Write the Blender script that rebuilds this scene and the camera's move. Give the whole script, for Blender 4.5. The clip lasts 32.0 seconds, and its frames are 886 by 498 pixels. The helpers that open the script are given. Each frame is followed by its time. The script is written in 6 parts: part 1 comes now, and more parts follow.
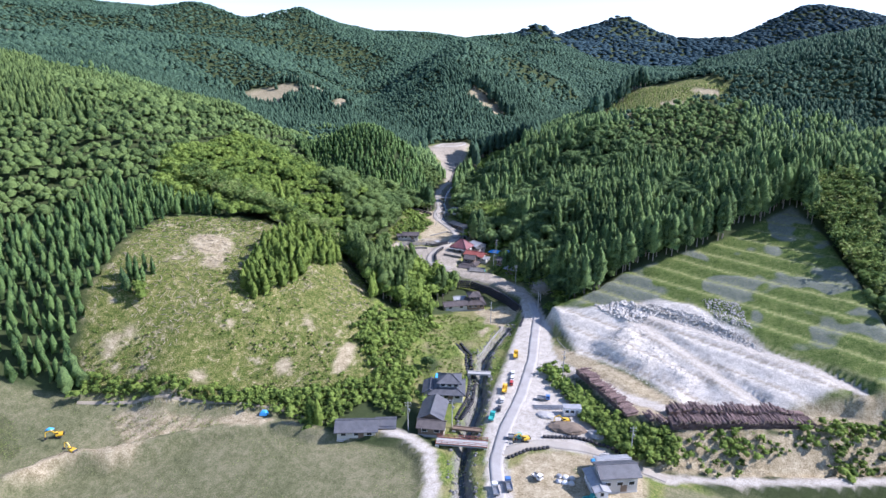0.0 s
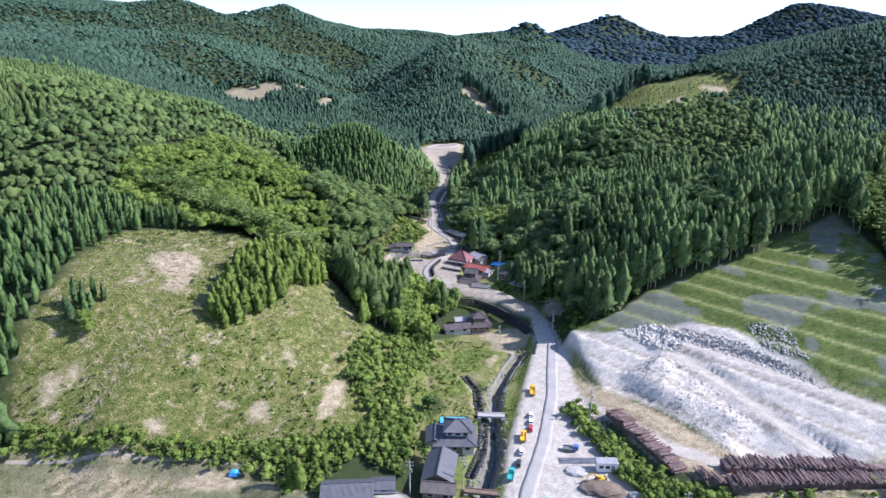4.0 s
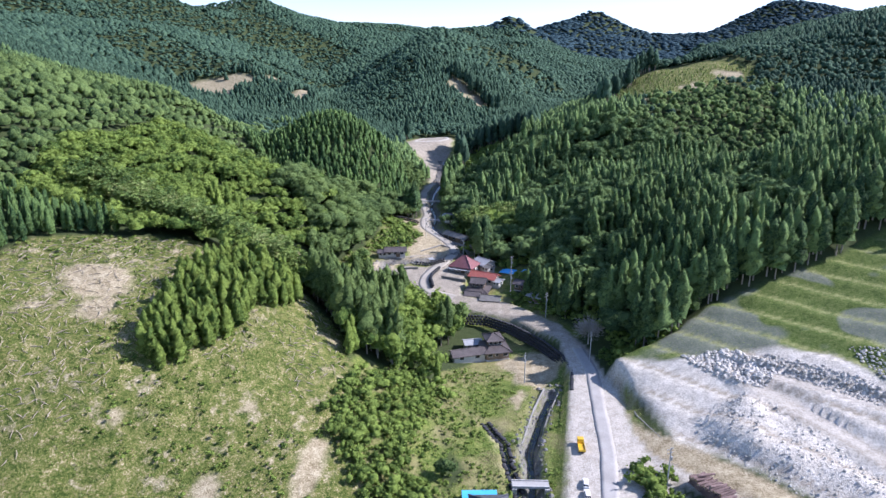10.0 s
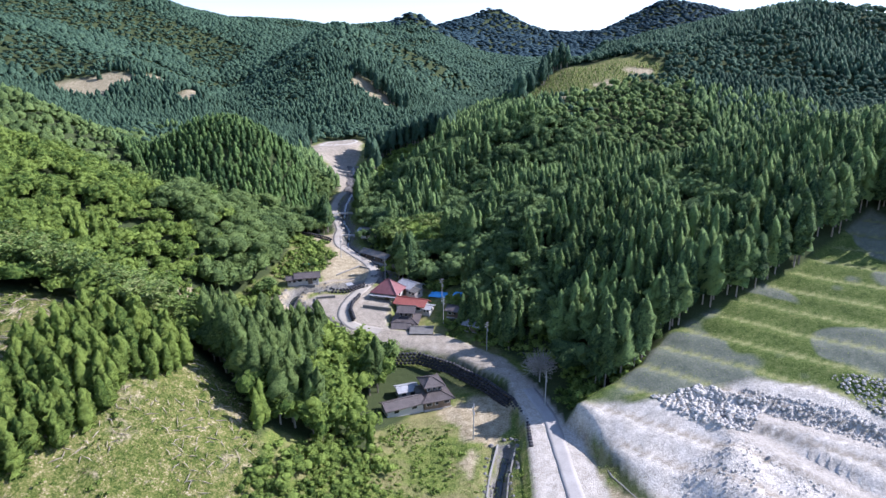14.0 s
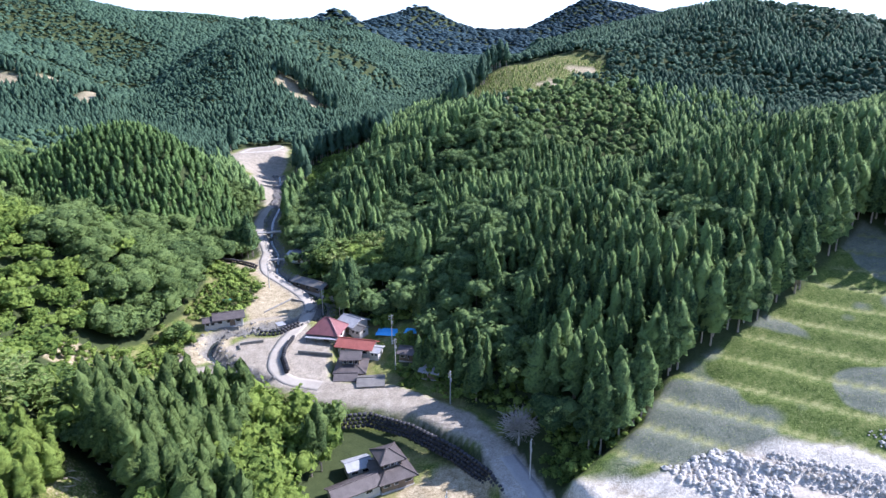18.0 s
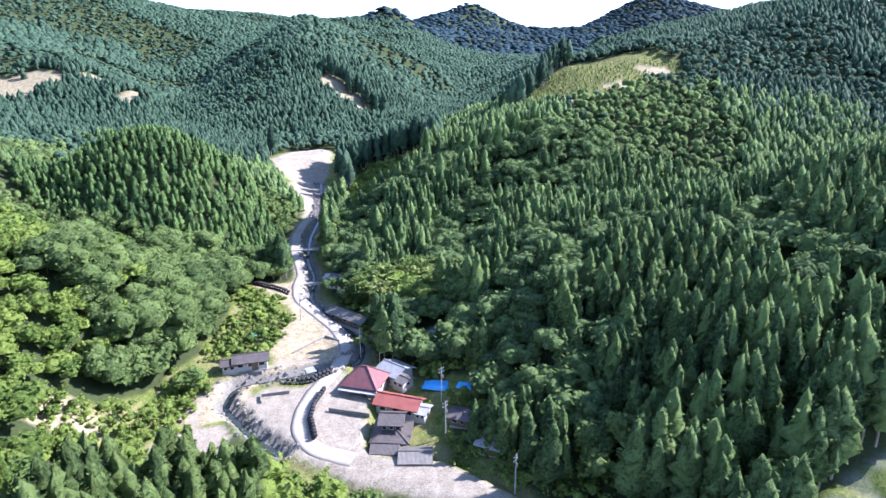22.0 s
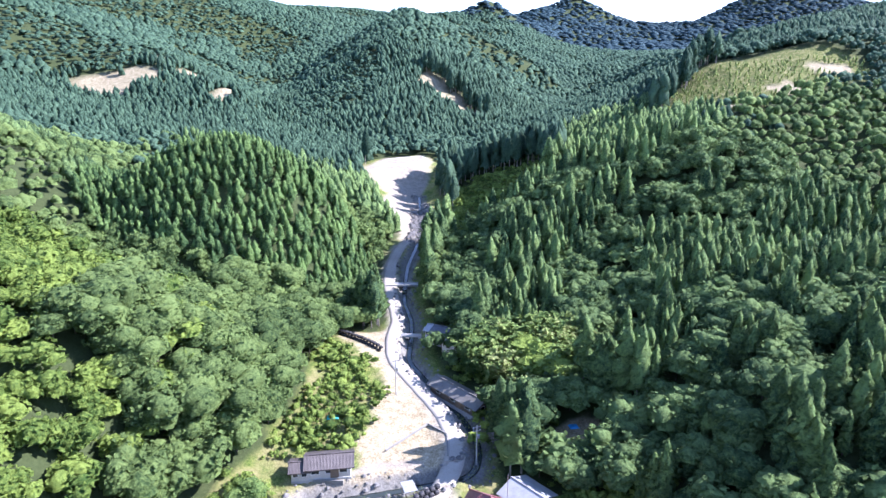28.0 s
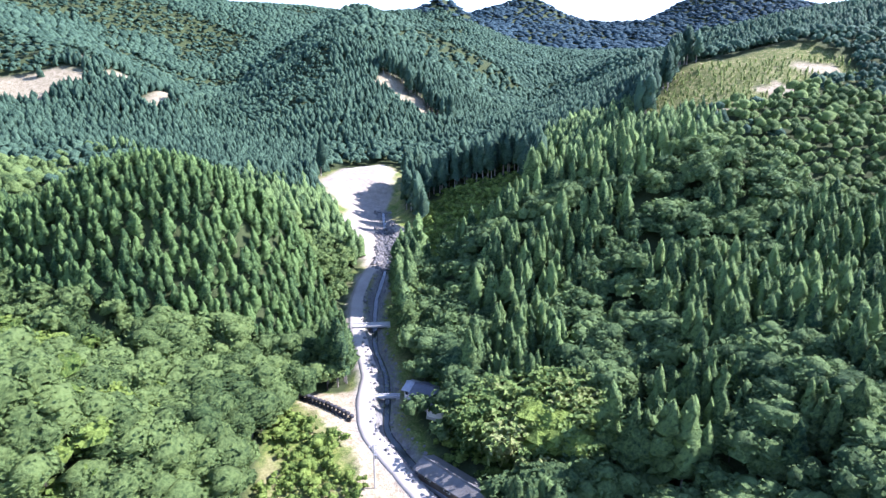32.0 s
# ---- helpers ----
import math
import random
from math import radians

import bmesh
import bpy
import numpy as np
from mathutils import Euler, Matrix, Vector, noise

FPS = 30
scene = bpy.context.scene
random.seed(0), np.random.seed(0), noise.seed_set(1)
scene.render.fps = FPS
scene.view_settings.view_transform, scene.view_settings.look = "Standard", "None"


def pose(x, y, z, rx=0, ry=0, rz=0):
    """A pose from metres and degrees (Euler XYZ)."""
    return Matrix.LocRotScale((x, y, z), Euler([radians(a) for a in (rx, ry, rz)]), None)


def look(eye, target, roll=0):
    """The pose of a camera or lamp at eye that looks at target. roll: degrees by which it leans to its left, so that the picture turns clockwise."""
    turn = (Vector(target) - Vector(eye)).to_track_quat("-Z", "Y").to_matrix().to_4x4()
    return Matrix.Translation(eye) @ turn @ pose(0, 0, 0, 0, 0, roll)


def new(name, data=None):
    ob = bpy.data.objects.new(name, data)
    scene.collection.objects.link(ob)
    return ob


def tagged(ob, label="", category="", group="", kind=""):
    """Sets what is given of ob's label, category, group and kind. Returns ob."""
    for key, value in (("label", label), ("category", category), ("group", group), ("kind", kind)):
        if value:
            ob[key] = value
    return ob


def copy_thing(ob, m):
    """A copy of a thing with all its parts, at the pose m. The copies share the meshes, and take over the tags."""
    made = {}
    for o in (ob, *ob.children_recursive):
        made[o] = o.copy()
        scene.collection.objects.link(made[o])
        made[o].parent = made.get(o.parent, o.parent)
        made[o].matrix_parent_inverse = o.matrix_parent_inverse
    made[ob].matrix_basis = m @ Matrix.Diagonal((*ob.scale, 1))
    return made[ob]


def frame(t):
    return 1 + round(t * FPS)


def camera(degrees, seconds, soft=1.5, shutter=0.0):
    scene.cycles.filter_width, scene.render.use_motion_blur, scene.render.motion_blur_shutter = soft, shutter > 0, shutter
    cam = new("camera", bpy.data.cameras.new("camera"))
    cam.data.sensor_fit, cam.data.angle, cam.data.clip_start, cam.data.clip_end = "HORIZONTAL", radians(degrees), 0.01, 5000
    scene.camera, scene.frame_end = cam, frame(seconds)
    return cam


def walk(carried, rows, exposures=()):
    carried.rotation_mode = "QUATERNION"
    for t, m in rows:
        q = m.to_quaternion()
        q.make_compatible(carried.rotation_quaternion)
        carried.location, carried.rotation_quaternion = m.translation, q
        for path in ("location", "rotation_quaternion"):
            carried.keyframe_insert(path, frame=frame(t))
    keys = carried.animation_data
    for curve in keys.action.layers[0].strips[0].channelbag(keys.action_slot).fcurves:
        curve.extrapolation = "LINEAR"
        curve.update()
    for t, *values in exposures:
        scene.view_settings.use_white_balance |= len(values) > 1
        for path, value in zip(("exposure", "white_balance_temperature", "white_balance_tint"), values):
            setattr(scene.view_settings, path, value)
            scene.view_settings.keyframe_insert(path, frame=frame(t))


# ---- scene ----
cam = camera(71.9, 32.0)
PATH = [
    (0.0, (52.40, -131.09, 101.65), (25.36, -38.89, 73.94), 0.33),
    (0.5, (50.55, -127.16, 101.35), (24.16, -34.77, 73.66), 0.26),
    (1.0, (48.72, -123.23, 101.03), (22.85, -30.68, 73.38), 0.25),
    (1.5, (46.93, -119.31, 100.68), (21.27, -26.68, 73.07), 0.27),
    (2.0, (45.14, -115.41, 100.30), (19.63, -22.74, 72.70), 0.24),
    (2.5, (43.37, -111.58, 99.87), (17.95, -18.88, 72.31), 0.20),
    (3.0, (41.62, -107.85, 99.37), (16.33, -15.11, 71.82), 0.23),
    (3.5, (39.88, -104.16, 98.81), (14.71, -11.39, 71.25), 0.22),
    (5.5, (33.06, -89.04, 95.05), (8.08, 3.81, 67.59), 0.28),
    (6.0, (31.31, -85.20, 93.75), (6.38, 7.70, 66.39), 0.33),
    (6.5, (29.61, -81.39, 92.38), (4.69, 11.54, 65.10), 0.35),
    (7.0, (27.93, -77.65, 90.95), (3.02, 15.30, 63.75), 0.32),
    (7.5, (26.20, -73.98, 89.50), (1.26, 18.96, 62.31), 0.29),
    (8.0, (24.36, -70.33, 88.14), (-0.53, 22.62, 60.94), 0.24),
    (8.5, (22.49, -66.63, 86.97), (-2.38, 26.30, 59.68), 0.20),
    (9.0, (20.64, -62.84, 86.08), (-4.26, 30.07, 58.75), 0.20),
    (9.5, (18.78, -58.96, 85.50), (-5.76, 34.08, 58.28), 0.18),
    (10.0, (17.01, -55.11, 85.20), (-4.82, 38.63, 58.06), 0.05),
    (10.5, (15.33, -51.22, 85.11), (-3.73, 43.12, 57.94), -0.01),
    (11.0, (13.70, -47.34, 85.14), (-3.71, 47.32, 57.97), -0.10),
    (11.5, (12.13, -43.56, 85.22), (-4.31, 51.24, 57.95), -0.08),
    (12.0, (10.73, -39.87, 85.34), (-5.21, 55.00, 58.02), -0.08),
    (12.5, (9.41, -36.21, 85.46), (-5.96, 58.73, 58.09), -0.06),
    (13.0, (8.18, -32.43, 85.59), (-5.41, 62.77, 58.17), -0.10),
    (13.5, (6.96, -28.50, 85.72), (-2.76, 67.15, 58.21), -0.13),
    (14.0, (5.73, -24.52, 85.84), (-1.28, 71.35, 58.26), -0.18),
    (14.5, (4.51, -20.51, 85.96), (-1.10, 75.44, 58.34), -0.22),
    (16.5, (0.90, -4.22, 86.40), (-1.47, 91.81, 58.60), -0.30),
    (17.0, (-0.00, 0.00, 86.49), (0.03, 96.04, 58.64), -0.32),
    (17.5, (-0.81, 4.25, 86.58), (0.83, 100.27, 58.69), -0.37),
    (18.0, (-1.42, 8.48, 86.67), (2.70, 104.41, 58.73), -0.32),
    (18.5, (-2.05, 12.77, 86.76), (10.64, 107.91, 58.72), -0.32),
    (19.0, (-2.75, 17.12, 86.84), (14.25, 111.56, 58.69), -0.49),
    (19.5, (-3.26, 21.53, 86.93), (12.19, 116.24, 58.79), -0.40),
    (20.0, (-3.61, 25.92, 86.99), (11.74, 120.65, 58.87), -0.28),
    (20.5, (-3.87, 30.26, 87.03), (7.84, 125.51, 58.91), -0.27),
    (21.0, (-4.10, 34.64, 87.05), (2.24, 130.40, 58.95), -0.22),
    (21.5, (-4.43, 39.12, 87.05), (-2.75, 135.09, 59.00), -0.16),
    (22.0, (-4.97, 43.72, 87.03), (-8.06, 139.67, 59.03), -0.14),
    (22.5, (-5.69, 48.36, 87.00), (-13.93, 144.01, 59.02), -0.07),
    (23.0, (-6.61, 52.98, 86.95), (-18.93, 148.20, 59.00), -0.03),
    (23.5, (-7.77, 57.59, 86.91), (-22.15, 152.52, 58.96), -0.01),
    (24.0, (-9.14, 62.08, 86.87), (-24.42, 156.88, 58.95), -0.01),
    (24.5, (-10.63, 66.35, 86.84), (-26.29, 161.10, 58.97), -0.04),
    (25.0, (-12.21, 70.46, 86.82), (-30.22, 164.81, 59.00), -0.14),
    (25.5, (-13.73, 74.54, 86.80), (-35.42, 168.12, 59.03), -0.07),
    (27.5, (-20.26, 91.44, 86.93), (-39.34, 185.41, 58.55), 0.14),
    (28.0, (-21.99, 95.27, 87.01), (-38.80, 189.68, 58.63), 0.07),
    (28.5, (-23.67, 99.14, 87.09), (-39.48, 193.72, 58.72), 0.05),
    (29.0, (-25.27, 103.06, 87.19), (-39.23, 197.92, 58.80), -0.00),
    (29.5, (-26.79, 107.00, 87.29), (-39.02, 202.09, 58.87), -0.06),
    (30.0, (-28.25, 110.95, 87.40), (-39.40, 206.18, 58.98), -0.07),
    (30.5, (-29.66, 114.93, 87.51), (-40.10, 210.23, 59.06), -0.03),
    (31.0, (-31.04, 118.95, 87.63), (-41.05, 214.28, 59.15), 0.00),
    (31.5, (-32.44, 122.98, 87.73), (-42.15, 218.34, 59.25), -0.08),
    (32.0, (-33.83, 127.06, 87.84), (-43.29, 222.44, 59.33), -0.07),
]
EXPOSURES = [(0.0, 0.8, 5850, 24), (6.0, 0.77, 5880, 24), (12.0, 0.75, 5900, 24), (16.0, 0.95, 5850, 24), (20.0, 1.31, 5800, 25), (24.0, 1.6, 5750, 27), (32.0, 1.68, 5680, 29)]
walk(cam, [(t, look(eye, target, roll)) for t, eye, target, roll in PATH], EXPOSURES)

# ---------------- light ----------------
SUN_TO = Vector((0.8, 0.25, 0.68)).normalized()
world = bpy.data.worlds.new("world")
scene.world = world
world.use_nodes = True
wn = world.node_tree.nodes
sky = wn.new("ShaderNodeTexSky")
sky.sky_type = "NISHITA"
sky.sun_disc = False
sky.sun_elevation = math.asin(SUN_TO.z)
sky.sun_rotation = math.atan2(SUN_TO.x, SUN_TO.y)
sky.air_density, sky.dust_density, sky.ozone_density = 0.85, 0.1, 1.0
world.node_tree.links.new(sky.outputs[0], wn["Background"].inputs[0])
wn["Background"].inputs[1].default_value = 0.15
sun = new("sun", bpy.data.lights.new("sun", "SUN"))
sun.data.energy, sun.data.angle, sun.data.color = 4.9, radians(0.6), (1.0, 0.965, 0.9)
sun.matrix_world = look(SUN_TO * 600, (0, 0, 0))

# ---------------- materials ----------------


def material(name):
    m = bpy.data.materials.new(name)
    m.use_nodes = True
    return m, m.node_tree.nodes, m.node_tree.links, m.node_tree.nodes["Principled BSDF"]


def noise_node(nodes, links, coord, scale, detail=4.0, rough=0.6):
    n = nodes.new("ShaderNodeTexNoise")
    n.inputs["Scale"].default_value, n.inputs["Detail"].default_value, n.inputs["Roughness"].default_value = scale, detail, rough
    links.new(coord, n.inputs["Vector"])
    return n.outputs[0]


def ramp(nodes, links, fac, stops):
    r = nodes.new("ShaderNodeValToRGB")
    el = r.color_ramp.elements
    while len(el) < len(stops):
        el.new(0.5)
    for e, (p, c) in zip(el, stops):
        e.position, e.color = p, (*c, 1)
    links.new(fac, r.inputs[0])
    return r.outputs[0]


def mix(nodes, links, fac, a, b, how="MIX"):
    m = nodes.new("ShaderNodeMix")
    m.data_type, m.blend_type = "RGBA", how
    if isinstance(fac, float):
        m.inputs[0].default_value = fac
    else:
        links.new(fac, m.inputs[0])
    for i, v in ((6, a), (7, b)):
        if isinstance(v, tuple):
            m.inputs[i].default_value = (*v, 1)
        else:
            links.new(v, m.inputs[i])
    return m.outputs[2]


def calc(nodes, links, op, a, b=0.0):
    m = nodes.new("ShaderNodeMath")
    m.operation = op
    m.use_clamp = op in ("MULTIPLY_ADD",)
    for i, v in ((0, a), (1, b)):
        if isinstance(v, (int, float)):
            m.inputs[i].default_value = v
        else:
            links.new(v, m.inputs[i])
    return m.outputs[0]


def bump(nodes, links, bsdf, height, strength=0.5, distance=0.2):
    b = nodes.new("ShaderNodeBump")
    b.inputs["Strength"].default_value, b.inputs["Distance"].default_value = strength, distance
    links.new(height, b.inputs["Height"])
    links.new(b.outputs[0], bsdf.inputs["Normal"])


def place_of(nodes):
    return nodes.new("ShaderNodeNewGeometry").outputs["Position"]


def plain(name, low, high, scale=1.0, rough=0.8, metal=0.0, relief=0.3, distance=0.05):
    """A mottled surface between two colours, at two scales, with fine relief."""
    m, n, l, p = material(name)
    at = place_of(n)
    big, small = noise_node(n, l, at, scale * 0.25, 3), noise_node(n, l, at, scale * 4, 6, 0.7)
    both = calc(n, l, "ADD", calc(n, l, "MULTIPLY", big, 0.55), calc(n, l, "MULTIPLY", small, 0.45))
    info = n.new("ShaderNodeObjectInfo").outputs["Random"]
    both = calc(n, l, "ADD", both, calc(n, l, "MULTIPLY", calc(n, l, "SUBTRACT", info, 0.5), 0.18))
    l.new(ramp(n, l, both, [(0.32, low), (0.68, high)]), p.inputs["Base Color"])
    p.inputs["Roughness"].default_value, p.inputs["Metallic"].default_value = rough, metal
    if relief:
        bump(n, l, p, small, relief, distance)
    return m


def foliage(name, dark, light, dry=None, thin=0.24, relief=1.0):
    """Leaf surface: each clump has its own shade, and each tree its own tint."""
    m, n, l, p = material(name)
    geo = n.new("ShaderNodeNewGeometry")
    tint = n.new("ShaderNodeAttribute")
    tint.attribute_name = "tint"
    info = n.new("ShaderNodeObjectInfo").outputs["Random"]
    per_tree = calc(n, l, "FRACT", calc(n, l, "ADD", tint.outputs["Fac"], info))
    stand = noise_node(n, l, geo.outputs["Position"], 0.018, 3)
    f = calc(n, l, "ADD", calc(n, l, "MULTIPLY", geo.outputs["Random Per Island"], 0.25), calc(n, l, "MULTIPLY", per_tree, 0.7))
    f = calc(n, l, "ADD", f, calc(n, l, "MULTIPLY", calc(n, l, "SUBTRACT", stand, 0.25), 0.5))
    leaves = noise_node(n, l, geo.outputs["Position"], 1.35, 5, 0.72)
    # Hollows of the leaf bump are also coloured darker, like shaded gaps.
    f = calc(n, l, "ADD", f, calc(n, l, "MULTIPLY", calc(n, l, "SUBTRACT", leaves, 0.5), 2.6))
    bump(n, l, p, leaves, relief, 1.0)
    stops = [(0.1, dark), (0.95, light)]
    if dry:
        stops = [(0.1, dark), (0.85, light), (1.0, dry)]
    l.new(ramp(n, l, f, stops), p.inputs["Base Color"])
    p.inputs["Roughness"].default_value = 0.8
    p.inputs["Specular IOR Level"].default_value = 0.1
    glow = n.new("ShaderNodeBsdfTranslucent")
    both = n.new("ShaderNodeMixShader")
    both.inputs[0].default_value = thin
    l.new(p.inputs["Base Color"].links[0].from_socket, glow.inputs["Color"])
    l.new(p.outputs[0], both.inputs[1])
    l.new(glow.outputs[0], both.inputs[2])
    l.new(both.outputs[0], n["Material Output"].inputs["Surface"])
    return m


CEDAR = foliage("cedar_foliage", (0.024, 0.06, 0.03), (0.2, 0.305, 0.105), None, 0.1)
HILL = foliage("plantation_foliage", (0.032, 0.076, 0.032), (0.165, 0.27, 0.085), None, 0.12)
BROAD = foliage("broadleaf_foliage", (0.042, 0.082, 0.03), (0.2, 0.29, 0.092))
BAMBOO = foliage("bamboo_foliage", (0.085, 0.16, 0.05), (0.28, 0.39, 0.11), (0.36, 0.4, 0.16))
# The blue of distance haze is put into the next two foliage colours.
FAR_HAZED = foliage("far_haze_blue_foliage", (0.017, 0.043, 0.029), (0.075, 0.135, 0.082), None, 0.08, 0.7)
FARTHEST_HAZED = foliage("mountain_haze_blue_foliage", (0.012, 0.034, 0.046), (0.04, 0.078, 0.092), None, 0.06, 0.5)
# Yellow-green of young trees, with sunlit brightness added to the colour.
YOUNG_SUNLIT = foliage("sunlit_young_foliage", (0.066, 0.128, 0.03), (0.27, 0.37, 0.08))
# Second broadleaf colour, toned as if shaded, for trees by village and road.
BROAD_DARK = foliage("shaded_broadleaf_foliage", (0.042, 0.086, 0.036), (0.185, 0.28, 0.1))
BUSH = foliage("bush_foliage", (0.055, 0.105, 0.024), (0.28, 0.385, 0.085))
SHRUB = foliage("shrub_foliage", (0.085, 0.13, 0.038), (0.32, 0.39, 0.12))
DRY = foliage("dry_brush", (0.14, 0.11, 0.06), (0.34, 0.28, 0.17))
BARETREE = plain("bare_twigs", (0.3, 0.28, 0.25), (0.5, 0.47, 0.43), 2.0)
BARK = plain("bark", (0.07, 0.055, 0.04), (0.17, 0.14, 0.11), 2.0)

# ---------------- plan of the ground ----------------
# Ridges, spurs and valley floors: points of (x, y, height).
VALLEY = [(25, -80, -8), (20, 0, -4.5), (14, 40, -2.8), (7, 80, -1.6), (9, 112, -2.6), (-2, 134, -3.2), (-20, 141, -2.6), (-36, 156, 1.5), (-52, 172, 4.5), (-50, 200, 7),
          (-42, 225, 8.3), (-55, 250, 9.8), (-66, 275, 11.3), (-76, 300, 13), (-76, 340, 16), (-84, 390, 20), (-93, 430, 25), (-106, 470, 33)]
FLOOR_WEST = [(-140, -80, -7), (-135, -12, -4.5), (-104, 5, -3.2), (-50, 19, -3), (-20, 42, 0), (-15, 75, 1), (-20, 104, -1), (-24, 122, -2.4), (-28, 134, -2), (-40, 150, 3),
              (-70, 176, 6.5), (-76, 196, 8.5), (-62, 214, 9.5), (-72, 240, 11.5), (-88, 257, 12.5), (-81, 285, 14), (-92, 320, 18), (-97, 350, 21), (-112, 390, 28), (-128, 430, 36)]
FLOOR_EAST = [(90, -80, -8), (75, 12, -4), (50, 40, -0.6), (35, 75, 0.4), (28, 112, 1.6), (18, 150, 2.6), (0, 172, 4), (-8, 190, 6.2), (-6, 215, 8.2),
              (-30, 236, 9.6), (-42, 260, 11.5), (-58, 290, 13.5), (-64, 320, 15.5), (-60, 350, 18.5), (-68, 385, 23), (-82, 425, 29)]
LEFT_SPUR = [(-38, 93, 8), (-52, 97, 17), (-70, 100, 29), (-95, 104, 36), (-140, 116, 44), (-190, 135, 67), (-260, 160, 87), (-380, 240, 106)]
LEFT_CUT = [(-70, 48, 15), (-90, 52, 24), (-108, 74, 37), (-126, 50, 34), (-128, 30, 24), (-150, 18, 22), (-175, 60, 40), (-220, 30, 50), (-250, -20, 60)]
LEFT_CUT_FOOT = [(-40, 40, 2.5), (-62, 30, 2), (-86, 14, 1.5), (-104, 14, 2), (-125, 8, 2), (-150, -10, 4), (-180, -40, 8), (-200, -90, 10)]
LEFT_FACE = [(-52, 122, 5), (-75, 140, 8), (-92, 182, 12), (-87, 205, 15), (-109, 185, 31), (-104, 206, 32), (-127, 184, 43), (-121, 160, 35), (-140, 160, 44), (-178, 197, 63), (-191, 150, 68)]
LEFT_GULLY = [(-82, 234, 13), (-110, 243, 18), (-150, 250, 33), (-180, 247, 53)]
LEFT_HILL = [(-87, 300, 19), (-97, 300, 39), (-111, 296, 52), (-126, 285, 61), (-142, 280, 59), (-156, 280, 50), (-172, 284, 46), (-192, 270, 58), (-207, 252, 71), (-222, 225, 77), (-262, 214, 84), (-372, 307, 97), (-480, 420, 116), (-620, 560, 150)]
HILL_BACK = [(-106, 332, 24), (-112, 360, 25), (-140, 330, 28), (-165, 310, 36), (-190, 320, 40), (-135, 395, 34), (-220, 390, 40), (-300, 400, 52)]
FAR_LEFT = [(-232, 500, 54), (-262, 534, 72), (-310, 557, 86), (-344, 571, 97), (-379, 583, 107), (-444, 608, 124), (-560, 640, 152)]
FAR_LEFT_DIP = [(-112, 482, 37), (-170, 508, 41), (-222, 522, 44), (-262, 580, 47), (-288, 640, 53), (-316, 740, 70), (-370, 860, 108)]
MIDDLE = [(-118, 496, 40), (-146, 543, 58), (-158, 592, 78), (-166, 641, 100), (-172, 692, 121), (-176, 754, 142), (-190, 860, 128), (-230, 990, 132), (-230, 1180, 156)]
MIDDLE_DIP = [(-80, 480, 36), (-60, 560, 40), (-44, 660, 45), (-16, 800, 56), (0, 1000, 90), (20, 1300, 126)]
SOUTH = [(-300, -900, 10), (-100, -700, -16), (0, -400, -13), (20, -200, -10), (150, -500, -10), (400, -900, 20)]
SKYLINE_LEFT = [(-1500, 500, 280), (-900, 660, 228), (-760, 740, 196), (-646, 798, 206), (-600, 880, 184), (-549, 971, 215), (-500, 1020, 187), (-450, 1060, 181), (-390, 1110, 176), (-330, 1150, 176), (-230, 1220, 175), (-180, 1270, 187), (-151, 1293, 209), (-115, 1330, 178)]
SKYLINE_MID = [(-80, 1560, 193), (-40, 1780, 236), (-2, 1826, 262), (40, 1840, 254), (110, 1720, 181), (180, 1700, 175), (250, 1720, 179), (390, 1900, 216)]
SKYLINE_RIGHT = [(450, 2000, 265), (533, 2037, 302), (590, 2050, 296), (660, 2060, 278), (800, 2030, 248), (1100, 1900, 198), (1700, 1700, 204)]
RIGHT_SPUR = [(34, 165, 13), (46, 182, 23), (62, 202, 33), (93, 222, 46), (130, 212, 56), (169, 232, 67), (226, 262, 77), (300, 280, 85), (400, 300, 92)]
RIGHT_SIDE = [(-12, 287, 20), (-2, 242, 17), (8, 184, 10), (24, 200, 25), (14, 235, 25), (35, 262, 31), (60, 252, 36)]
RIGHT_HOLLOW = [(0, 284, 22), (45, 286, 26), (85, 300, 30), (120, 320, 38), (190, 345, 50), (260, 400, 64)]
STREAM_SPUR = [(-56, 335, 19), (-38, 325, 32), (-12, 336, 42), (20, 340, 51), (36, 352, 58), (30, 385, 62), (44, 440, 73), (54, 479, 85), (91, 489, 93), (127, 486, 99), (200, 520, 114), (279, 555, 138), (330, 561, 136), (422, 582, 118), (540, 613, 94)]
CLEARING_FOOT = [(26, 403, 64), (66, 403, 71), (100, 430, 82), (135, 440, 84), (170, 430, 80)]
MIDDLE_CREST = [(-262, 752, 104), (-230, 769, 125), (-204, 772, 137), (-150, 785, 136), (-129, 795, 127), (-82, 810, 107), (-30, 815, 84)]
HILL_DOME = [(-150, 266, 51), (-141, 272, 57), (-118, 277, 57), (-107, 284, 50), (-132, 268, 54)]
RIGHT_TOP = [(279, 555, 138), (203, 640, 125), (134, 696, 116), (101, 755, 106), (84, 809, 100)]
RIGHT_NOSE = [(40, 160, 19), (51, 167, 28), (70, 178, 35), (90, 184, 42), (115, 205, 50)]
FAR_LEFT_FRONT = [(-215, 470, 45), (-270, 478, 55), (-330, 490, 67), (-380, 500, 78)]
KNOLL_SIDE = [(50, 316, 40), (90, 352, 48), (110, 372, 60)]
RIGHT_BACK = [(100, 560, 84), (60, 640, 80), (160, 800, 95), (300, 1000, 120), (420, 900, 115), (700, 700, 110), (1000, 500, 130)]
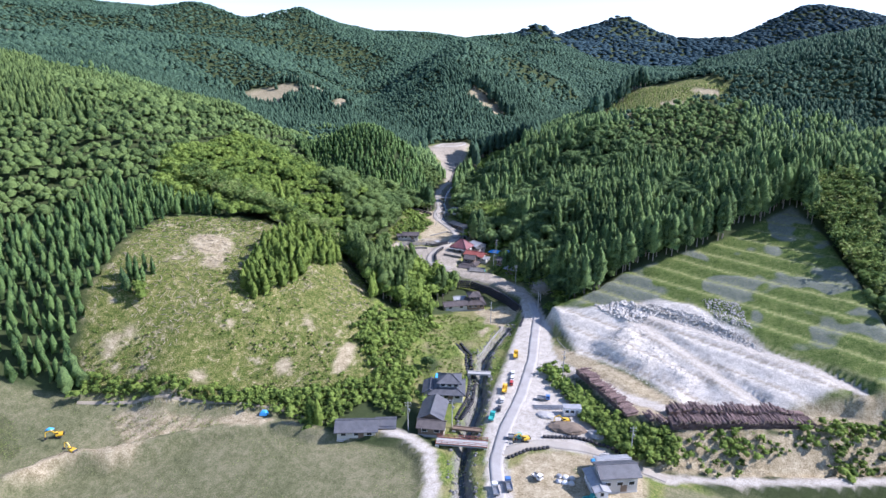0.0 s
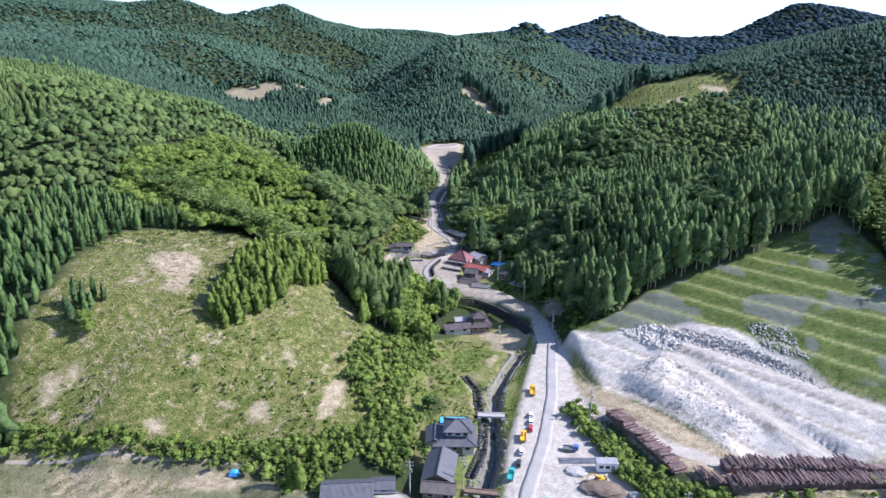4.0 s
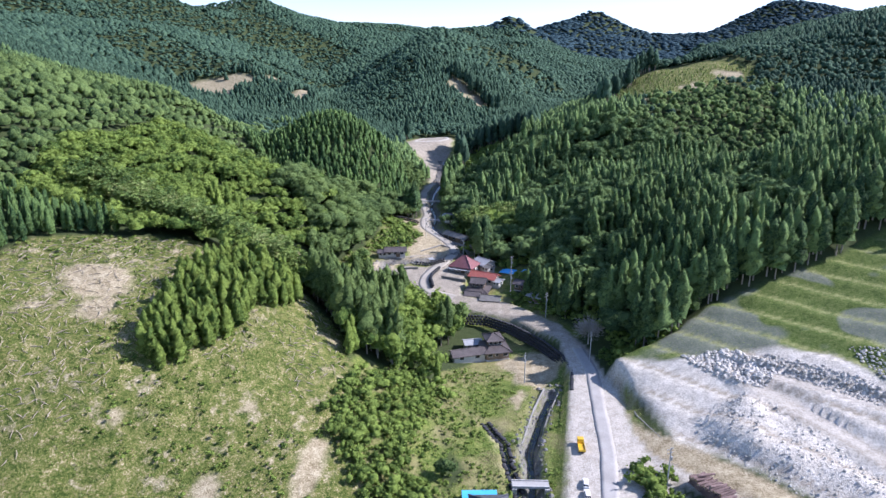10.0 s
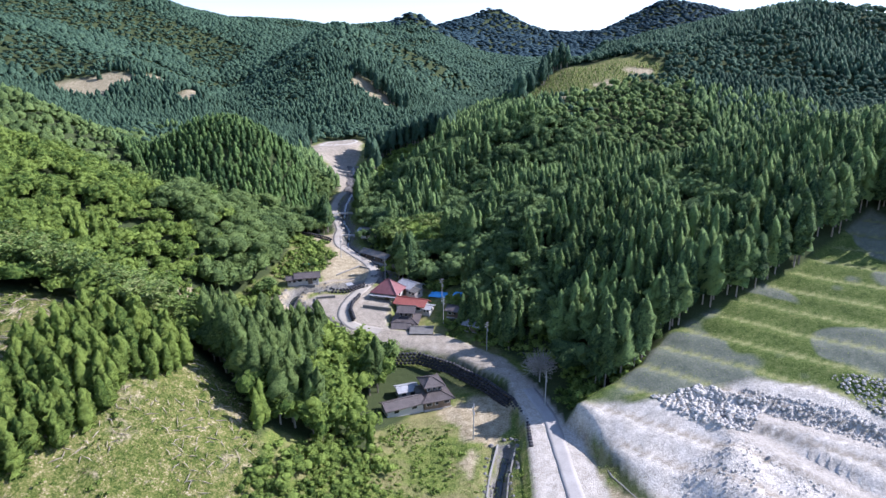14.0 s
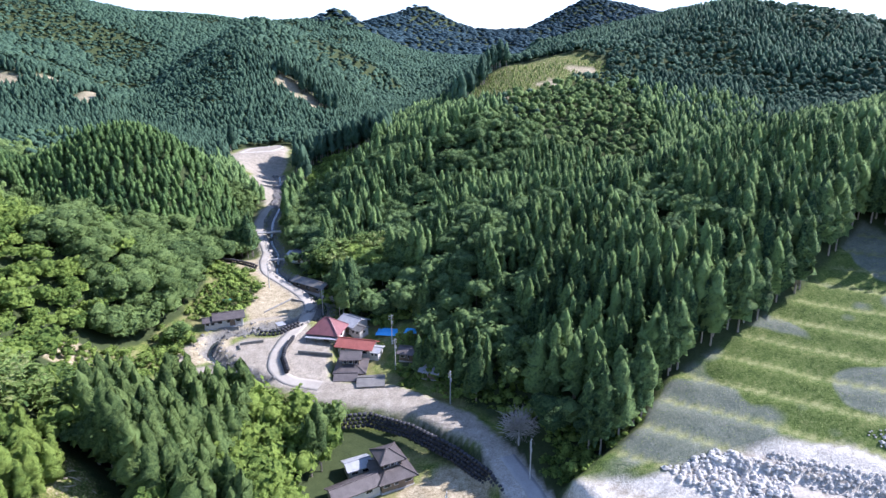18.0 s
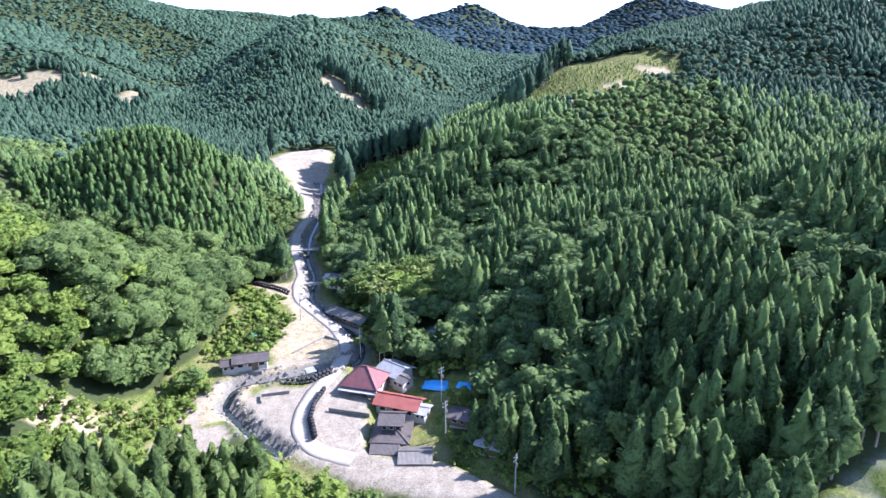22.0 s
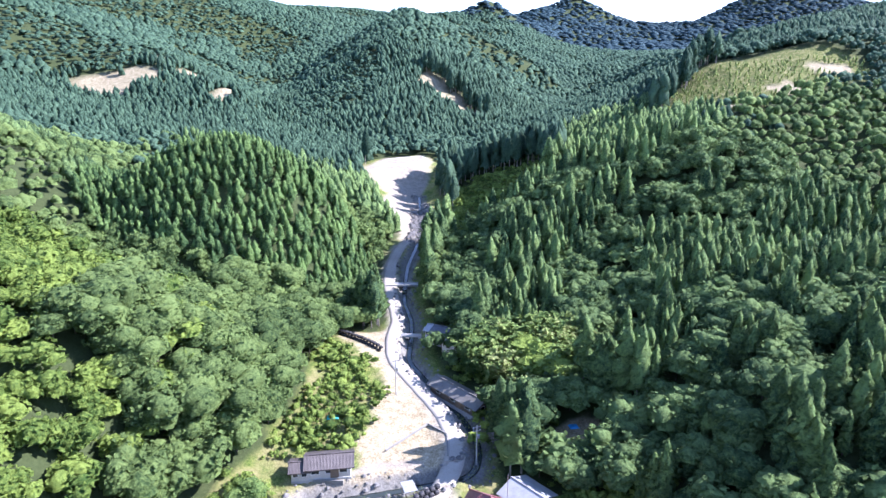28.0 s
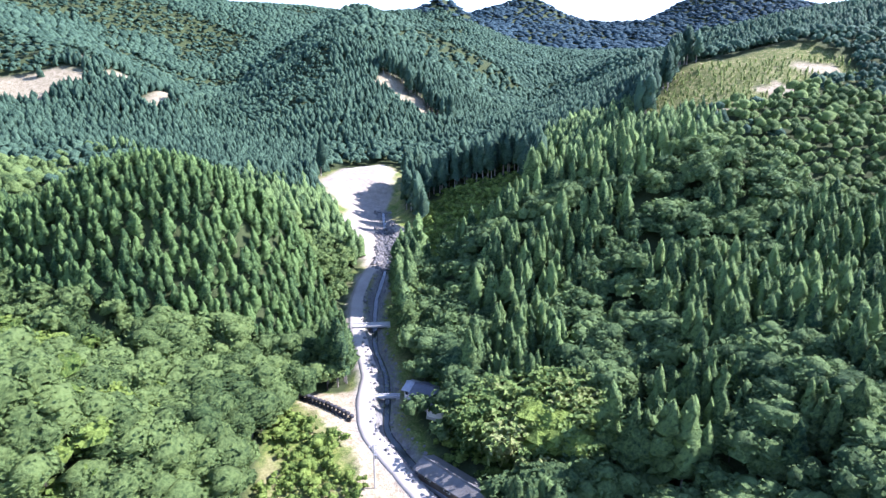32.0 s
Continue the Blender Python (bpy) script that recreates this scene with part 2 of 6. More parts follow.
TERRACE_SIDE = [(142, 60, 6), (160, 85, 12), (168, 120, 26), (164, 165, 44), (190, 190, 58), (240, 120, 50), (300, 40, 50), (240, 40, 20)]
YARD = [(40, 66, 0.8), (62, 43, 1.6), (78, 39, 2.0), (100, 45, 2.4), (130, 55, 3.2), (100, 60, 2.4), (70, 60, 1.8)]
BANK_FOOT = [(66, 26, -4), (82, 30, -4), (100, 35, -4), (130, 46, -3.5), (180, 50, 0)]
LINES = [SOUTH, VALLEY, FLOOR_WEST, FLOOR_EAST, LEFT_SPUR, LEFT_CUT, LEFT_CUT_FOOT, LEFT_FACE, LEFT_GULLY, LEFT_HILL, HILL_BACK, FAR_LEFT, FAR_LEFT_DIP, MIDDLE, MIDDLE_DIP,
         SKYLINE_LEFT, SKYLINE_MID, SKYLINE_RIGHT, RIGHT_SPUR, RIGHT_SIDE, RIGHT_HOLLOW, STREAM_SPUR, CLEARING_FOOT, MIDDLE_CREST, HILL_DOME, RIGHT_TOP, RIGHT_NOSE, FAR_LEFT_FRONT, KNOLL_SIDE, RIGHT_BACK, TERRACE_SIDE, YARD, BANK_FOOT]
CORNERS = [(-1600, -80, 220), (1800, -80, 120), (-1500, -900, 160), (1700, -900, 150), (-600, -500, 70), (700, -500, 60), (-1600, 2400, 120), (1800, 2400, 150), (0, 2400, 110), (-700, 1600, 100), (-300, 1450, 120), (-500, 1300, 110), (400, 1400, 120), (900, 1200, 120), (600, 100, 90), (-600, 100, 140), (250, 2100, 130)]


def along(line, step):
    """Points every step metres along a polyline."""
    out = []
    pts = np.array(line, float)
    for a, b in zip(pts[:-1], pts[1:]):
        n = max(1, int(np.linalg.norm((b - a)[:2]) / step))
        out += [a + (b - a) * k / n for k in range(n)]
    return np.array(out + [pts[-1]])


def spread(lo, fine_lo, fine_hi, hi, fine, grow=1.035, first=2.0, most=34.0):
    mid = list(np.arange(fine_lo, fine_hi, fine))
    up, s = [fine_hi], fine
    while up[-1] < hi:
        s = min(most, max(first if s < first else s, s) * grow)
        up.append(up[-1] + s)
    down, s = [fine_lo], fine
    while down[-1] > lo:
        s = min(most, max(first if s < first else s, s) * grow)
        down.append(down[-1] - s)
    return np.array(down[:0:-1] + mid + up)


GX = spread(-1500, -84, 142, 1700, 1.3)
GY = spread(-900, 0, 300, 2350, 1.4, 1.028)
ctrl = np.concatenate([along(p, min(60.0, max(9.0, 0.06 * abs(p[0][1]) + 0.05 * abs(p[-1][0])))) for p in LINES] + [np.array(CORNERS, float)])
ctrl = ctrl[np.unique((ctrl[:, :2] / 4).round(), axis=0, return_index=True)[1]]


def pairwise(a, b):
    return np.sqrt(((a[:, None, :] - b[None, :, :]) ** 2).sum(-1) + 30.0)


C2 = ctrl[:, :2]
A = pairwise(C2, C2)
A[np.diag_indices(len(A))] += 0.3
big = np.zeros((len(A) + 3,) * 2)
big[: len(A), : len(A)] = A
big[: len(A), len(A)] = big[len(A), : len(A)] = 1
big[: len(A), len(A) + 1 :] = C2 / 500
big[len(A) + 1 :, : len(A)] = C2.T / 500
WEIGHTS = np.linalg.solve(big, np.r_[ctrl[:, 2], 0, 0, 0])


def base_height(xy):
    out = np.empty(len(xy))
    for i in range(0, len(xy), 4000):
        q = xy[i : i + 4000]
        out[i : i + 4000] = pairwise(q, C2) @ WEIGHTS[:-3] + WEIGHTS[-3] + q @ WEIGHTS[-2:] / 500
    return out


def smooth(a, lo, hi):
    t = np.clip((a - lo) / (hi - lo), 0, 1)
    return t * t * (3 - 2 * t)


def waves(x, y, size, seed, octaves=4):
    """Cheap fractal noise, about -1 to 1."""
    r = np.random.RandomState(seed)
    lattice = r.rand(64, 64)
    out, amp = np.zeros_like(x, float), 0.55
    for k in range(octaves):
        u, v = x / size + 7.3 * k, y / size + 3.1 * k
        i, j = np.floor(u).astype(int), np.floor(v).astype(int)
        a, b = u - i, v - j
        a, b = a * a * (3 - 2 * a), b * b * (3 - 2 * b)
        g = lambda p, q: lattice[p % 64, q % 64]
        out += amp * 2 * (g(i, j) * (1 - a) * (1 - b) + g(i + 1, j) * a * (1 - b) + g(i, j + 1) * (1 - a) * b + g(i + 1, j + 1) * a * b - 0.5)
        size, amp = size / 2.1, amp * 0.5
    return out


def to_line(xy, line):
    """Distance of points to a polyline, and the height of the line at the nearest place."""
    best, z = np.full(len(xy), 1e9), np.zeros(len(xy))
    pts = np.array(line, float)
    for a, b in zip(pts[:-1], pts[1:]):
        d = (b - a)[:2]
        t = np.clip(((xy - a[:2]) @ d) / (d @ d), 0, 1)
        dist = np.hypot(*(xy - a[:2] - t[:, None] * d).T)
        near = dist < best
        best[near] = dist[near]
        z[near] = (a[2] + t * (b - a)[2])[near]
    return best, z


def inside(xy, polygon):
    x, y = xy.T
    hit = np.zeros(len(xy), bool)
    p = np.array(polygon, float)
    for (x0, y0), (x1, y1) in zip(p, np.roll(p, -1, 0)):
        cut = ((y0 > y) != (y1 > y)) & (x < (x1 - x0) * (y - y0) / (y1 - y0 + 1e-12) + x0)
        hit ^= cut
    return hit


def edge_depth(xy, polygon):
    """Signed distance: positive inside the polygon."""
    ring = [(*p, 0) for p in polygon] + [(*polygon[0], 0)]
    d, _ = to_line(xy, ring)
    return np.where(inside(xy, polygon), d, -d)


# roads: centre line (x, y, height) and half width
MAIN_ROAD = [(32, -40, -6), (29, 2, -4), (25, 16, -3.2), (24.8, 30, -2), (26.6, 50, -0.6), (26.5, 75, 0.3), (24.5, 95, 0.8), (22.8, 115, 1.4), (18, 130, 1.8), (9, 145, 2.2), (-6, 155, 2.8), (-28, 160.5, 3.6)]
VALLEY_ROAD = [(-28, 160.5, 3.6), (-38.5, 163.5, 4.1), (-43.5, 170, 4.6), (-44.8, 178, 5.3), (-43.5, 187, 6.2), (-40.6, 195, 7), (-39, 203, 7.6), (-39.2, 211, 8.1), (-45, 222, 8.7), (-54, 233, 9.3),
               (-62.5, 244, 10), (-65.8, 256, 10.6), (-67, 268, 11.2), (-72, 281, 12.2), (-77, 294, 13.3), (-81, 312, 14.6), (-82, 330, 16), (-80, 341, 17)]
EAST_TRACK = [(-80, 341, 17), (-72, 343, 17.4), (-69.5, 354, 18.3), (-70.5, 366, 19.5), (-76, 379, 20.8), (-86, 390, 22)]
LEFT_LANE = [(14, -30, -6), (11, 2, -4.2), (6, 14, -2.8), (-2, 19, -2.4), (-9, 20, -2.3)]
FIELD_LANE = [(-9, 20, -2.3), (-30, 15, -2.6), (-45, 16, -2.8), (-66, 5, -3.6), (-84, -9, -4.4), (-96, -14, -5), (-106, -30, -6)]
SIDE_ROAD = [(25, 19, -3.1), (35, 26.5, -2.6), (50, 28.5, -2.8), (60, 25.5, -3.4), (72, 22, -4)]
BANK_LANE = [(72, 23, -4), (90, 27, -4), (112, 33, -3.8), (150, 45, -3)]
FARM_LANE = [(-135, -24, -6.6), (-117.5, -26.5, -6.6), (-109, -33.5, -6.6), (-92, -40, -6.8), (-70, -50, -7.2)]
YARD_ROAD = [(27, 82, 0.5), (36, 74, 0.7), (46, 66, 1.0), (60, 54, 1.6), (80, 47, 2), (110, 52, 2.6)]
FIELD_PATH = [(10, 62, -1.2), (3, 68, -1), (-1, 79, -1.2), (3, 95, -1.8), (4, 114, -2.6), (-1, 128, -3.2)]
HOUSE_PATH = [(-62, 160, 5.2), (-69, 170.6, 6.3), (-72, 180, 6.7), (-69, 188, 7), (-63, 194, 7.4), (-55, 200.5, 7.2), (-47, 203, 7.2)]
STREAM_LOW = [(24, -60, -10), (20, 0, -8), (16, 12, -7.2), (13.6, 30, -6), (13.4, 46, -5.5), (10.5, 60, -5.1), (8, 78, -5), (9.6, 95, -4.6), (11.5, 106, -4.2)]
STREAM_HIGH = [(-46, 163.5, 1.8), (-56, 171, 2.6), (-66, 181, 3.6), (-66, 190, 4.4), (-57, 193, 4.8), (-45, 198, 5.2), (-34.5, 203, 5.4), (-34.5, 213, 5.8), (-40, 223, 6.4), (-50, 235, 7.2), (-59, 247, 8), (-60.5, 258, 8.8), (-63, 270, 9.5),
               (-69, 284, 10.6), (-72, 298, 11.8), (-75, 315, 13.2), (-76, 335, 15), (-78, 352, 16.2), (-84, 380, 19), (-90, 405, 22)]
DITCH = [(-4, 84, -2.6), (2, 76, -3), (4, 68, -3.2), (8, 58, -3.8), (10, 46, -4.2), (9.5, 34, -4.8)]
RAMP = [(58, 106, 11), (63, 98, 10), (77, 82, 8), (90, 65, 6), (98, 57, 4.4)]
SHELF = [(64, 104, 11.6), (84, 93, 11.8), (103, 79, 11.8), (116, 71, 11.6), (127, 62, 10)]
ROADS = [("main", MAIN_ROAD, 2.6), ("valley", VALLEY_ROAD, 2.3), ("track", EAST_TRACK, 1.6), ("lane", LEFT_LANE, 1.8), ("field", FIELD_LANE, 0.7), ("side", SIDE_ROAD, 2.0), ("bank", BANK_LANE, 1.5), ("yard", YARD_ROAD, 2.4), ("farm", FARM_LANE, 1.7), ("path", FIELD_PATH, 1.2), ("house", HOUSE_PATH, 1.2), ("ramp", RAMP, 2.0), ("shelf", SHELF, 1.8)]

# open ground
CUT_AREA = [(-112, 8), (-86, 4), (-60, 14), (-30, 30), (-16, 46), (-28, 62), (-40, 84), (-46, 95), (-62, 102), (-78, 102), (-96, 102), (-116, 90), (-132, 80), (-134, 64), (-128, 42), (-126, 27), (-121, 18)]
FIELD_AREA = [(-170, -170), (-140, 0), (-110, 9), (-50, 22), (-22, 14), (8, 16), (10, -170)]
FLAT_AREA = [(-60, -260), (8, 20), (-14, 44), (-4, 62), (-16, 78), (-22, 108), (-6, 140), (6, 132), (20, 118), (34, 104), (36, 76), (48, 46), (66, 26), (90, 20), (160, -260)]
HOUSE_AREA = [(-32, 150), (-46, 160), (-60, 170), (-76, 186), (-74, 200), (-56, 206), (-50, 216), (-68, 236), (-86, 252), (-82, 262), (-72, 258), (-68, 275), (-79, 294), (-86, 320), (-86, 345), (-100, 372), (-126, 412), (-124, 452), (-100, 474), (-86, 450), (-80, 405),
              (-66, 376), (-64, 345), (-70, 322), (-64, 295), (-58, 272), (-52, 252), (-46, 236), (-32, 220), (-28, 203), (-8, 198), (0, 188), (-8, 172), (6, 162), (20, 140), (16, 128), (0, 146)]
TERRACE_AREA = [(28, 113), (44, 122), (57, 134), (72, 140), (96, 152), (118, 168), (128, 176), (136, 150), (140, 118), (142, 84), (134, 62), (112, 58), (96, 50), (78, 52), (66, 66), (54, 75), (42, 82)]
YARD_AREA = [(42, 82), (54, 75), (66, 66), (78, 54), (98, 52), (118, 62), (136, 64), (136, 56), (100, 44), (76, 38), (60, 43), (48, 60), (38, 72)]
MEADOW = [(-10, 30), (-8, 56), (-14, 80), (-16, 100), (-30, 98), (-44, 92), (-40, 80), (-34, 60), (-22, 44)]
POND_SIDE = [(29, 112), (33, 92), (39, 84), (52, 77), (44, 70), (36, 74), (30, 92)]
VILLAGE_GRASS = [(-98, 154), (-74, 150), (-62, 160), (-58, 200), (-56, 226), (-70, 242), (-88, 254), (-84, 240), (-78, 222), (-80, 198), (-84, 184), (-90, 170)]
CLEARING_AREA = [(24, 400), (40, 396), (70, 401), (106, 428), (130, 442), (132, 470), (124, 482), (92, 482), (56, 472), (38, 440)]
PALE_YARD = [(-56, 172), (-61, 182), (-56, 189), (-46, 188), (-37, 197), (-36, 190), (-28, 184), (-28, 170), (-26, 163), (-8, 161), (12, 147), (22, 122), (30, 104), (33, 84), (38, 72), (44, 60), (52, 46), (50, 31), (30, 22), (19.5, 24), (17.6, 44), (17, 68), (16.6, 92), (16.6, 112), (12, 134), (-4, 148), (-28, 154), (-46, 163)]
FOOT_YARD = [(-66, 152), (-74, 158), (-70, 166), (-62, 172), (-58, 166), (-60, 156)]
UPPER_PALE = [(-83, 258), (-84, 251), (-68, 243), (-62, 224), (-60, 206), (-56, 199), (-68, 191), (-74, 182), (-73, 170), (-66, 168), (-58, 173), (-60, 186), (-52, 196), (-40, 202), (-37, 212), (-42, 224), (-56, 244), (-62, 252), (-64, 260)]
ROCK_AREA = [(28, 112), (42, 110), (59, 112), (70, 112), (82, 109), (99, 90), (105, 81), (116, 73), (127, 64), (112, 58), (96, 50), (78, 52), (66, 66), (54, 75), (42, 82)]
BLUFF = [(68, 25), (76, 39), (100, 45), (136, 57), (160, 66), (160, 48), (130, 41), (100, 31), (84, 26)]
LOW_FIELD = [(70, 19), (100, 25), (170, 45), (170, -170), (74, -170)]
CROP = [(-99, 5), (-52, 17), (-53.5, 13.4), (-84, -6)]
DAM_TOP = [(-119, 424), (-117, 450), (-102, 466), (-96, 452), (-99, 434)]
HOUSE_DIRT = [(-6, 124), (2, 130), (9, 132), (14, 121), (8, 108), (0, 108), (-3, 116)]
SLIDE = [(46, 89), (60, 97), (70, 86), (84, 66), (76, 54), (62, 68), (48, 80)]
WORKS_AREA = [(31, -60), (29, 14), (38, 24), (50, 25), (64, 20), (70, -60)]
HEAP_AREA = [(34, 30), (36, 40), (48, 40), (54, 33), (46, 31)]
GRASS_SLOPE = [(-68, 350), (-66, 378), (-74, 398), (-52, 412), (-26, 398), (-24, 352), (-44, 336), (-60, 332)]
# bare patches: x, y and half sizes
SCARS = [(-78, 43.6, 1.5, 2.2), (-71, 45.4, 1.2, 2), (-54.3, 38.8, 1.6, 3), (-37, 46.8, 1.2, 3.4), (-85.5, 15.1, 2.6, 1.4), (-111, 22, 1.8, 3), (-108, 28.4, 2.4, 1.8), (-76, 24, 2, 1.3), (-101, 28, 1.5, 2), (-104, 70, 8, 6), (-96, 62, 4, 4), (-120, 612, 14, 12), (-104, 600, 12, 14), (-91, 584, 9, 13), (-352, 512, 24, 15), (-330, 530, 14, 12), (-332, 560, 15, 8), (-300, 549, 15, 8), (-264, 526, 8, 12), (88, 423, 9, 7), (112, 452, 12, 6), (50, 404, 12, 6), (34, 400, 10, 5), (-91, 157, 5, 4), (-96, 162, 3, 5), (-12, 218, 7, 6), (-577, 400, 26, 22), (-480, 345, 14, 14)]
DAM_AREA = [(-103, 370), (-105, 396), (-124, 416), (-121, 458), (-102, 470), (-91, 448), (-88, 400), (-72, 372), (-69, 345), (-84, 338), (-92, 360)]

TERRACE_U, TERRACE_V = np.array([0.83, -0.56]), np.array([0.56, 0.83])


def terrace_profile(v):
    """Cut slope of level berms and steep faces, from its foot at v = 92."""
    rise = np.clip(v - 92, 0, None) * 0.33
    pitch, berm = 2.77, 0.3
    k = np.floor(rise / pitch)
    f = rise / pitch - k
    return 2.2 + pitch * (k + np.clip((f - berm) / (1 - berm), 0, 1)), f


def height_field(x, y):
    xy = np.stack([x, y], -1)
    h = base_height(xy)
    open_land = np.maximum.reduce([edge_depth(xy, p) for p in (FIELD_AREA, FLAT_AREA, HOUSE_AREA, YARD_AREA, TERRACE_AREA)])
    wild = smooth(-open_land, 0, 40)
    far = np.clip(np.hypot(x + 20, y - 150) / 400, 0.25, 1.3)
    ridge = np.abs(waves(x, y, 150, 4, 3))
    h = h + wild * far * (4.5 * waves(x, y, 130, 3, 5) + 1.2 * waves(x, y, 22, 5, 3)) + wild * smooth(np.hypot(x + 20, y - 150), 220, 480) * 15 * (0.12 - ridge)
    cut = edge_depth(xy, CUT_AREA)
    h = h + smooth(cut, 0, 15) * (1.6 * waves(x, y, 30, 8, 4) + 0.5 * waves(x, y, 5, 9, 2))
    t = edge_depth(xy, TERRACE_AREA)
    v = xy @ TERRACE_V
    h = np.where(t > -6, h + smooth(t, -4, 2) * (terrace_profile(v)[0] + 0.5 * waves(x, y, 7, 41, 3) - h), h)
    slump = smooth(edge_depth(xy, SLIDE), -1, 6)
    h = h + slump * (2.0 + 2.2 * waves(x, y, 14, 44, 5))
    for key, line, half in ROADS:
        d, z = to_line(xy, line)
        h += smooth(-d, -half - (3.0 if key in ("main", "valley") else 2.4), -half - 0.8) * (z - h)
    h += smooth(edge_depth(xy, DAM_TOP), -16, 0) * (35.0 - h) * (y > 390)
    inner = edge_depth(xy, PALE_YARD)
    yard_z = np.interp(y, [20, 45, 85, 120, 150, 165, 190, 200], [-2.6, -0.9, 0.5, 1.5, 2.4, 4.2, 6.2, 7])
    h += smooth(inner, -2.2, 0.2) * 0.9 * (yard_z - h)
    for line, half, shoulder in ((STREAM_LOW, 1.0, 1.5), (STREAM_HIGH, 1.3, 1.6), (DITCH, 0.7, 0.8)):
        d, z = to_line(xy, line)
        h += smooth(-d, -half - shoulder, -half) * (np.minimum(z, h) - h)
    h += 0.12 * waves(x, y, 3.0, 12, 2) * smooth(open_land, -2, 2)
    return h


MX, MY = np.meshgrid(GX, GY)
MZ = height_field(MX.ravel(), MY.ravel()).reshape(MX.shape)


def ground(x, y):
    """Height of the ground sheet at places."""
    x, y = np.asarray(x, float), np.asarray(y, float)
    i = np.clip(np.searchsorted(GX, x) - 1, 0, len(GX) - 2)
    j = np.clip(np.searchsorted(GY, y) - 1, 0, len(GY) - 2)
    a, b = (x - GX[i]) / (GX[i + 1] - GX[i]), (y - GY[j]) / (GY[j + 1] - GY[j])
    return MZ[j, i] * (1 - a) * (1 - b) + MZ[j, i + 1] * a * (1 - b) + MZ[j + 1, i] * (1 - a) * b + MZ[j + 1, i + 1] * a * b


def tri_mesh(name, verts, tris, attributes=(), flat=True):
    """A mesh of triangles from arrays."""
    me = bpy.data.meshes.new(name)
    verts, tris = np.asarray(verts, np.float32), np.asarray(tris, np.int32)
    me.vertices.add(len(verts))
    me.vertices.foreach_set("co", verts.ravel())
    me.loops.add(tris.size)
    me.loops.foreach_set("vertex_index", tris.ravel())
    me.polygons.add(len(tris))
    me.polygons.foreach_set("loop_start", np.arange(0, tris.size, 3, dtype=np.int32))
    me.polygons.foreach_set("loop_total", np.full(len(tris), 3, np.int32))
    me.polygons.foreach_set("use_smooth", np.full(len(tris), not flat))
    for key, values in attributes:
        a = me.attributes.new(key, "FLOAT", "POINT")
        a.data.foreach_set("value", np.asarray(values, np.float32))
    me.update(calc_edges=True)
    return me


def areas(xy):
    """Kinds of cover at places, each from 0 to 1 with ragged borders."""
    x, y = xy.T
    rag = 2.2 * waves(x, y, 9, 21, 4)
    cover = {}
    cover["cut"] = smooth(edge_depth(xy, CUT_AREA) + rag, -1.5, 1.5)
    cover["field"] = smooth(np.maximum(edge_depth(xy, FIELD_AREA), edge_depth(xy, LOW_FIELD)) + 0.4 * rag, -1, 1)
    cover["flat"] = smooth(np.maximum.reduce([edge_depth(xy, p) for p in (FLAT_AREA, HOUSE_AREA, VILLAGE_GRASS, MEADOW)]) + rag, -1, 1)
    pale = np.maximum.reduce([edge_depth(xy, p) for p in (PALE_YARD, DAM_AREA, FOOT_YARD)])
    for key, line, half in ROADS:
        if key in ("field", "path"):
            continue
        d, _ = to_line(xy, line)
        pale = np.maximum(pale, half + (0.5 if key in ("main", "valley") else 0.0) - d)
    cover["pale"] = smooth(pale + 0.35 * rag, -0.5, 0.8)
    # Pale ground turns lighter below y = 150, making up for lower exposure there.
    cover["near_pale"] = cover["pale"] * smooth(-y, -150, -110)
    t = edge_depth(xy, TERRACE_AREA)
    v = xy @ TERRACE_V
    rock = edge_depth(xy, ROCK_AREA)
    cover["rock"] = smooth(rock + 0.5 * rag, -1, 1)
    cover["terrace"] = smooth(t, -1, 1) * (1 - cover["rock"])
    step = terrace_profile(v)[1]
    cover["berm"] = smooth(t, 0, 2) * smooth(step, 0.1, 0.18) * smooth(-step, -0.36, -0.28)
    soil = np.maximum.reduce([edge_depth(xy, p) for p in (YARD_AREA, WORKS_AREA, HEAP_AREA, BLUFF, CROP, POND_SIDE, UPPER_PALE)])
    soil = np.maximum(soil, edge_depth(xy, HOUSE_DIRT))
    soil = np.maximum(soil, 1.0 - np.minimum(to_line(xy, FIELD_LANE)[0], to_line(xy, FIELD_PATH)[0]))
    for sx, sy, p, q in SCARS:
        soil = np.maximum(soil, (1 - np.hypot((x - sx) / p, (y - sy) / q)) * min(p, q))
    cover["soil"] = smooth(soil + np.where(y > 380, 2.6, 1.9) * rag, -0.8, 0.8)
    cover["soil"] = cover["soil"] * np.where(y > 480, 0.85, 1.0)
    cover["slope"] = smooth(edge_depth(xy, GRASS_SLOPE) + rag, -1, 1)
    d = np.minimum(to_line(xy, STREAM_LOW)[0], to_line(xy, STREAM_HIGH)[0])
    cover["bed"] = smooth(2.5 + 0.6 * rag - d, -0.6, 0.6)
    cover["clearing"] = smooth(edge_depth(xy, CLEARING_AREA) + 3 * rag, -4, 4)
    return cover


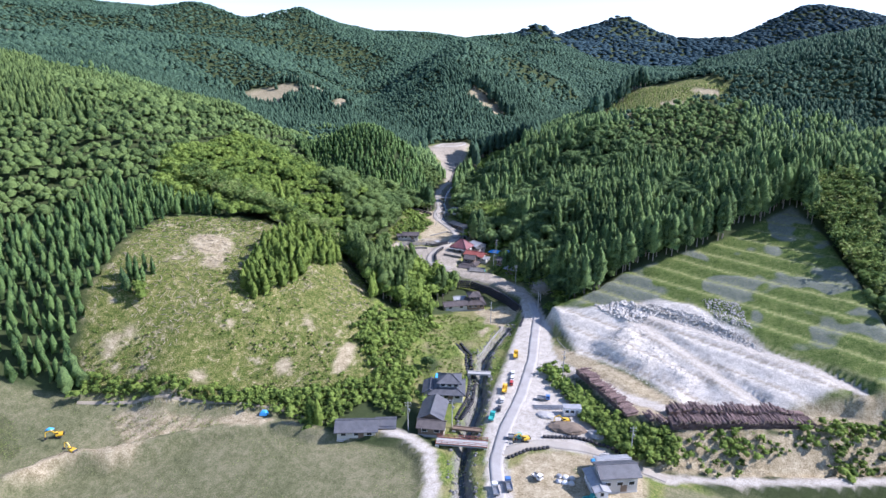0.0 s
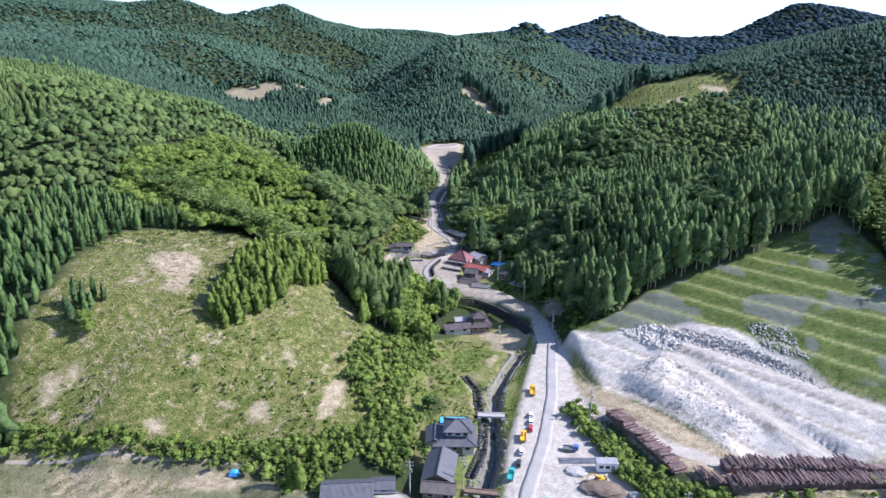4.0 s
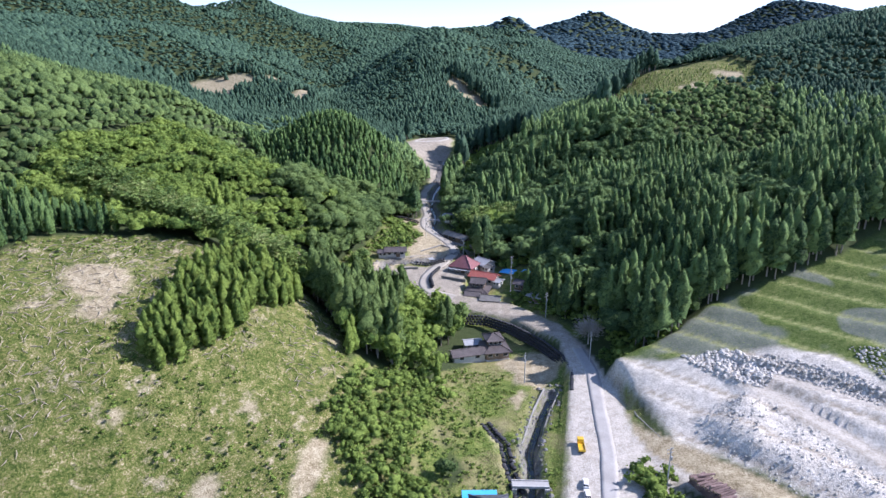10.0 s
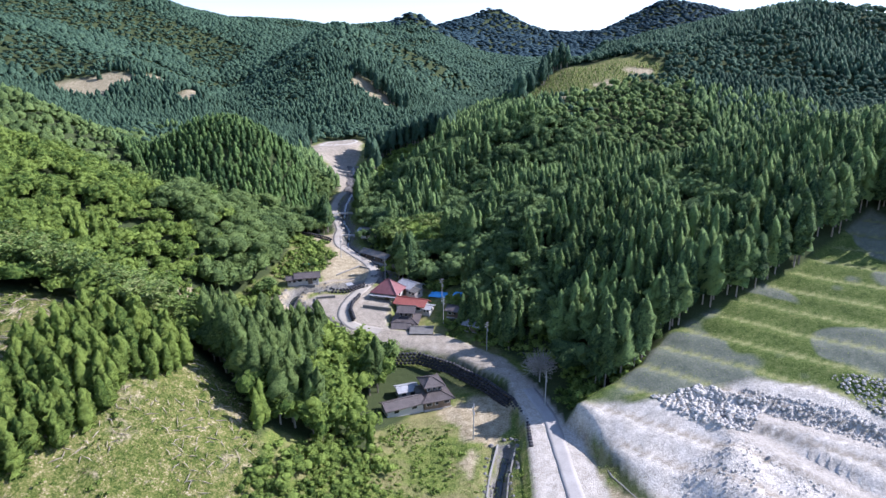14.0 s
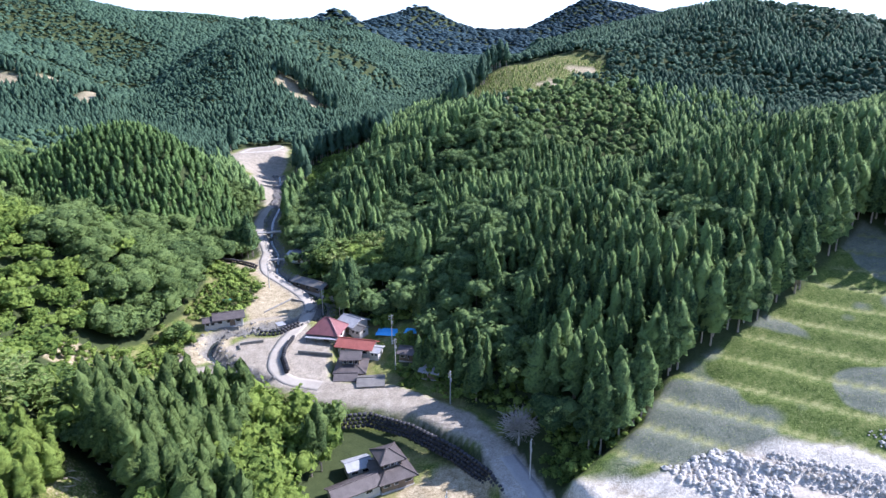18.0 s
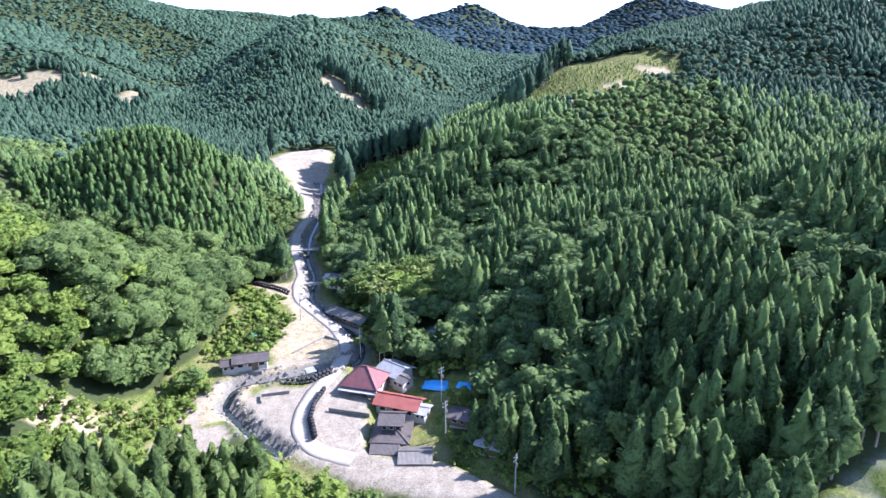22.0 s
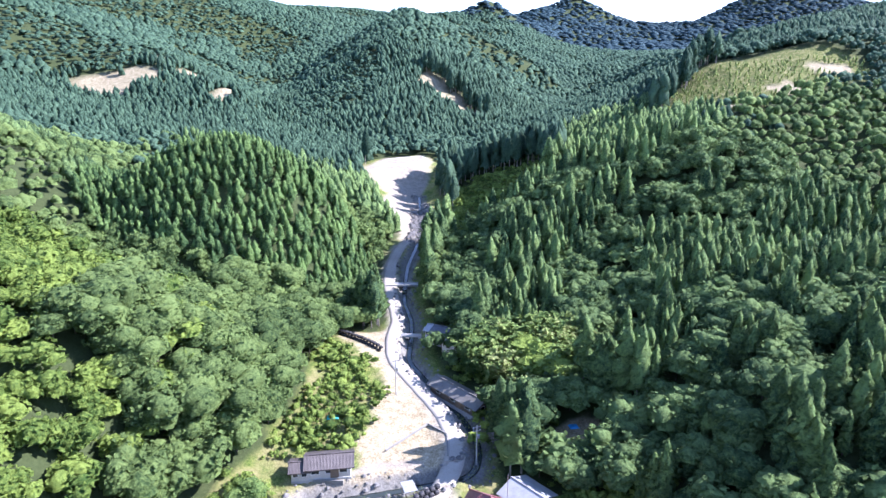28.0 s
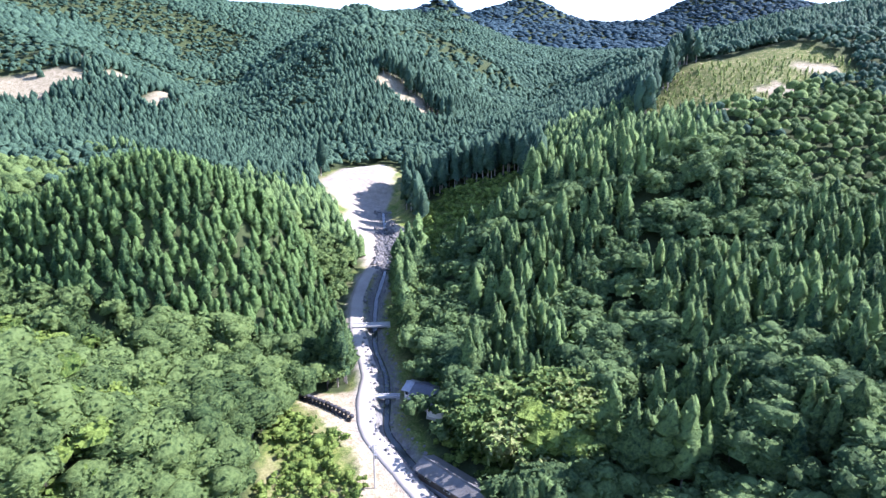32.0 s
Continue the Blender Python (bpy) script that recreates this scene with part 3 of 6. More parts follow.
# ---------------- ground sheet ----------------
def ground_material():
    m, n, l, p = material("ground")
    at = place_of(n)

    def mask(key):
        a = n.new("ShaderNodeAttribute")
        a.attribute_name = key
        return a.outputs["Fac"]

    fine, mid, wide = noise_node(n, l, at, 2.2, 6, 0.75), noise_node(n, l, at, 0.45, 6, 0.65), noise_node(n, l, at, 0.05, 4, 0.6)
    mixed = calc(n, l, "ADD", calc(n, l, "MULTIPLY", fine, 0.62), calc(n, l, "MULTIPLY", mid, 0.38))
    litter = ramp(n, l, mixed, [(0.3, (0.025, 0.04, 0.015)), (0.7, (0.07, 0.09, 0.035))])
    grass = ramp(n, l, mixed, [(0.38, (0.045, 0.085, 0.014)), (0.5, (0.12, 0.165, 0.034)), (0.62, (0.26, 0.265, 0.085))])
    straw = ramp(n, l, mixed, [(0.3, (0.14, 0.13, 0.05)), (0.7, (0.34, 0.3, 0.15))])
    scrub = ramp(n, l, mixed, [(0.4, (0.03, 0.056, 0.01)), (0.47, (0.085, 0.115, 0.024)), (0.53, (0.16, 0.165, 0.048)), (0.58, (0.28, 0.24, 0.12)), (0.63, (0.52, 0.45, 0.3))])
    mown = ramp(n, l, calc(n, l, "ADD", calc(n, l, "MULTIPLY", mixed, 0.75), calc(n, l, "MULTIPLY", wide, 0.25)), [(0.4, (0.07, 0.085, 0.036)), (0.5, (0.15, 0.152, 0.078)), (0.6, (0.26, 0.235, 0.145))])
    gravel = ramp(n, l, mixed, [(0.36, (0.18, 0.155, 0.118)), (0.5, (0.31, 0.274, 0.216)), (0.64, (0.44, 0.396, 0.322))])
    earth = ramp(n, l, mixed, [(0.38, (0.17, 0.135, 0.075)), (0.5, (0.34, 0.285, 0.18)), (0.62, (0.54, 0.47, 0.33))])
    stone = ramp(n, l, mixed, [(0.37, (0.33, 0.3, 0.245)), (0.48, (0.53, 0.49, 0.415)), (0.6, (0.75, 0.7, 0.61))])
    bed = ramp(n, l, mixed, [(0.3, (0.07, 0.07, 0.06)), (0.7, (0.32, 0.31, 0.28))])
    turf = ramp(n, l, mixed, [(0.36, (0.035, 0.062, 0.014)), (0.5, (0.1, 0.145, 0.034)), (0.64, (0.22, 0.235, 0.085))])
    netted = ramp(n, l, mixed, [(0.3, (0.11, 0.125, 0.1)), (0.7, (0.26, 0.27, 0.24))])
    turf = mix(n, l, ramp(n, l, noise_node(n, l, at, 0.04, 2), [(0.5, (0, 0, 0)), (0.53, (0.75, 0.75, 0.75))]), turf, netted)
    patchy = ramp(n, l, noise_node(n, l, at, 0.13, 6, 0.7), [(0.56, (0, 0, 0)), (0.64, (0.9, 0.9, 0.9))])
    c = mix(n, l, mask("flat"), litter, mix(n, l, ramp(n, l, noise_node(n, l, at, 0.11, 4), [(0.45, (0, 0, 0)), (0.6, (0.8, 0.8, 0.8))]), grass, straw))
    c = mix(n, l, mask("cut"), c, mix(n, l, patchy, scrub, earth))
    c = mix(n, l, mask("clearing"), c, scrub)
    c = mix(n, l, mask("field"), c, mown)
    c = mix(n, l, mask("slope"), c, grass)
    c = mix(n, l, mask("soil"), c, earth)
    c = mix(n, l, mask("terrace"), c, turf)
    c = mix(n, l, mask("rock"), c, stone)
    c = mix(n, l, calc(n, l, "MULTIPLY", mask("berm"), mask("rock")), c, gravel)
    c = mix(n, l, calc(n, l, "MULTIPLY", calc(n, l, "MULTIPLY", mask("berm"), mask("terrace")), 0.85), c, ramp(n, l, mixed, [(0.38, (0.13, 0.16, 0.045)), (0.62, (0.37, 0.36, 0.17))]))
    c = mix(n, l, mask("pale"), c, gravel)
    # Lightened gravel colour for the stretch seen at lower exposure.
    near_pale = ramp(n, l, mixed, [(0.36, (0.27, 0.243, 0.2)), (0.5, (0.44, 0.405, 0.345)), (0.64, (0.6, 0.56, 0.49))])
    c = mix(n, l, mask("near_pale"), c, near_pale)
    c = mix(n, l, mask("bed"), c, bed)
    l.new(c, p.inputs["Base Color"])
    p.inputs["Roughness"].default_value = 0.95
    p.inputs["Specular IOR Level"].default_value = 0.15
    bump(n, l, p, mixed, 0.8, 0.5)
    return m


gxy = np.stack([MX.ravel(), MY.ravel()], -1)
COVER = areas(gxy)
nx, ny = len(GX), len(GY)
cell = (np.arange(ny - 1)[:, None] * nx + np.arange(nx - 1)[None]).ravel()
gt = np.concatenate([np.stack([cell, cell + 1, cell + nx + 1], -1), np.stack([cell, cell + nx + 1, cell + nx], -1)])
land = new("ground", tri_mesh("ground", np.stack([MX.ravel(), MY.ravel(), MZ.ravel()], -1), gt, list(COVER.items()), flat=False))
land.data.materials.append(ground_material())
tagged(land, "green valley ground with fields, clear-cut slope and gravel flats", "ground", kind="structure")

# ---------------- trees ----------------
rng = np.random.RandomState(7)


def blades(points, outward, length, width, droop, r):
    """Small pointed sprays, two triangles each."""
    n = len(points)
    side = np.cross(outward, np.tile([0, 0, 1.0], (n, 1)) + 0.3 * r.randn(n, 3))
    side /= np.linalg.norm(side, axis=1, keepdims=True) + 1e-9
    tip = points + outward * length[:, None] - np.array([0, 0, 1.0]) * (droop * length)[:, None]
    mid = points + outward * (0.45 * length)[:, None] + np.array([0, 0, 1.0]) * (0.06 * length)[:, None]
    v = np.stack([points, mid + side * width[:, None], tip, mid - side * width[:, None]], 1).reshape(-1, 3)
    k = np.arange(n)[:, None] * 4
    return v, np.concatenate([k + [0, 1, 2], k + [0, 2, 3]])


def joined(parts):
    """Several shapes as one."""
    vs, ts, o = [], [], 0
    for v, t in parts:
        vs.append(v)
        ts.append(np.asarray(t) + o)
        o += len(v)
    return np.concatenate(vs), np.concatenate(ts)


def cedar_shape(sprays, seed, stout=1.0, tiers=9, sides=9):
    """Narrow rounded conifer of unit height: a ragged tufted body with sprays standing out of it."""
    r = np.random.RandomState(seed)
    width = lambda f: 0.135 * stout * np.clip(1 - f, 0, 1) ** 0.62 * (0.62 + 0.38 * np.clip(f * 3.5, 0, 1)) + 0.008
    v, t = [], []
    lean, skew = r.randn(2) * 0.015, r.rand(sides) * 0.3
    for i in range(tiers):
        f = i / tiers
        c = lean * f + r.randn(2) * 0.008
        for a in range(sides):
            w = width(f) * (0.5 + 0.75 * r.rand() + 0.24 * (-1) ** (i + a) + skew[a] - 0.1)
            b = (a + 0.5 * (i % 2) + 0.35 * r.randn() * 0.5) * 6.283 / sides
            v.append([np.cos(b) * w + c[0], np.sin(b) * w + c[1], 0.1 + 0.86 * f + 0.25 / tiers * r.randn() - 0.25 * w])
    v.append([*(lean + r.randn(2) * 0.006), 1.0])
    for i in range(tiers - 1):
        for a in range(sides):
            p, q = i * sides + a, i * sides + (a + 1) % sides
            t += [(p, q, q + sides), (p, q + sides, p + sides)]
    o = (tiers - 1) * sides
    t += [(o + a, o + (a + 1) % sides, tiers * sides) for a in range(sides)]
    body = (np.array(v), np.array(t))
    if not sprays:
        return body
    f = np.sort(r.rand(sprays)) ** 1.2
    ang = r.rand(sprays) * 6.283 + 2.4 * np.arange(sprays)
    rad = width(f)
    size = min(1.4, (60 / sprays) ** 0.35)
    out = np.stack([np.cos(ang), np.sin(ang), 0.5 + 0.9 * r.rand(sprays)], -1)
    start = np.stack([np.cos(ang) * rad * 0.7, np.sin(ang) * rad * 0.7, 0.1 + 0.84 * f], -1)
    v1, t1 = blades(start, out, (rad * 0.5 + 0.014) * size, (0.013 + 0.013 * (1 - f)) * size, 0.3, r)
    return joined([body, (v1, t1)])


def dome(c, q, sides, rings, r, low=-0.5):
    """A lumpy rounded lobe of foliage."""
    v, t = [], []
    for k in range(rings):
        e = low + (1.05 - low) * k / rings
        for a in range(sides):
            w = q * (0.66 + 0.62 * r.rand())
            b = a * 6.283 / sides + 0.5 * k
            v.append(np.asarray(c) + [np.cos(b) * np.cos(e) * w, np.sin(b) * np.cos(e) * w, np.sin(e) * w * 0.92])
    v.append(np.asarray(c) + [0.1 * q * r.randn(), 0.1 * q * r.randn(), q * (0.85 + 0.2 * r.rand())])
    for k in range(rings - 1):
        for a in range(sides):
            i, j = k * sides + a, k * sides + (a + 1) % sides
            t += [(i, j, j + sides), (i, j + sides, i + sides)]
    o = (rings - 1) * sides
    t += [(o + a, o + (a + 1) % sides, rings * sides) for a in range(sides)]
    return np.array(v), np.array(t)


def broad_shape(tufts, seed, wide=0.5, core=True, small=0.8, lobes=7):
    """Rounded uneven crown of unit height: lumpy lobes with leaf tufts standing out of them."""
    r = np.random.RandomState(seed)
    centre = np.stack([r.randn(lobes) * 0.17 * wide / 0.5, r.randn(lobes) * 0.17 * wide / 0.5, 0.45 + 0.25 * r.rand(lobes)], -1)
    radius = 0.19 + 0.11 * r.rand(lobes)
    which = r.randint(0, lobes, tufts)
    d = r.randn(tufts, 3)
    d[:, 2] = np.abs(d[:, 2]) * 0.9 - 0.25
    d /= np.linalg.norm(d, axis=1, keepdims=True)
    p = centre[which] + d * radius[which][:, None] * (0.85 + 0.2 * r.rand(tufts, 1)) * [1, 1, 0.9]
    size = small * min(1.6, (200 / tufts) ** 0.5)
    tang = np.cross(d, r.randn(tufts, 3))
    tang /= np.linalg.norm(tang, axis=1, keepdims=True)
    v1, t1 = blades(p - tang * 0.05 * size, tang + 0.5 * d, np.full(tufts, 0.11) * size, np.full(tufts, 0.05) * size * (0.7 + 0.6 * r.rand(tufts)), 0.15, r)
    if not core:
        return v1, t1
    return joined([(v1, t1)] + [dome(c, 0.93 * q, 6 if lobes < 6 else 7, 2 if lobes < 6 else 3, r) for c, q in zip(centre, radius)])


def bamboo_shape(tufts, seed):
    """Arching plumes of fine leaves."""
    r = np.random.RandomState(seed)
    n = 9
    pts, dirs = [], []
    for s in range(n):
        a, lean = r.rand() * 6.283, 0.18 + 0.2 * r.rand()
        base = r.randn(2) * 0.08
        for q in range(tufts // n):
            f = 0.35 + 0.65 * r.rand()
            reach = lean * f ** 2.5
            pts.append([base[0] + np.cos(a) * reach + r.randn() * 0.03, base[1] + np.sin(a) * reach + r.randn() * 0.03, f * (1 - 0.12 * f * f) + r.randn() * 0.015])
            b = a + r.randn() * 1.2
            dirs.append([np.cos(b), np.sin(b), 0.3])
    pts, dirs = np.array(pts), np.array(dirs)
    m = len(pts)
    return blades(pts, dirs, np.full(m, 0.14), np.full(m, 0.05), 0.35, r)


def low_cedar(seed, sides=5):
    """A far conifer: one small rounded cone."""
    r = np.random.RandomState(seed)
    v, t = [], []
    for k, (z, q) in enumerate(((0.1, 0.17), (0.5, 0.15))):
        for a in range(sides):
            w, b = q * (0.75 + 0.5 * r.rand()), (a + 0.5 * k) * 6.283 / sides
            v.append([np.cos(b) * w, np.sin(b) * w, z + 0.12 * r.rand()])
    v.append([0.02 * r.randn(), 0.02 * r.randn(), 1.0])
    for a in range(sides):
        p, q = a, (a + 1) % sides
        t += [(p, q, q + sides), (p, q + sides, p + sides), (p + sides, q + sides, 2 * sides)]
    return np.array(v), np.array(t)


def low_broad(seed, lobes=3, sides=6, rings=2):
    r = np.random.RandomState(seed)
    return joined([dome((*(r.randn(2) * 0.2), 0.42 + 0.22 * r.rand()), 0.19 + 0.12 * r.rand(), sides, rings, r) for k in range(lobes)])


def trunk_shape():
    v = np.array([[np.cos(a) * q, np.sin(a) * q, z] for z, q in ((-0.04, 0.014), (0.5, 0.009)) for a in np.arange(5) * 1.2566])
    return v, np.array([t for j in range(5) for t in ((j, (j + 1) % 5, 5 + (j + 1) % 5), (j, 5 + (j + 1) % 5, 5 + j))])


def plant(shapes, xyz, tall, wide, r):
    """Many trees in one set of arrays, each turned, scaled and tinted on its own."""
    pick = r.randint(0, len(shapes), len(xyz))
    vs, ts, tint, offset = [], [], [], 0
    for s, (v, t) in enumerate(shapes):
        idx = np.where(pick == s)[0]
        if not len(idx):
            continue
        a = r.rand(len(idx)) * 6.283
        c, sn = np.cos(a)[:, None], np.sin(a)[:, None]
        w, h = wide[idx][:, None], tall[idx][:, None]
        x = (v[None, :, 0] * c - v[None, :, 1] * sn) * w + xyz[idx, 0:1]
        y = (v[None, :, 0] * sn + v[None, :, 1] * c) * w + xyz[idx, 1:2]
        z = v[None, :, 2] * h + xyz[idx, 2:3]
        vs.append(np.stack([x, y, z], -1).reshape(-1, 3))
        ts.append((t[None] + (offset + np.arange(len(idx)) * len(v))[:, None, None]).reshape(-1, 3))
        tint.append(np.repeat(r.rand(len(idx)), len(v)))
        offset += len(idx) * len(v)
    return np.concatenate(vs), np.concatenate(ts), np.concatenate(tint)


SPUR_CLUMP = [(-84, 58), (-78, 54), (-72, 57), (-68, 70), (-65, 81), (-59, 96), (-70, 104), (-80, 96), (-85, 80)]
GROVE = [(-46, 93), (-31, 96), (-20, 104), (-19, 128), (-26, 142), (-48, 150), (-72, 136), (-62, 106)]
HEDGE = [(31, 70), (35, 70), (44, 57.5), (57, 40), (74, 34), (73, 27), (60, 28), (50, 38), (42, 50)]
CUT_FOOT = [(-112, 6), (-86, 11), (-58, 19), (-34, 19), (-22, 25), (-10, 26), (-6, 36), (-10, 54), (-20, 60), (-18, 76), (-17, 96), (-30, 100), (-40, 80), (-38, 62), (-22, 44), (-40, 32), (-70, 22), (-112, 13)]
BANK = [(74, 31), (94, 36), (114, 43), (134, 52), (150, 56), (150, 66), (138, 62), (118, 52), (96, 43), (76, 38)]
YARDS = [(2, 151, 9), (13, 142, 11), (22, 128, 8), (2.5, 46, 12), (2, 31, 11), (-17, 20, 12), (-10, 130, 12), (-20, 121, 9), (-21, 172, 12), (-30, 190, 11), (-22, 195, 9), (-66, 197, 8), (-50, 256, 6), (-42, 229, 6.5), (-14, 218, 8), (-7, 190, 8), (58, 15, 14), (-5, 176, 7), (-33, 147, 6), (-46, 245, 3)]
WALL_FRONT = [(-24, 118), (-20, 142), (-26, 156), (0, 158), (14, 150), (28, 142), (38, 132), (30, 112), (16, 100), (0, 104)]
STREAM_FREE = [(-76, 150), (-52, 146), (-42, 146), (-34, 152), (-40, 164), (-60, 180), (-74, 186)]
OPEN_FOOT = [(-100, 156), (-90, 148), (-74, 150), (-64, 160), (-66, 170), (-70, 180), (-72, 192), (-84, 190), (-80, 174), (-88, 170), (-98, 166)]
OPEN_SIDE = [(-79, 196), (-60, 198), (-58, 226), (-70, 240), (-87, 252), (-83, 240), (-77, 226), (-79, 210)]


def cover_at(xy):
    c = areas(xy)
    full = np.maximum.reduce([c[k] for k in ("cut", "field", "flat", "pale", "rock", "terrace", "soil", "clearing", "bed", "slope")])
    for line, free in ((MAIN_ROAD, 7.0), (VALLEY_ROAD, 5.0), (EAST_TRACK, 3.5), (LEFT_LANE, 5.0)):
        full = np.where(to_line(xy, line)[0] < free, 1.0, full)
    for x, y, q in YARDS:
        full = np.where(np.hypot(xy[:, 0] - x, xy[:, 1] - y) < q, 1.0, full)
    low = np.maximum.reduce([edge_depth(xy, p) for p in (HEDGE, CUT_FOOT, BANK, OPEN_FOOT, OPEN_SIDE, WALL_FRONT, STREAM_FREE)])
    full = np.where(low > 0, 1.0, full)
    full = np.where((xy[:, 1] < 70) & (xy[:, 0] > 28) & (xy[:, 0] < 138), 1.0, full)
    full = np.where((xy[:, 0] > 18) & (xy[:, 0] < 132) & (xy[:, 1] < 108 + 0.6 * (xy[:, 0] - 28)), 1.0, full)
    full = np.where(inside(xy, SPUR_CLUMP) | (np.hypot(xy[:, 0] + 113, xy[:, 1] - 41) < 6.5), 0.0, full)
    return full


def stand_kind(xy):
    """Which trees grow where: 0 cedar, 1 broadleaf, 2 bamboo."""
    x, y = xy.T
    s = waves(x, y, 95, 31, 3)
    kind = np.where(s > 0.1, 1, 0)
    kind = np.where((x > -5) & (y > 120) & (y < 300) & (x < 170), np.where(waves(x, y, 26, 33, 3) > 0.28, 1, 0), kind)
    kind = np.where((x > -60) & (x < 6) & (y > 200) & (y < 330), np.where(waves(x, y, 26, 36, 2) > -0.2, 1, 0), kind)
    kind = np.where((x < -58) & (x > -150) & (y > 128) & (y < 262), np.where(waves(x, y, 30, 35, 3) > -0.38, 1, 0), kind)
    kind = np.where(np.hypot((x + 150) / 75, (y - 292) / 75) < 1, 1, kind)
    kind = np.where(np.hypot((x + 138) / 52, (y - 289) / 33) < 1, 0, kind)
    kind = np.where((x < -112) & (x > -175) & (y < 95), 0, kind)
    kind = np.where((x > 134) & (x < 240) & (y > 20) & (y < 190), 2, kind)
    kind = np.where(np.hypot((x + 27) / 17, (y - 240) / 13) < 1, 2, kind)
    kind = np.where((x > -62) & (x < 5) & (y < 160), np.where(waves(x, y, 18, 38, 2) > 0.0, 1, 0), kind)
    kind = np.where(inside(xy, SPUR_CLUMP), 0, kind)
    kind = np.where((np.abs(y - 112 - 0.12 * (-90 - x)) < 9) & (x < -70) & (x > -150), 2, kind)
    return kind


def scatter(x0, x1, y0, y1, step, r, keep):
    gx, gy = np.meshgrid(np.arange(x0, x1, step), np.arange(y0, y1, step))
    xy = np.stack([gx.ravel(), gy.ravel()], -1) + (r.rand(gx.size, 2) - 0.5) * step * 0.9
    return xy[keep(xy)]


def seen_from_path(xy):
    """The wedge that opens up the valley from where the flight begins."""
    a = np.degrees(np.arctan2(-(xy[:, 0] - 45), xy[:, 1] + 150))
    return (a > -42) & (a < 62)


NEAR = lambda xy: np.hypot((xy[:, 0] + 10) / 165, (xy[:, 1] - 180) / 185) < 1
MID = lambda xy: np.hypot((xy[:, 0] + 30) / 420, (xy[:, 1] - 300) / 400) < 1
r = np.random.RandomState(11)
near = scatter(-220, 200, -30, 420, 3.15, r, lambda q: NEAR(q) & seen_from_path(q))
middle = scatter(-470, 420, -40, 720, 3.6, r, lambda q: MID(q) & ~NEAR(q) & seen_from_path(q))
far = scatter(-1100, 900, 150, 1250, 6.0, r, lambda q: ~MID(q) & seen_from_path(q))
farther = scatter(-1100, 1500, 1250, 2150, 16.0, r, seen_from_path)
CEDARS = [cedar_shape(34, s, 1.1, 7, 8) for s in range(6)]
BROADS = [broad_shape(120, s, 0.5, True, 0.85, 5) for s in range(6)]
BAMBOOS = [bamboo_shape(160, s) for s in range(4)]
MIDDLE_B = [low_broad(s + 9, 3, 6, 2) for s in range(6)]
MIDDLE_C = [cedar_shape(0, s, 1.15, 3, 5) for s in range(6)]
LOW_C, LOW_B = [low_cedar(s) for s in range(6)], [low_broad(s, 2, 5, 2) for s in range(6)]


def forest(name, xy, shapes, mat, tall, wide, r, label, sink=0.0):
    h = (tall[0] + (tall[1] - tall[0]) * r.rand(len(xy))) * np.where(np.hypot((xy[:, 0] + 140) / 72, (xy[:, 1] - 289) / 45) < 1, 0.8, 1.0)
    w = np.maximum(h, 0.8 * tall[0]) * (wide[0] + (wide[1] - wide[0]) * r.rand(len(xy)))
    xyz = np.c_[xy, ground(*xy.T) - sink * h]
    v, t, tint = plant(shapes, xyz, h, w, r)
    ob = new(name, tri_mesh(name, v, t, [("tint", tint)], flat=False))
    ob.data.materials.append(mat)
    return tagged(ob, label, "forest", kind="stuff")


def lifted_cedar(sprays, seed, rings=9, sides=9):
    """A cedar whose crown begins high on the trunk."""
    v, t = cedar_shape(sprays, seed, 1.2, rings, sides)
    v = v.copy()
    v[:, 2] = 0.3 + (v[:, 2] - 0.16) * 0.7 / 0.84
    return v, t


def trunks(name, xy, tall, r):
    h = tall[0] + (tall[1] - tall[0]) * r.rand(len(xy))
    v, t, tint = plant([trunk_shape()], np.c_[xy, ground(*xy.T)], h * 2, h * 1.6, r)
    ob = new(name, tri_mesh(name, v, t, [("tint", tint)]))
    ob.data.materials.append(TRUNK)
    tagged(ob, "pale bare trunks at the plantation's edge", "tree trunks", kind="stuff")


TRUNK = plain("pale_trunk", (0.2, 0.17, 0.14), (0.36, 0.32, 0.27), 2.0)
HILL_STAND = lambda q: np.hypot((q[:, 0] + 132) / 52, (q[:, 1] - 284) / 34) < 1 + 0.12 * waves(*q.T, 30, 61, 2)
hill = scatter(-190, -80, 245, 322, 2.6, r, HILL_STAND)
hill = hill[cover_at(hill) < 0.35]
near, middle = near[~HILL_STAND(near)], middle[~HILL_STAND(middle)]
forest("cedar_forest", hill, CEDARS, HILL, (7.5, 9.5), (1.35, 1.7), r, "even-aged green cedar plantation on the rounded hill")
near = near[cover_at(near) < 0.35]
kn = stand_kind(near)
PICK_C = (kn == 0) & ~inside(near, SPUR_CLUMP) & ((np.hypot(near[:, 0] - 24, near[:, 1] - 190) < 38))
PICK_B = (kn == 1) & (near[:, 0] > -118) & (near[:, 0] < 30) & (near[:, 1] > 186) & (near[:, 1] < 272)
PICK_B &= r.rand(len(near)) < 0.42
grove = inside(near, GROVE)
young = ((near[:, 0] < -58) | (near[:, 1] < 160) & (near[:, 0] < 5)) & (near[:, 1] < 248) & ~inside(near, SPUR_CLUMP) & ~grove
g = near[grove & ((near[:, 0] < -42) | (waves(*near.T, 12, 62, 2) > 0.3))]
forest("cedar_forest", g, [lifted_cedar(60, s + 5) for s in range(4)], BROAD, (15, 20), (0.9, 1.15), r, "tall dark cedars with bare trunks on the spur")
trunks("cedar_trunks", g, (10, 12), r)
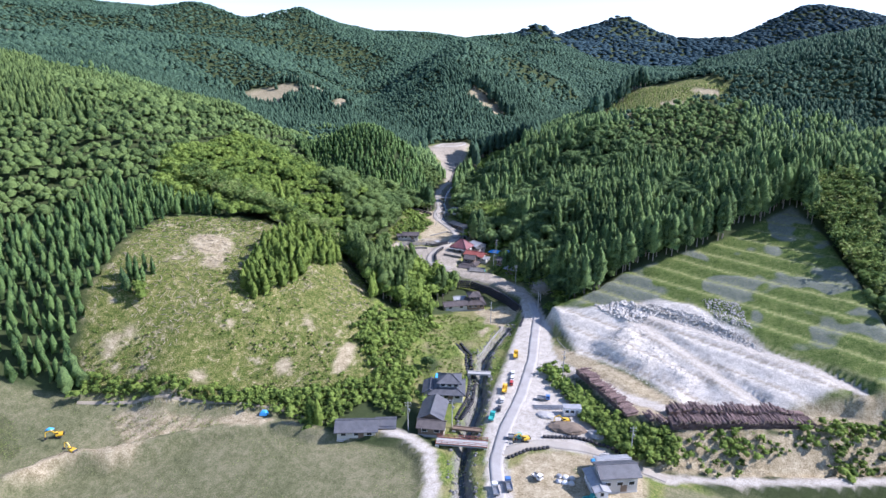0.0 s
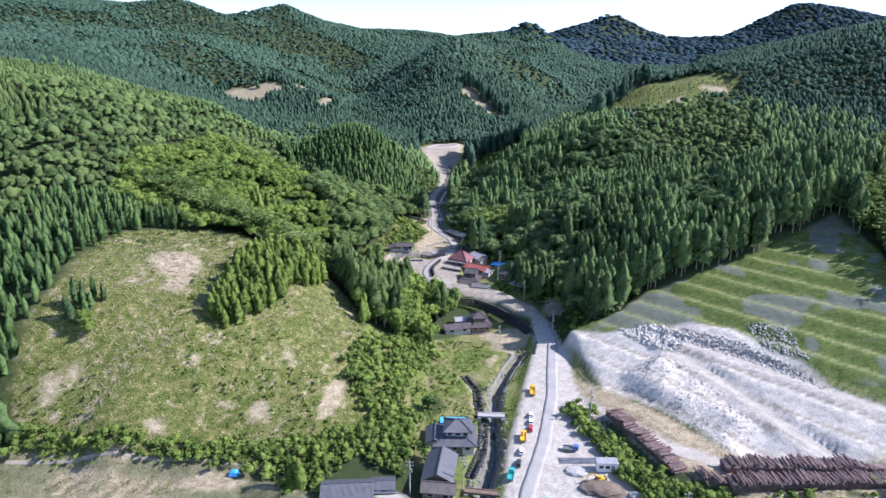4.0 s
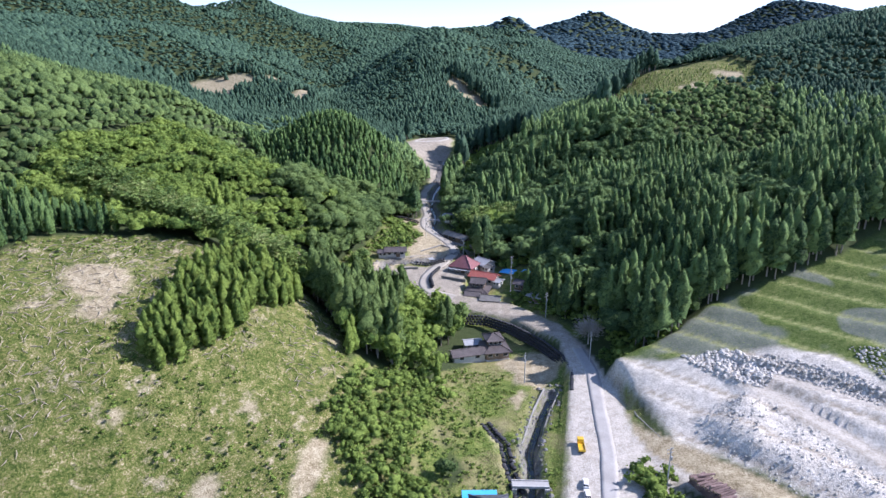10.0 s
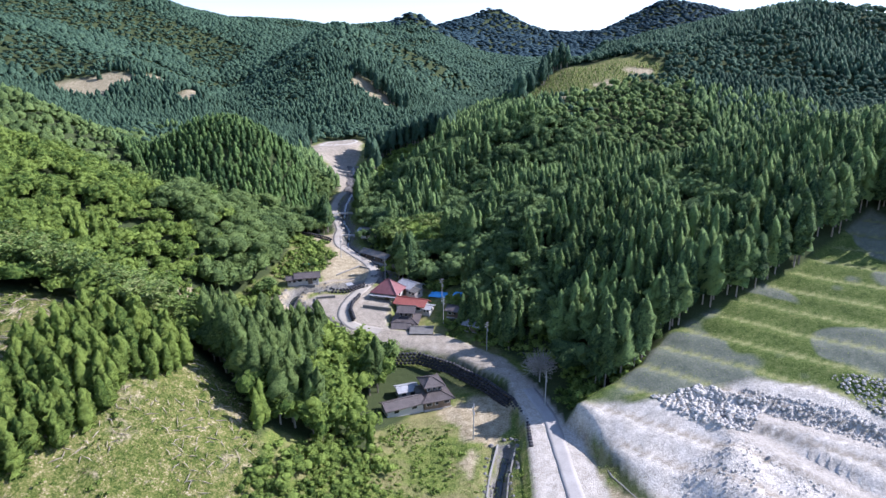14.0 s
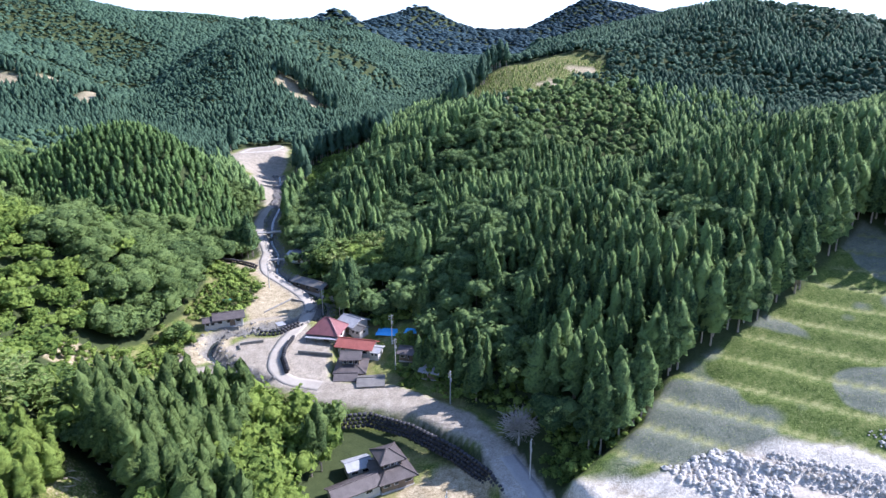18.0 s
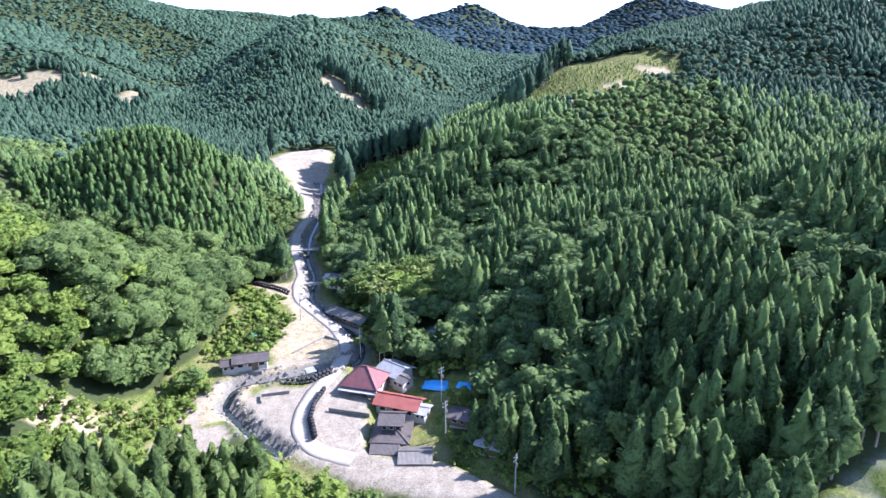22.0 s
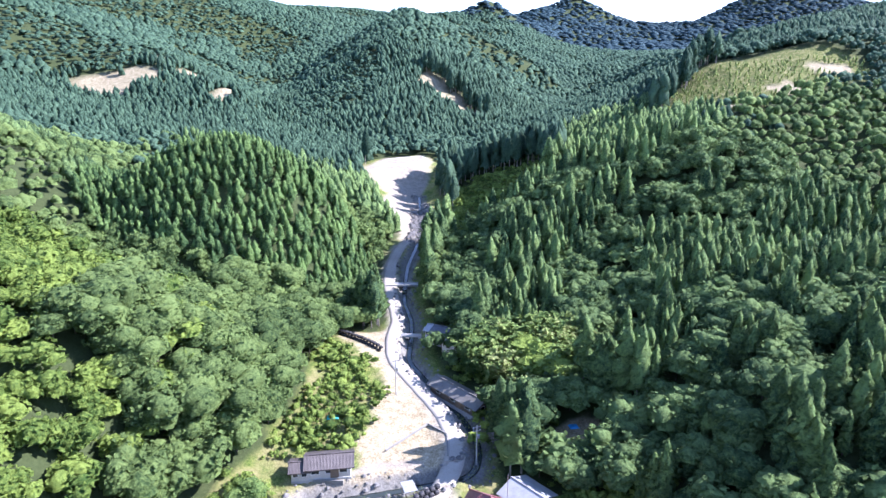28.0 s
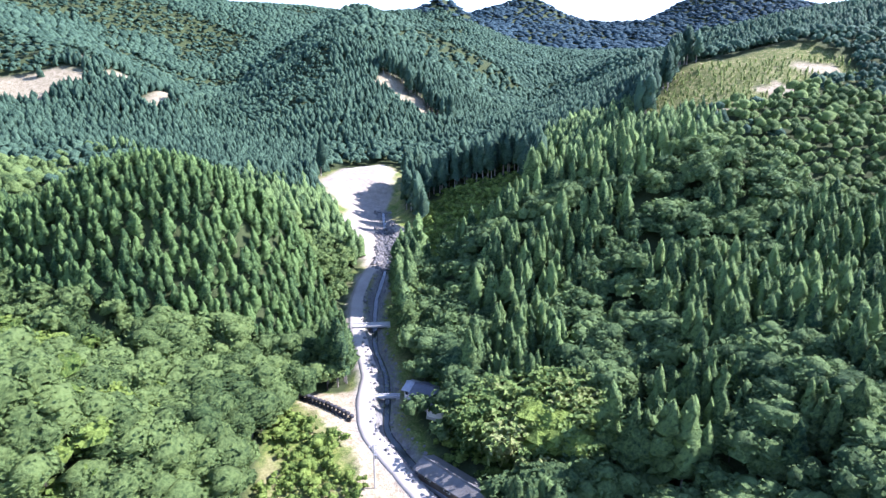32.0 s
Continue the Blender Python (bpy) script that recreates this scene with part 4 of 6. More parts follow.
forest("broadleaf_forest", near[grove & (near[:, 0] > -48)][::2], BROADS, YOUNG_SUNLIT, (8, 14), (0.65, 0.95), r, "bright green broadleaf trees in the spur grove")
lower = (near[:, 0] < -100) & (near[:, 1] < 100)
forest("conifer_forest", near[(kn == 0) & young & ~lower], CEDARS, YOUNG_SUNLIT, (7.5, 12), (0.9, 1.25), r, "young conifer plantation, leaf colour brightened for the sunny slope")
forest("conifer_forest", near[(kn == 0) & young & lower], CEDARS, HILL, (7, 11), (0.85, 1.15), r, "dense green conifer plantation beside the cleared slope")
rim = (kn == 0) & ~PICK_C & ~grove & ~young & ~inside(near, SPUR_CLUMP) & ((cover_at(near + [0, -7]) > 0.5) | (cover_at(near + [-6, -4]) > 0.5))
forest("cedar_forest", near[rim], [lifted_cedar(50, s) for s in range(4)], CEDAR, (16, 21), (0.9, 1.2), r, "cedars with bare trunks along the edge of the plantation")
trunks("cedar_trunks", near[rim], (10, 12), r)
forest("cedar_forest", near[(kn == 0) & ~PICK_C & ~young & ~rim & ~grove & ~inside(near, SPUR_CLUMP)], CEDARS, CEDAR, (6.5, 16), (0.95, 1.3), r, "dense dark green cedar plantation on the valley slopes")
b = near[(kn == 1) & ~PICK_B & ~grove]
b = b[r.rand(len(b)) < np.where(b[:, 0] < -58, 0.6, 0.5)]
east = (b[:, 0] > -58) & (b[:, 1] > 162)
# Thickets on the sun-facing side get their brightness from the leaf colour.
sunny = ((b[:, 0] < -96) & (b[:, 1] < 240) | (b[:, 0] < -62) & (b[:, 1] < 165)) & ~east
forest("broadleaf_forest", b[sunny], BROADS, YOUNG_SUNLIT, (5, 9), (0.9, 1.3), r, "bright green broadleaf thicket on the sunny slope")
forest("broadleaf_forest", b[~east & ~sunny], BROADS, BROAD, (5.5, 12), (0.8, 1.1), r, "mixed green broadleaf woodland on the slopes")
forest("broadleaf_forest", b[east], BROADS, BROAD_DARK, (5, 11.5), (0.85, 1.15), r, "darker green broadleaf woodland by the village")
b = near[kn == 2]
forest("bamboo_grove", b, BAMBOOS, BAMBOO, (9, 13), (0.75, 1.0), r, "yellowish green feathery bamboo grove on the slope")


def tree_kinds(kind, shapes, mat, label):
    """One tree of each shape, with a trunk and a crown of its own."""
    made = []
    for v, t in shapes:
        top = new(kind, None)
        for name, (pv, pt), m in (("trunk", trunk_shape(), BARK), ("crown", (v, t), mat)):
            ob = new(name, tri_mesh(name, pv, pt, [("tint", np.full(len(pv), 0.2))], flat=False))
            ob.data.materials.append(m)
            ob.parent = top
        made.append(tagged(top, label, "tree", group=kind + "s on the slope"))
    return made


def stand(kinds, xy, tall, wide, r):
    used = set()
    for n, (x, y) in enumerate(xy):
        k = kinds[n % len(kinds)]
        h = tall[0] + (tall[1] - tall[0]) * r.rand()
        w = h * (wide[0] + (wide[1] - wide[0]) * r.rand())
        m = pose(x, y, float(ground(x, y)) - 0.3, 0, 0, r.rand() * 360)
        tree = k if k not in used else copy_thing(k, m)
        used.add(k)
        tree.matrix_basis = m @ Matrix.Diagonal((w, w, h, 1))


clump = scatter(-90, -58, 54, 106, 2.5, r, lambda q: inside(q, SPUR_CLUMP))
stand(tree_kinds("cedar_tree", [cedar_shape(90, s + 30, 1.05, 10, 10) for s in range(5)], YOUNG_SUNLIT, "bright yellow-green young cedar tree on the cleared spur"), clump, (6, 9.5), (1.4, 1.8), r)
stand(tree_kinds("cedar_tree", [cedar_shape(160, s + 20, 1.1, 12, 11) for s in range(7)], CEDAR, "tall pointed green cedar tree standing in the plantation"), near[PICK_C], (7.5, 16), (1.0, 1.3), r)
stand(tree_kinds("broadleaf_tree", [broad_shape(520, s + 40, 0.5, True, 0.9, 9) for s in range(7)], BROAD, "rounded green broadleaf tree on the wooded slope"), near[PICK_B & (near[:, 0] < -58)], (8, 13.5), (0.9, 1.25), r)
stand(tree_kinds("broadleaf_tree", [broad_shape(520, s + 60, 0.5, True, 0.9, 9) for s in range(5)], BROAD_DARK, "dark green rounded broadleaf tree near the village"), near[PICK_B & (near[:, 0] >= -58)], (6, 12), (0.9, 1.3), r)

# shrubs, hedges and weeds
shrub_at = [scatter(-115, 0, 0, 104, 2.0, r, lambda q: (edge_depth(q, CUT_FOOT) > 0) & (edge_depth(q, FIELD_AREA) < 1) & ((q[:, 1] < 40) | (waves(*q.T, 8, 55, 2) > -0.42))),
            scatter(30, 80, 25, 75, 1.3, r, lambda q: edge_depth(q, HEDGE) > 0),
            scatter(72, 152, 28, 68, 2.6, r, lambda q: (edge_depth(q, BANK) > 0) & (waves(*q.T, 9, 51, 2) > 0.1))]
shrub_at.append(scatter(68, 152, 22, 60, 3.0, r, lambda q: (edge_depth(q, BLUFF) > 0) & (waves(*q.T, 12, 52, 2) > 0.12)))
shrub_at.append(scatter(-76, -22, 330, 414, 2.6, r, lambda q: edge_depth(q, GRASS_SLOPE) > 0))
shrub_at.append(scatter(-102, -55, 146, 256, 2.4, r, lambda q: (np.maximum(edge_depth(q, OPEN_FOOT), edge_depth(q, OPEN_SIDE)) > 1) & (waves(*q.T, 11, 58, 2) > -0.35) & (areas(q)["pale"] < 0.2)))
VILLAGE_BACK = [(-8, 160), (8, 148), (22, 138), (34, 136), (26, 160), (10, 176), (4, 196), (-10, 204), (-22, 206), (-12, 190), (-6, 176)]
shrub_at.append(scatter(-24, 36, 134, 208, 2.2, r, lambda q: inside(q, VILLAGE_BACK) & (waves(*q.T, 10, 64, 2) > -0.3)))
STREAM_EAST = [(-52, 264), (-46, 240), (-36, 220), (-26, 206), (-18, 208), (-24, 236), (-40, 262)]
shrub_at.append(scatter(-56, -16, 204, 266, 2.3, r, lambda q: inside(q, STREAM_EAST) & (np.hypot(q[:, 0] + 50, q[:, 1] - 256) > 6) & (np.hypot(q[:, 0] + 42, q[:, 1] - 229) > 6)))
EDGE_WEDGE = [(26, 119), (30, 114), (46, 124), (42, 136), (30, 134)]
shrub_at.append(scatter(24, 48, 112, 138, 1.8, r, lambda q: inside(q, EDGE_WEDGE)))
shrub_at = np.concatenate(shrub_at)
keep = np.ones(len(shrub_at), bool)
for x, y, q in YARDS[3:6]:
    keep &= np.hypot(shrub_at[:, 0] - x, shrub_at[:, 1] - y) > q - 1
for x, y, q in YARDS[:3] + YARDS[6:] + [(-10, 190, 6), (-4, 188, 4)]:
    keep &= np.hypot(shrub_at[:, 0] - x, shrub_at[:, 1] - y) > 0.65 * q
forest("shrubs", shrub_at[keep], [broad_shape(34, s, 0.8, True, 0.8, 3) for s in range(7)], BUSH, (1.2, 4.6), (0.8, 1.5), r, "green bushes along banks and at the slope's foot", 0.2)
weeds = scatter(-150, 40, 0, 300, 1.25, r, lambda q: (inside(q, CUT_AREA) & (waves(*q.T, 10, 53, 3) > -0.1)) | ((np.maximum(edge_depth(q, FLAT_AREA), edge_depth(q, HOUSE_AREA)) > 0) & (waves(*q.T, 12, 54, 3) > -0.5)) | (edge_depth(q, CUT_FOOT) > 0) & (q[:, 1] > 40))
c = areas(weeds)
weeds = weeds[(np.maximum.reduce([c[k] for k in ("pale", "field", "soil", "rock")]) < 0.2)]
weeds = weeds[np.all([np.hypot(weeds[:, 0] - x, weeds[:, 1] - y) > 0.8 * q for x, y, q in YARDS], axis=0)]
saplings = scatter(15, 150, 380, 465, 3.2, r, lambda q: (edge_depth(q, CLEARING_AREA) > -3) & (areas(q)["soil"] < 0.3))
forest("saplings", saplings, LOW_C, SHRUB, (1.6, 3.2), (0.9, 1.5), r, "rows of young planted saplings in the clearing")
brush = scatter(-150, -15, 0, 110, 2.4, r, lambda q: inside(q, CUT_AREA) & (waves(*q.T, 16, 57, 3) > 0.0))
forest("brushwood", brush, [broad_shape(22, s, 0.9, False) for s in range(4)], DRY, (0.3, 0.8), (1.2, 2.6), r, "scattered dry brushwood on the cleared slope", 0.35)
thicket = scatter(-135, -15, 5, 105, 2.6, r, lambda q: inside(q, CUT_AREA) & (waves(*q.T, 22, 63, 3) > 0.05))
thicket = thicket[areas(thicket)["soil"] < 0.2]
meadow = scatter(-18, 16, 52, 116, 2.0, r, lambda q: (waves(*q.T, 9, 67, 3) > -0.15) & (np.minimum(to_line(q, FIELD_PATH)[0], np.minimum(to_line(q, STREAM_LOW)[0], to_line(q, DITCH)[0])) > 2.6))
c = areas(meadow)
meadow = meadow[np.maximum(c["soil"], c["pale"]) < 0.2]
thicket = np.concatenate([thicket, meadow])
forest("bushes", thicket, [broad_shape(24, s + 3, 0.9, True, 0.9, 2) for s in range(5)], BUSH, (0.5, 1.7), (0.9, 1.8), r, "small green bushes regrowing on the cleared slope and meadow", 0.25)
forest("weeds", weeds, [broad_shape(11, s, 0.8, False, 0.9) for s in range(6)], SHRUB, (0.4, 1.6), (0.8, 1.6), r, "low weeds and tufts on open ground", 0.3)
middle = middle[cover_at(middle) < 0.4]
km = stand_kind(middle)
rim = (km == 0) & ~((middle[:, 0] < -100) & (middle[:, 1] < 110)) & ((cover_at(middle + [0, -9]) > 0.5) | (cover_at(middle + [-7, -6]) > 0.5)) & (np.abs(middle[:, 0]) < 200)
forest("cedar_forest", middle[rim], [lifted_cedar(10, s, 5, 7) for s in range(4)], FAR_HAZED, (17, 22), (0.9, 1.2), r, "dark cedars with bare trunks above the cleared slope")
trunks("cedar_trunks", middle[rim], (10, 12), r)
km = np.where(rim, 9, km)
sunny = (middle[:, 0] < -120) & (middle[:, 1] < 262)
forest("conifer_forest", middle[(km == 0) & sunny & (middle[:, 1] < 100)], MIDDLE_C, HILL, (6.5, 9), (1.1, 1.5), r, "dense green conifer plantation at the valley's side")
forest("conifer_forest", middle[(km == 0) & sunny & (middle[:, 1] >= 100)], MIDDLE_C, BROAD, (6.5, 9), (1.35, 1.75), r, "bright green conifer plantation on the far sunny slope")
km = np.where((km == 0) & sunny, 9, km)
# Beyond about 430 m the trees take the haze-tinted leaf colour.
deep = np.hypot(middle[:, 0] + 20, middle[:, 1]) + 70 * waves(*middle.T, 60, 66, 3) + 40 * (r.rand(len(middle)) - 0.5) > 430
forest("cedar_forest", middle[(km == 0) & deep], MIDDLE_C, FAR_HAZED, (7, 9), (1.9, 2.4), r, "dark cedar plantation on the hills behind, haze blue in its leaf colour")
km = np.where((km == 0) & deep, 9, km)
forest("broadleaf_forest", middle[(km == 1) & deep][::2], MIDDLE_B, FAR_HAZED, (6, 9.5), (0.8, 1.1), r, "dark mixed woodland on the hills behind, haze blue in its leaf colour")
km = np.where((km == 1) & deep, 9, km)
forest("cedar_forest", middle[km == 0], MIDDLE_C, CEDAR, (8, 10.5), (1.7, 2.1), r, "distant dark green cedar plantation covering hills")
forest("broadleaf_forest", middle[(km != 0) & (km != 9)][::2], MIDDLE_B, BROAD, (6, 10), (0.8, 1.1), r, "distant mixed green woodland covering hills")
far = far[cover_at(far) < 0.5]
kf = stand_kind(far)
forest("cedar_forest", far[kf == 0], LOW_C, FAR_HAZED, (6, 7.5), (3.2, 3.9), r, "far cedar woods on the mountains")
forest("broadleaf_forest", far[kf != 0][::2], LOW_B, FAR_HAZED, (6, 8.5), (1.4, 1.9), r, "far mixed woods on the mountains")
forest("mountain_forest", farther, LOW_C, FARTHEST_HAZED, (5, 7), (8, 11), r, "dark woods on the farthest ridges, coloured blue for haze")


# ---------------- things ----------------
def bm_box(sx, sy, sz, at=(0, 0, 0), turn=0.0, bevel=0.0, bm=None):
    """A box of the given size standing on at."""
    own = bmesh.new()
    bmesh.ops.create_cube(own, size=1, matrix=Matrix.Diagonal((sx, sy, sz, 1)))
    if bevel:
        bmesh.ops.bevel(own, geom=own.edges[:], offset=bevel, segments=1, affect="EDGES")
    bmesh.ops.transform(own, matrix=pose(at[0], at[1], at[2] + sz / 2, 0, 0, turn), verts=own.verts)
    if bm is None:
        return own
    me = bpy.data.meshes.new("tmp")
    own.to_mesh(me)
    own.free()
    bm.from_mesh(me)
    bpy.data.meshes.remove(me)
    return bm


def bm_tube(radius, length, at=(0, 0, 0), axis="z", sides=10, tip=None, bm=None):
    own = bmesh.new()
    bmesh.ops.create_cone(own, cap_ends=True, segments=sides, radius1=radius, radius2=radius if tip is None else tip, depth=length)
    m = {"z": pose(0, 0, length / 2), "x": pose(length / 2, 0, 0, 0, 90, 0), "y": pose(0, length / 2, 0, -90, 0, 0)}[axis]
    bmesh.ops.transform(own, matrix=Matrix.Translation(at) @ m, verts=own.verts)
    if bm is None:
        return own
    me = bpy.data.meshes.new("tmp")
    own.to_mesh(me)
    own.free()
    bm.from_mesh(me)
    bpy.data.meshes.remove(me)
    return bm


def bm_poly(verts, faces):
    bm = bmesh.new()
    vs = [bm.verts.new(v) for v in verts]
    for f in faces:
        bm.faces.new([vs[i] for i in f])
    bmesh.ops.recalc_face_normals(bm, faces=bm.faces[:])
    return bm


def part(name, bm, mat, parent=None, label="", at=None):
    """Links a bmesh as one mesh object, under a thing or a part."""
    me = bpy.data.meshes.new(name)
    bm.to_mesh(me)
    bm.free()
    me.materials.append(mat)
    ob = new(name, me)
    if parent:
        ob.parent = parent
    if at is not None:
        ob.matrix_basis = at
    if label:
        ob["label"] = label
    return ob


def shared(name, mesh, parent, m):
    """Another object on the same mesh."""
    ob = new(name, mesh)
    ob.parent = parent
    ob.matrix_basis = m
    return ob


def thing(name, m, label, category, group=""):
    ob = new(name)
    ob.matrix_basis = m
    return tagged(ob, label, category, group)


def tile_material(name, low, high):
    """Roof tiles in courses, with ribs down the slope."""
    m, n, l, p = material(name)
    tc = n.new("ShaderNodeTexCoord").outputs["Object"]
    wave = n.new("ShaderNodeTexWave")
    wave.inputs["Scale"].default_value, wave.inputs["Distortion"].default_value = 1.1, 0.3
    l.new(tc, wave.inputs["Vector"])
    a, b = noise_node(n, l, tc, 0.6, 4), noise_node(n, l, tc, 6, 5, 0.7)
    f = calc(n, l, "ADD", calc(n, l, "MULTIPLY", a, 0.5), calc(n, l, "MULTIPLY", b, 0.5))
    l.new(ramp(n, l, f, [(0.35, low), (0.65, high)]), p.inputs["Base Color"])
    p.inputs["Roughness"].default_value = 0.5
    bump(n, l, p, wave.outputs["Fac"], 0.6, 0.08)
    return m


TILE_GREY = tile_material("grey_roof_tiles", (0.05, 0.054, 0.064), (0.12, 0.125, 0.14))
TILE_BROWN = tile_material("brown_roof_tiles", (0.05, 0.042, 0.04), (0.12, 0.1, 0.094))
SHEET_RED = tile_material("red_sheet_roof", (0.28, 0.07, 0.052), (0.42, 0.125, 0.09))
SHEET_MAROON = tile_material("maroon_sheet_roof", (0.16, 0.06, 0.064), (0.27, 0.105, 0.108))
SHEET_GREY = tile_material("pale_sheet_roof", (0.24, 0.25, 0.26), (0.42, 0.43, 0.44))
SHEET_RUST = tile_material("weathered_sheet_roof", (0.1, 0.095, 0.085), (0.2, 0.19, 0.17))
PLASTER = plain("plaster_wall", (0.42, 0.4, 0.36), (0.6, 0.57, 0.52), 1.0, 0.9)
TIMBER = plain("timber_wall", (0.12, 0.085, 0.06), (0.24, 0.175, 0.12), 2.0, 0.8)
WHITE = plain("white_paint", (0.66, 0.66, 0.65), (0.82, 0.82, 0.8), 1.5, 0.5)
CONCRETE = plain("concrete", (0.3, 0.295, 0.28), (0.48, 0.47, 0.44), 1.2, 0.9)
ASPHALT = plain("asphalt", (0.3, 0.287, 0.265), (0.45, 0.43, 0.4), 0.8, 0.9)
PALE_ROAD = plain("pale_road", (0.26, 0.235, 0.193), (0.41, 0.375, 0.316), 0.7, 0.95)
BAG = plain("black_bag_fabric", (0.012, 0.012, 0.014), (0.045, 0.045, 0.05), 2.0, 0.65)
LOGWOOD = plain("log_bark", (0.07, 0.045, 0.042), (0.26, 0.18, 0.16), 3.0, 0.9)
LOGEND = plain("cut_wood", (0.34, 0.25, 0.16), (0.5, 0.38, 0.26), 3.0, 0.8)
BOULDER = plain("pale_boulder", (0.36, 0.34, 0.3), (0.7, 0.665, 0.6), 1.5, 0.9)
TARP = plain("blue_tarpaulin", (0.03, 0.3, 0.68), (0.1, 0.5, 0.88), 1.5, 0.45)
STEEL = plain("galvanised_steel", (0.3, 0.31, 0.32), (0.45, 0.46, 0.47), 3.0, 0.45, 0.7)
RUSTRED = plain("red_bridge_paint", (0.25, 0.08, 0.05), (0.4, 0.15, 0.1), 2.0, 0.6)
YELLOW = plain("yellow_paint", (0.6, 0.36, 0.02), (0.78, 0.5, 0.04), 2.0, 0.4)
TEAL = plain("teal_paint", (0.03, 0.3, 0.27), (0.06, 0.45, 0.4), 2.0, 0.4)
BLUE = plain("blue_paint", (0.04, 0.12, 0.3), (0.08, 0.2, 0.45), 2.0, 0.4)
REDCAR = plain("red_paint", (0.4, 0.03, 0.025), (0.55, 0.06, 0.05), 2.0, 0.3)
BLACK = plain("black_paint", (0.015, 0.015, 0.017), (0.04, 0.04, 0.045), 2.0, 0.3)
RUBBER = plain("rubber", (0.015, 0.015, 0.015), (0.04, 0.04, 0.04), 3.0, 0.8)
GLASS, gn, gl, gp = material("dark_glass")
gp.inputs["Base Color"].default_value, gp.inputs["Roughness"].default_value = (0.02, 0.026, 0.03, 1), 0.08
WATER, gn, gl, gp = material("stream_water")
gp.inputs["Base Color"].default_value, gp.inputs["Roughness"].default_value = (0.035, 0.045, 0.04, 1), 0.12
bump(gn, gl, gp, noise_node(gn, gl, place_of(gn), 2.5, 5), 0.35, 0.1)


# ---- roads and water as ribbons on the ground ----
def ribbon(name, line, half, mat, label, lift=0.07, step=1.5, thick=0.25):
    """A slab along a line, bent to the ground, with real edges."""
    p = along(line, step)
    k = np.ones(5) / 5
    sm = np.stack([np.convolve(np.pad(p[:, i], 2, mode="edge"), k, "valid") for i in range(3)], -1)
    d = np.gradient(sm[:, :2], axis=0)
    d /= np.linalg.norm(d, axis=1, keepdims=True) + 1e-9
    side = np.stack([-d[:, 1], d[:, 0]], -1)
    rows, n = [], len(sm)
    wob = 1 + 0.06 * np.sin(np.arange(n) * 0.9) * np.sin(np.arange(n) * 0.37)
    for off in (-1.0, -0.5, 0.0, 0.5, 1.0):
        q = sm[:, :2] + side * (off * half * wob)[:, None]
        rows.append(np.c_[q, np.maximum(ground(*q.T), sm[:, 2] - 0.3) + lift])
    top = np.stack(rows, 1)
    low = top[:, [0, 4]] - [0, 0, thick]
    v = np.concatenate([top.reshape(-1, 3), low.reshape(-1, 3)])
    f = []
    for i in range(n - 1):
        for j in range(4):
            a = i * 5 + j
            f += [(a, a + 1, a + 6), (a, a + 6, a + 5)]
        l0, l1 = 5 * n + 2 * i, 5 * n + 2 * (i + 1)
        f += [(i * 5, i * 5 + 5, l1), (i * 5, l1, l0), (i * 5 + 4, l0 + 1, l1 + 1), (i * 5 + 4, l1 + 1, i * 5 + 9)]
    ob = new(name, tri_mesh(name, v, np.array(f), flat=False))
    ob.data.materials.append(mat)
    return tagged(ob, label, "road" if mat is not WATER else "water", kind="structure")


ribbon("road", MAIN_ROAD[:9], 1.9, ASPHALT, "worn grey asphalt road with pale dusty edges")
ribbon("road", VALLEY_ROAD, 2.2, PALE_ROAD, "pale dusty concrete lane up the valley", lift=0.04)
ribbon("road", SIDE_ROAD, 1.6, PALE_ROAD, "pale grey side road beside a black bag wall")
for reach, half in ((STREAM_LOW, 0.8), (STREAM_HIGH, 0.8)):
    ribbon("water", [(x, y, z + 0.2) for x, y, z in reach], half, WATER, "dark shallow stream between stony banks", lift=0.12, thick=0.05)
ribbon("water", DITCH, 0.5, WATER, "narrow dark ditch water", lift=0.12, thick=0.05)


# ---- houses ----
def roof_mesh(w, d, over, rise, hip, z, thick=0.22):
    """Hipped or gabled roof, ridge along x, with thick eaves."""
    a, b = w / 2 + over, d / 2 + over
    c = max(0.3, a - hip * b) if hip else a
    v = [(-a, -b, z), (a, -b, z), (a, b, z), (-a, b, z), (-c, 0, z + rise), (c, 0, z + rise)]
    v += [(x, y, q - thick) for x, y, q in v]
    f = [(0, 1, 5, 4), (2, 3, 4, 5), (1, 2, 5), (3, 0, 4), (6, 10, 11, 7), (8, 11, 10, 9), (7, 11, 8), (9, 10, 6), (0, 6, 7, 1), (1, 7, 8, 2), (2, 8, 9, 3), (3, 9, 6, 0)]
    if not hip:
        f = [(0, 1, 5, 4), (2, 3, 4, 5), (6, 10, 11, 7), (8, 11, 10, 9), (0, 6, 7, 1), (2, 8, 9, 3), (1, 7, 11, 5), (5, 11, 8, 2), (3, 9, 10, 4), (4, 10, 6, 0)]
    return bm_poly(v, f), c


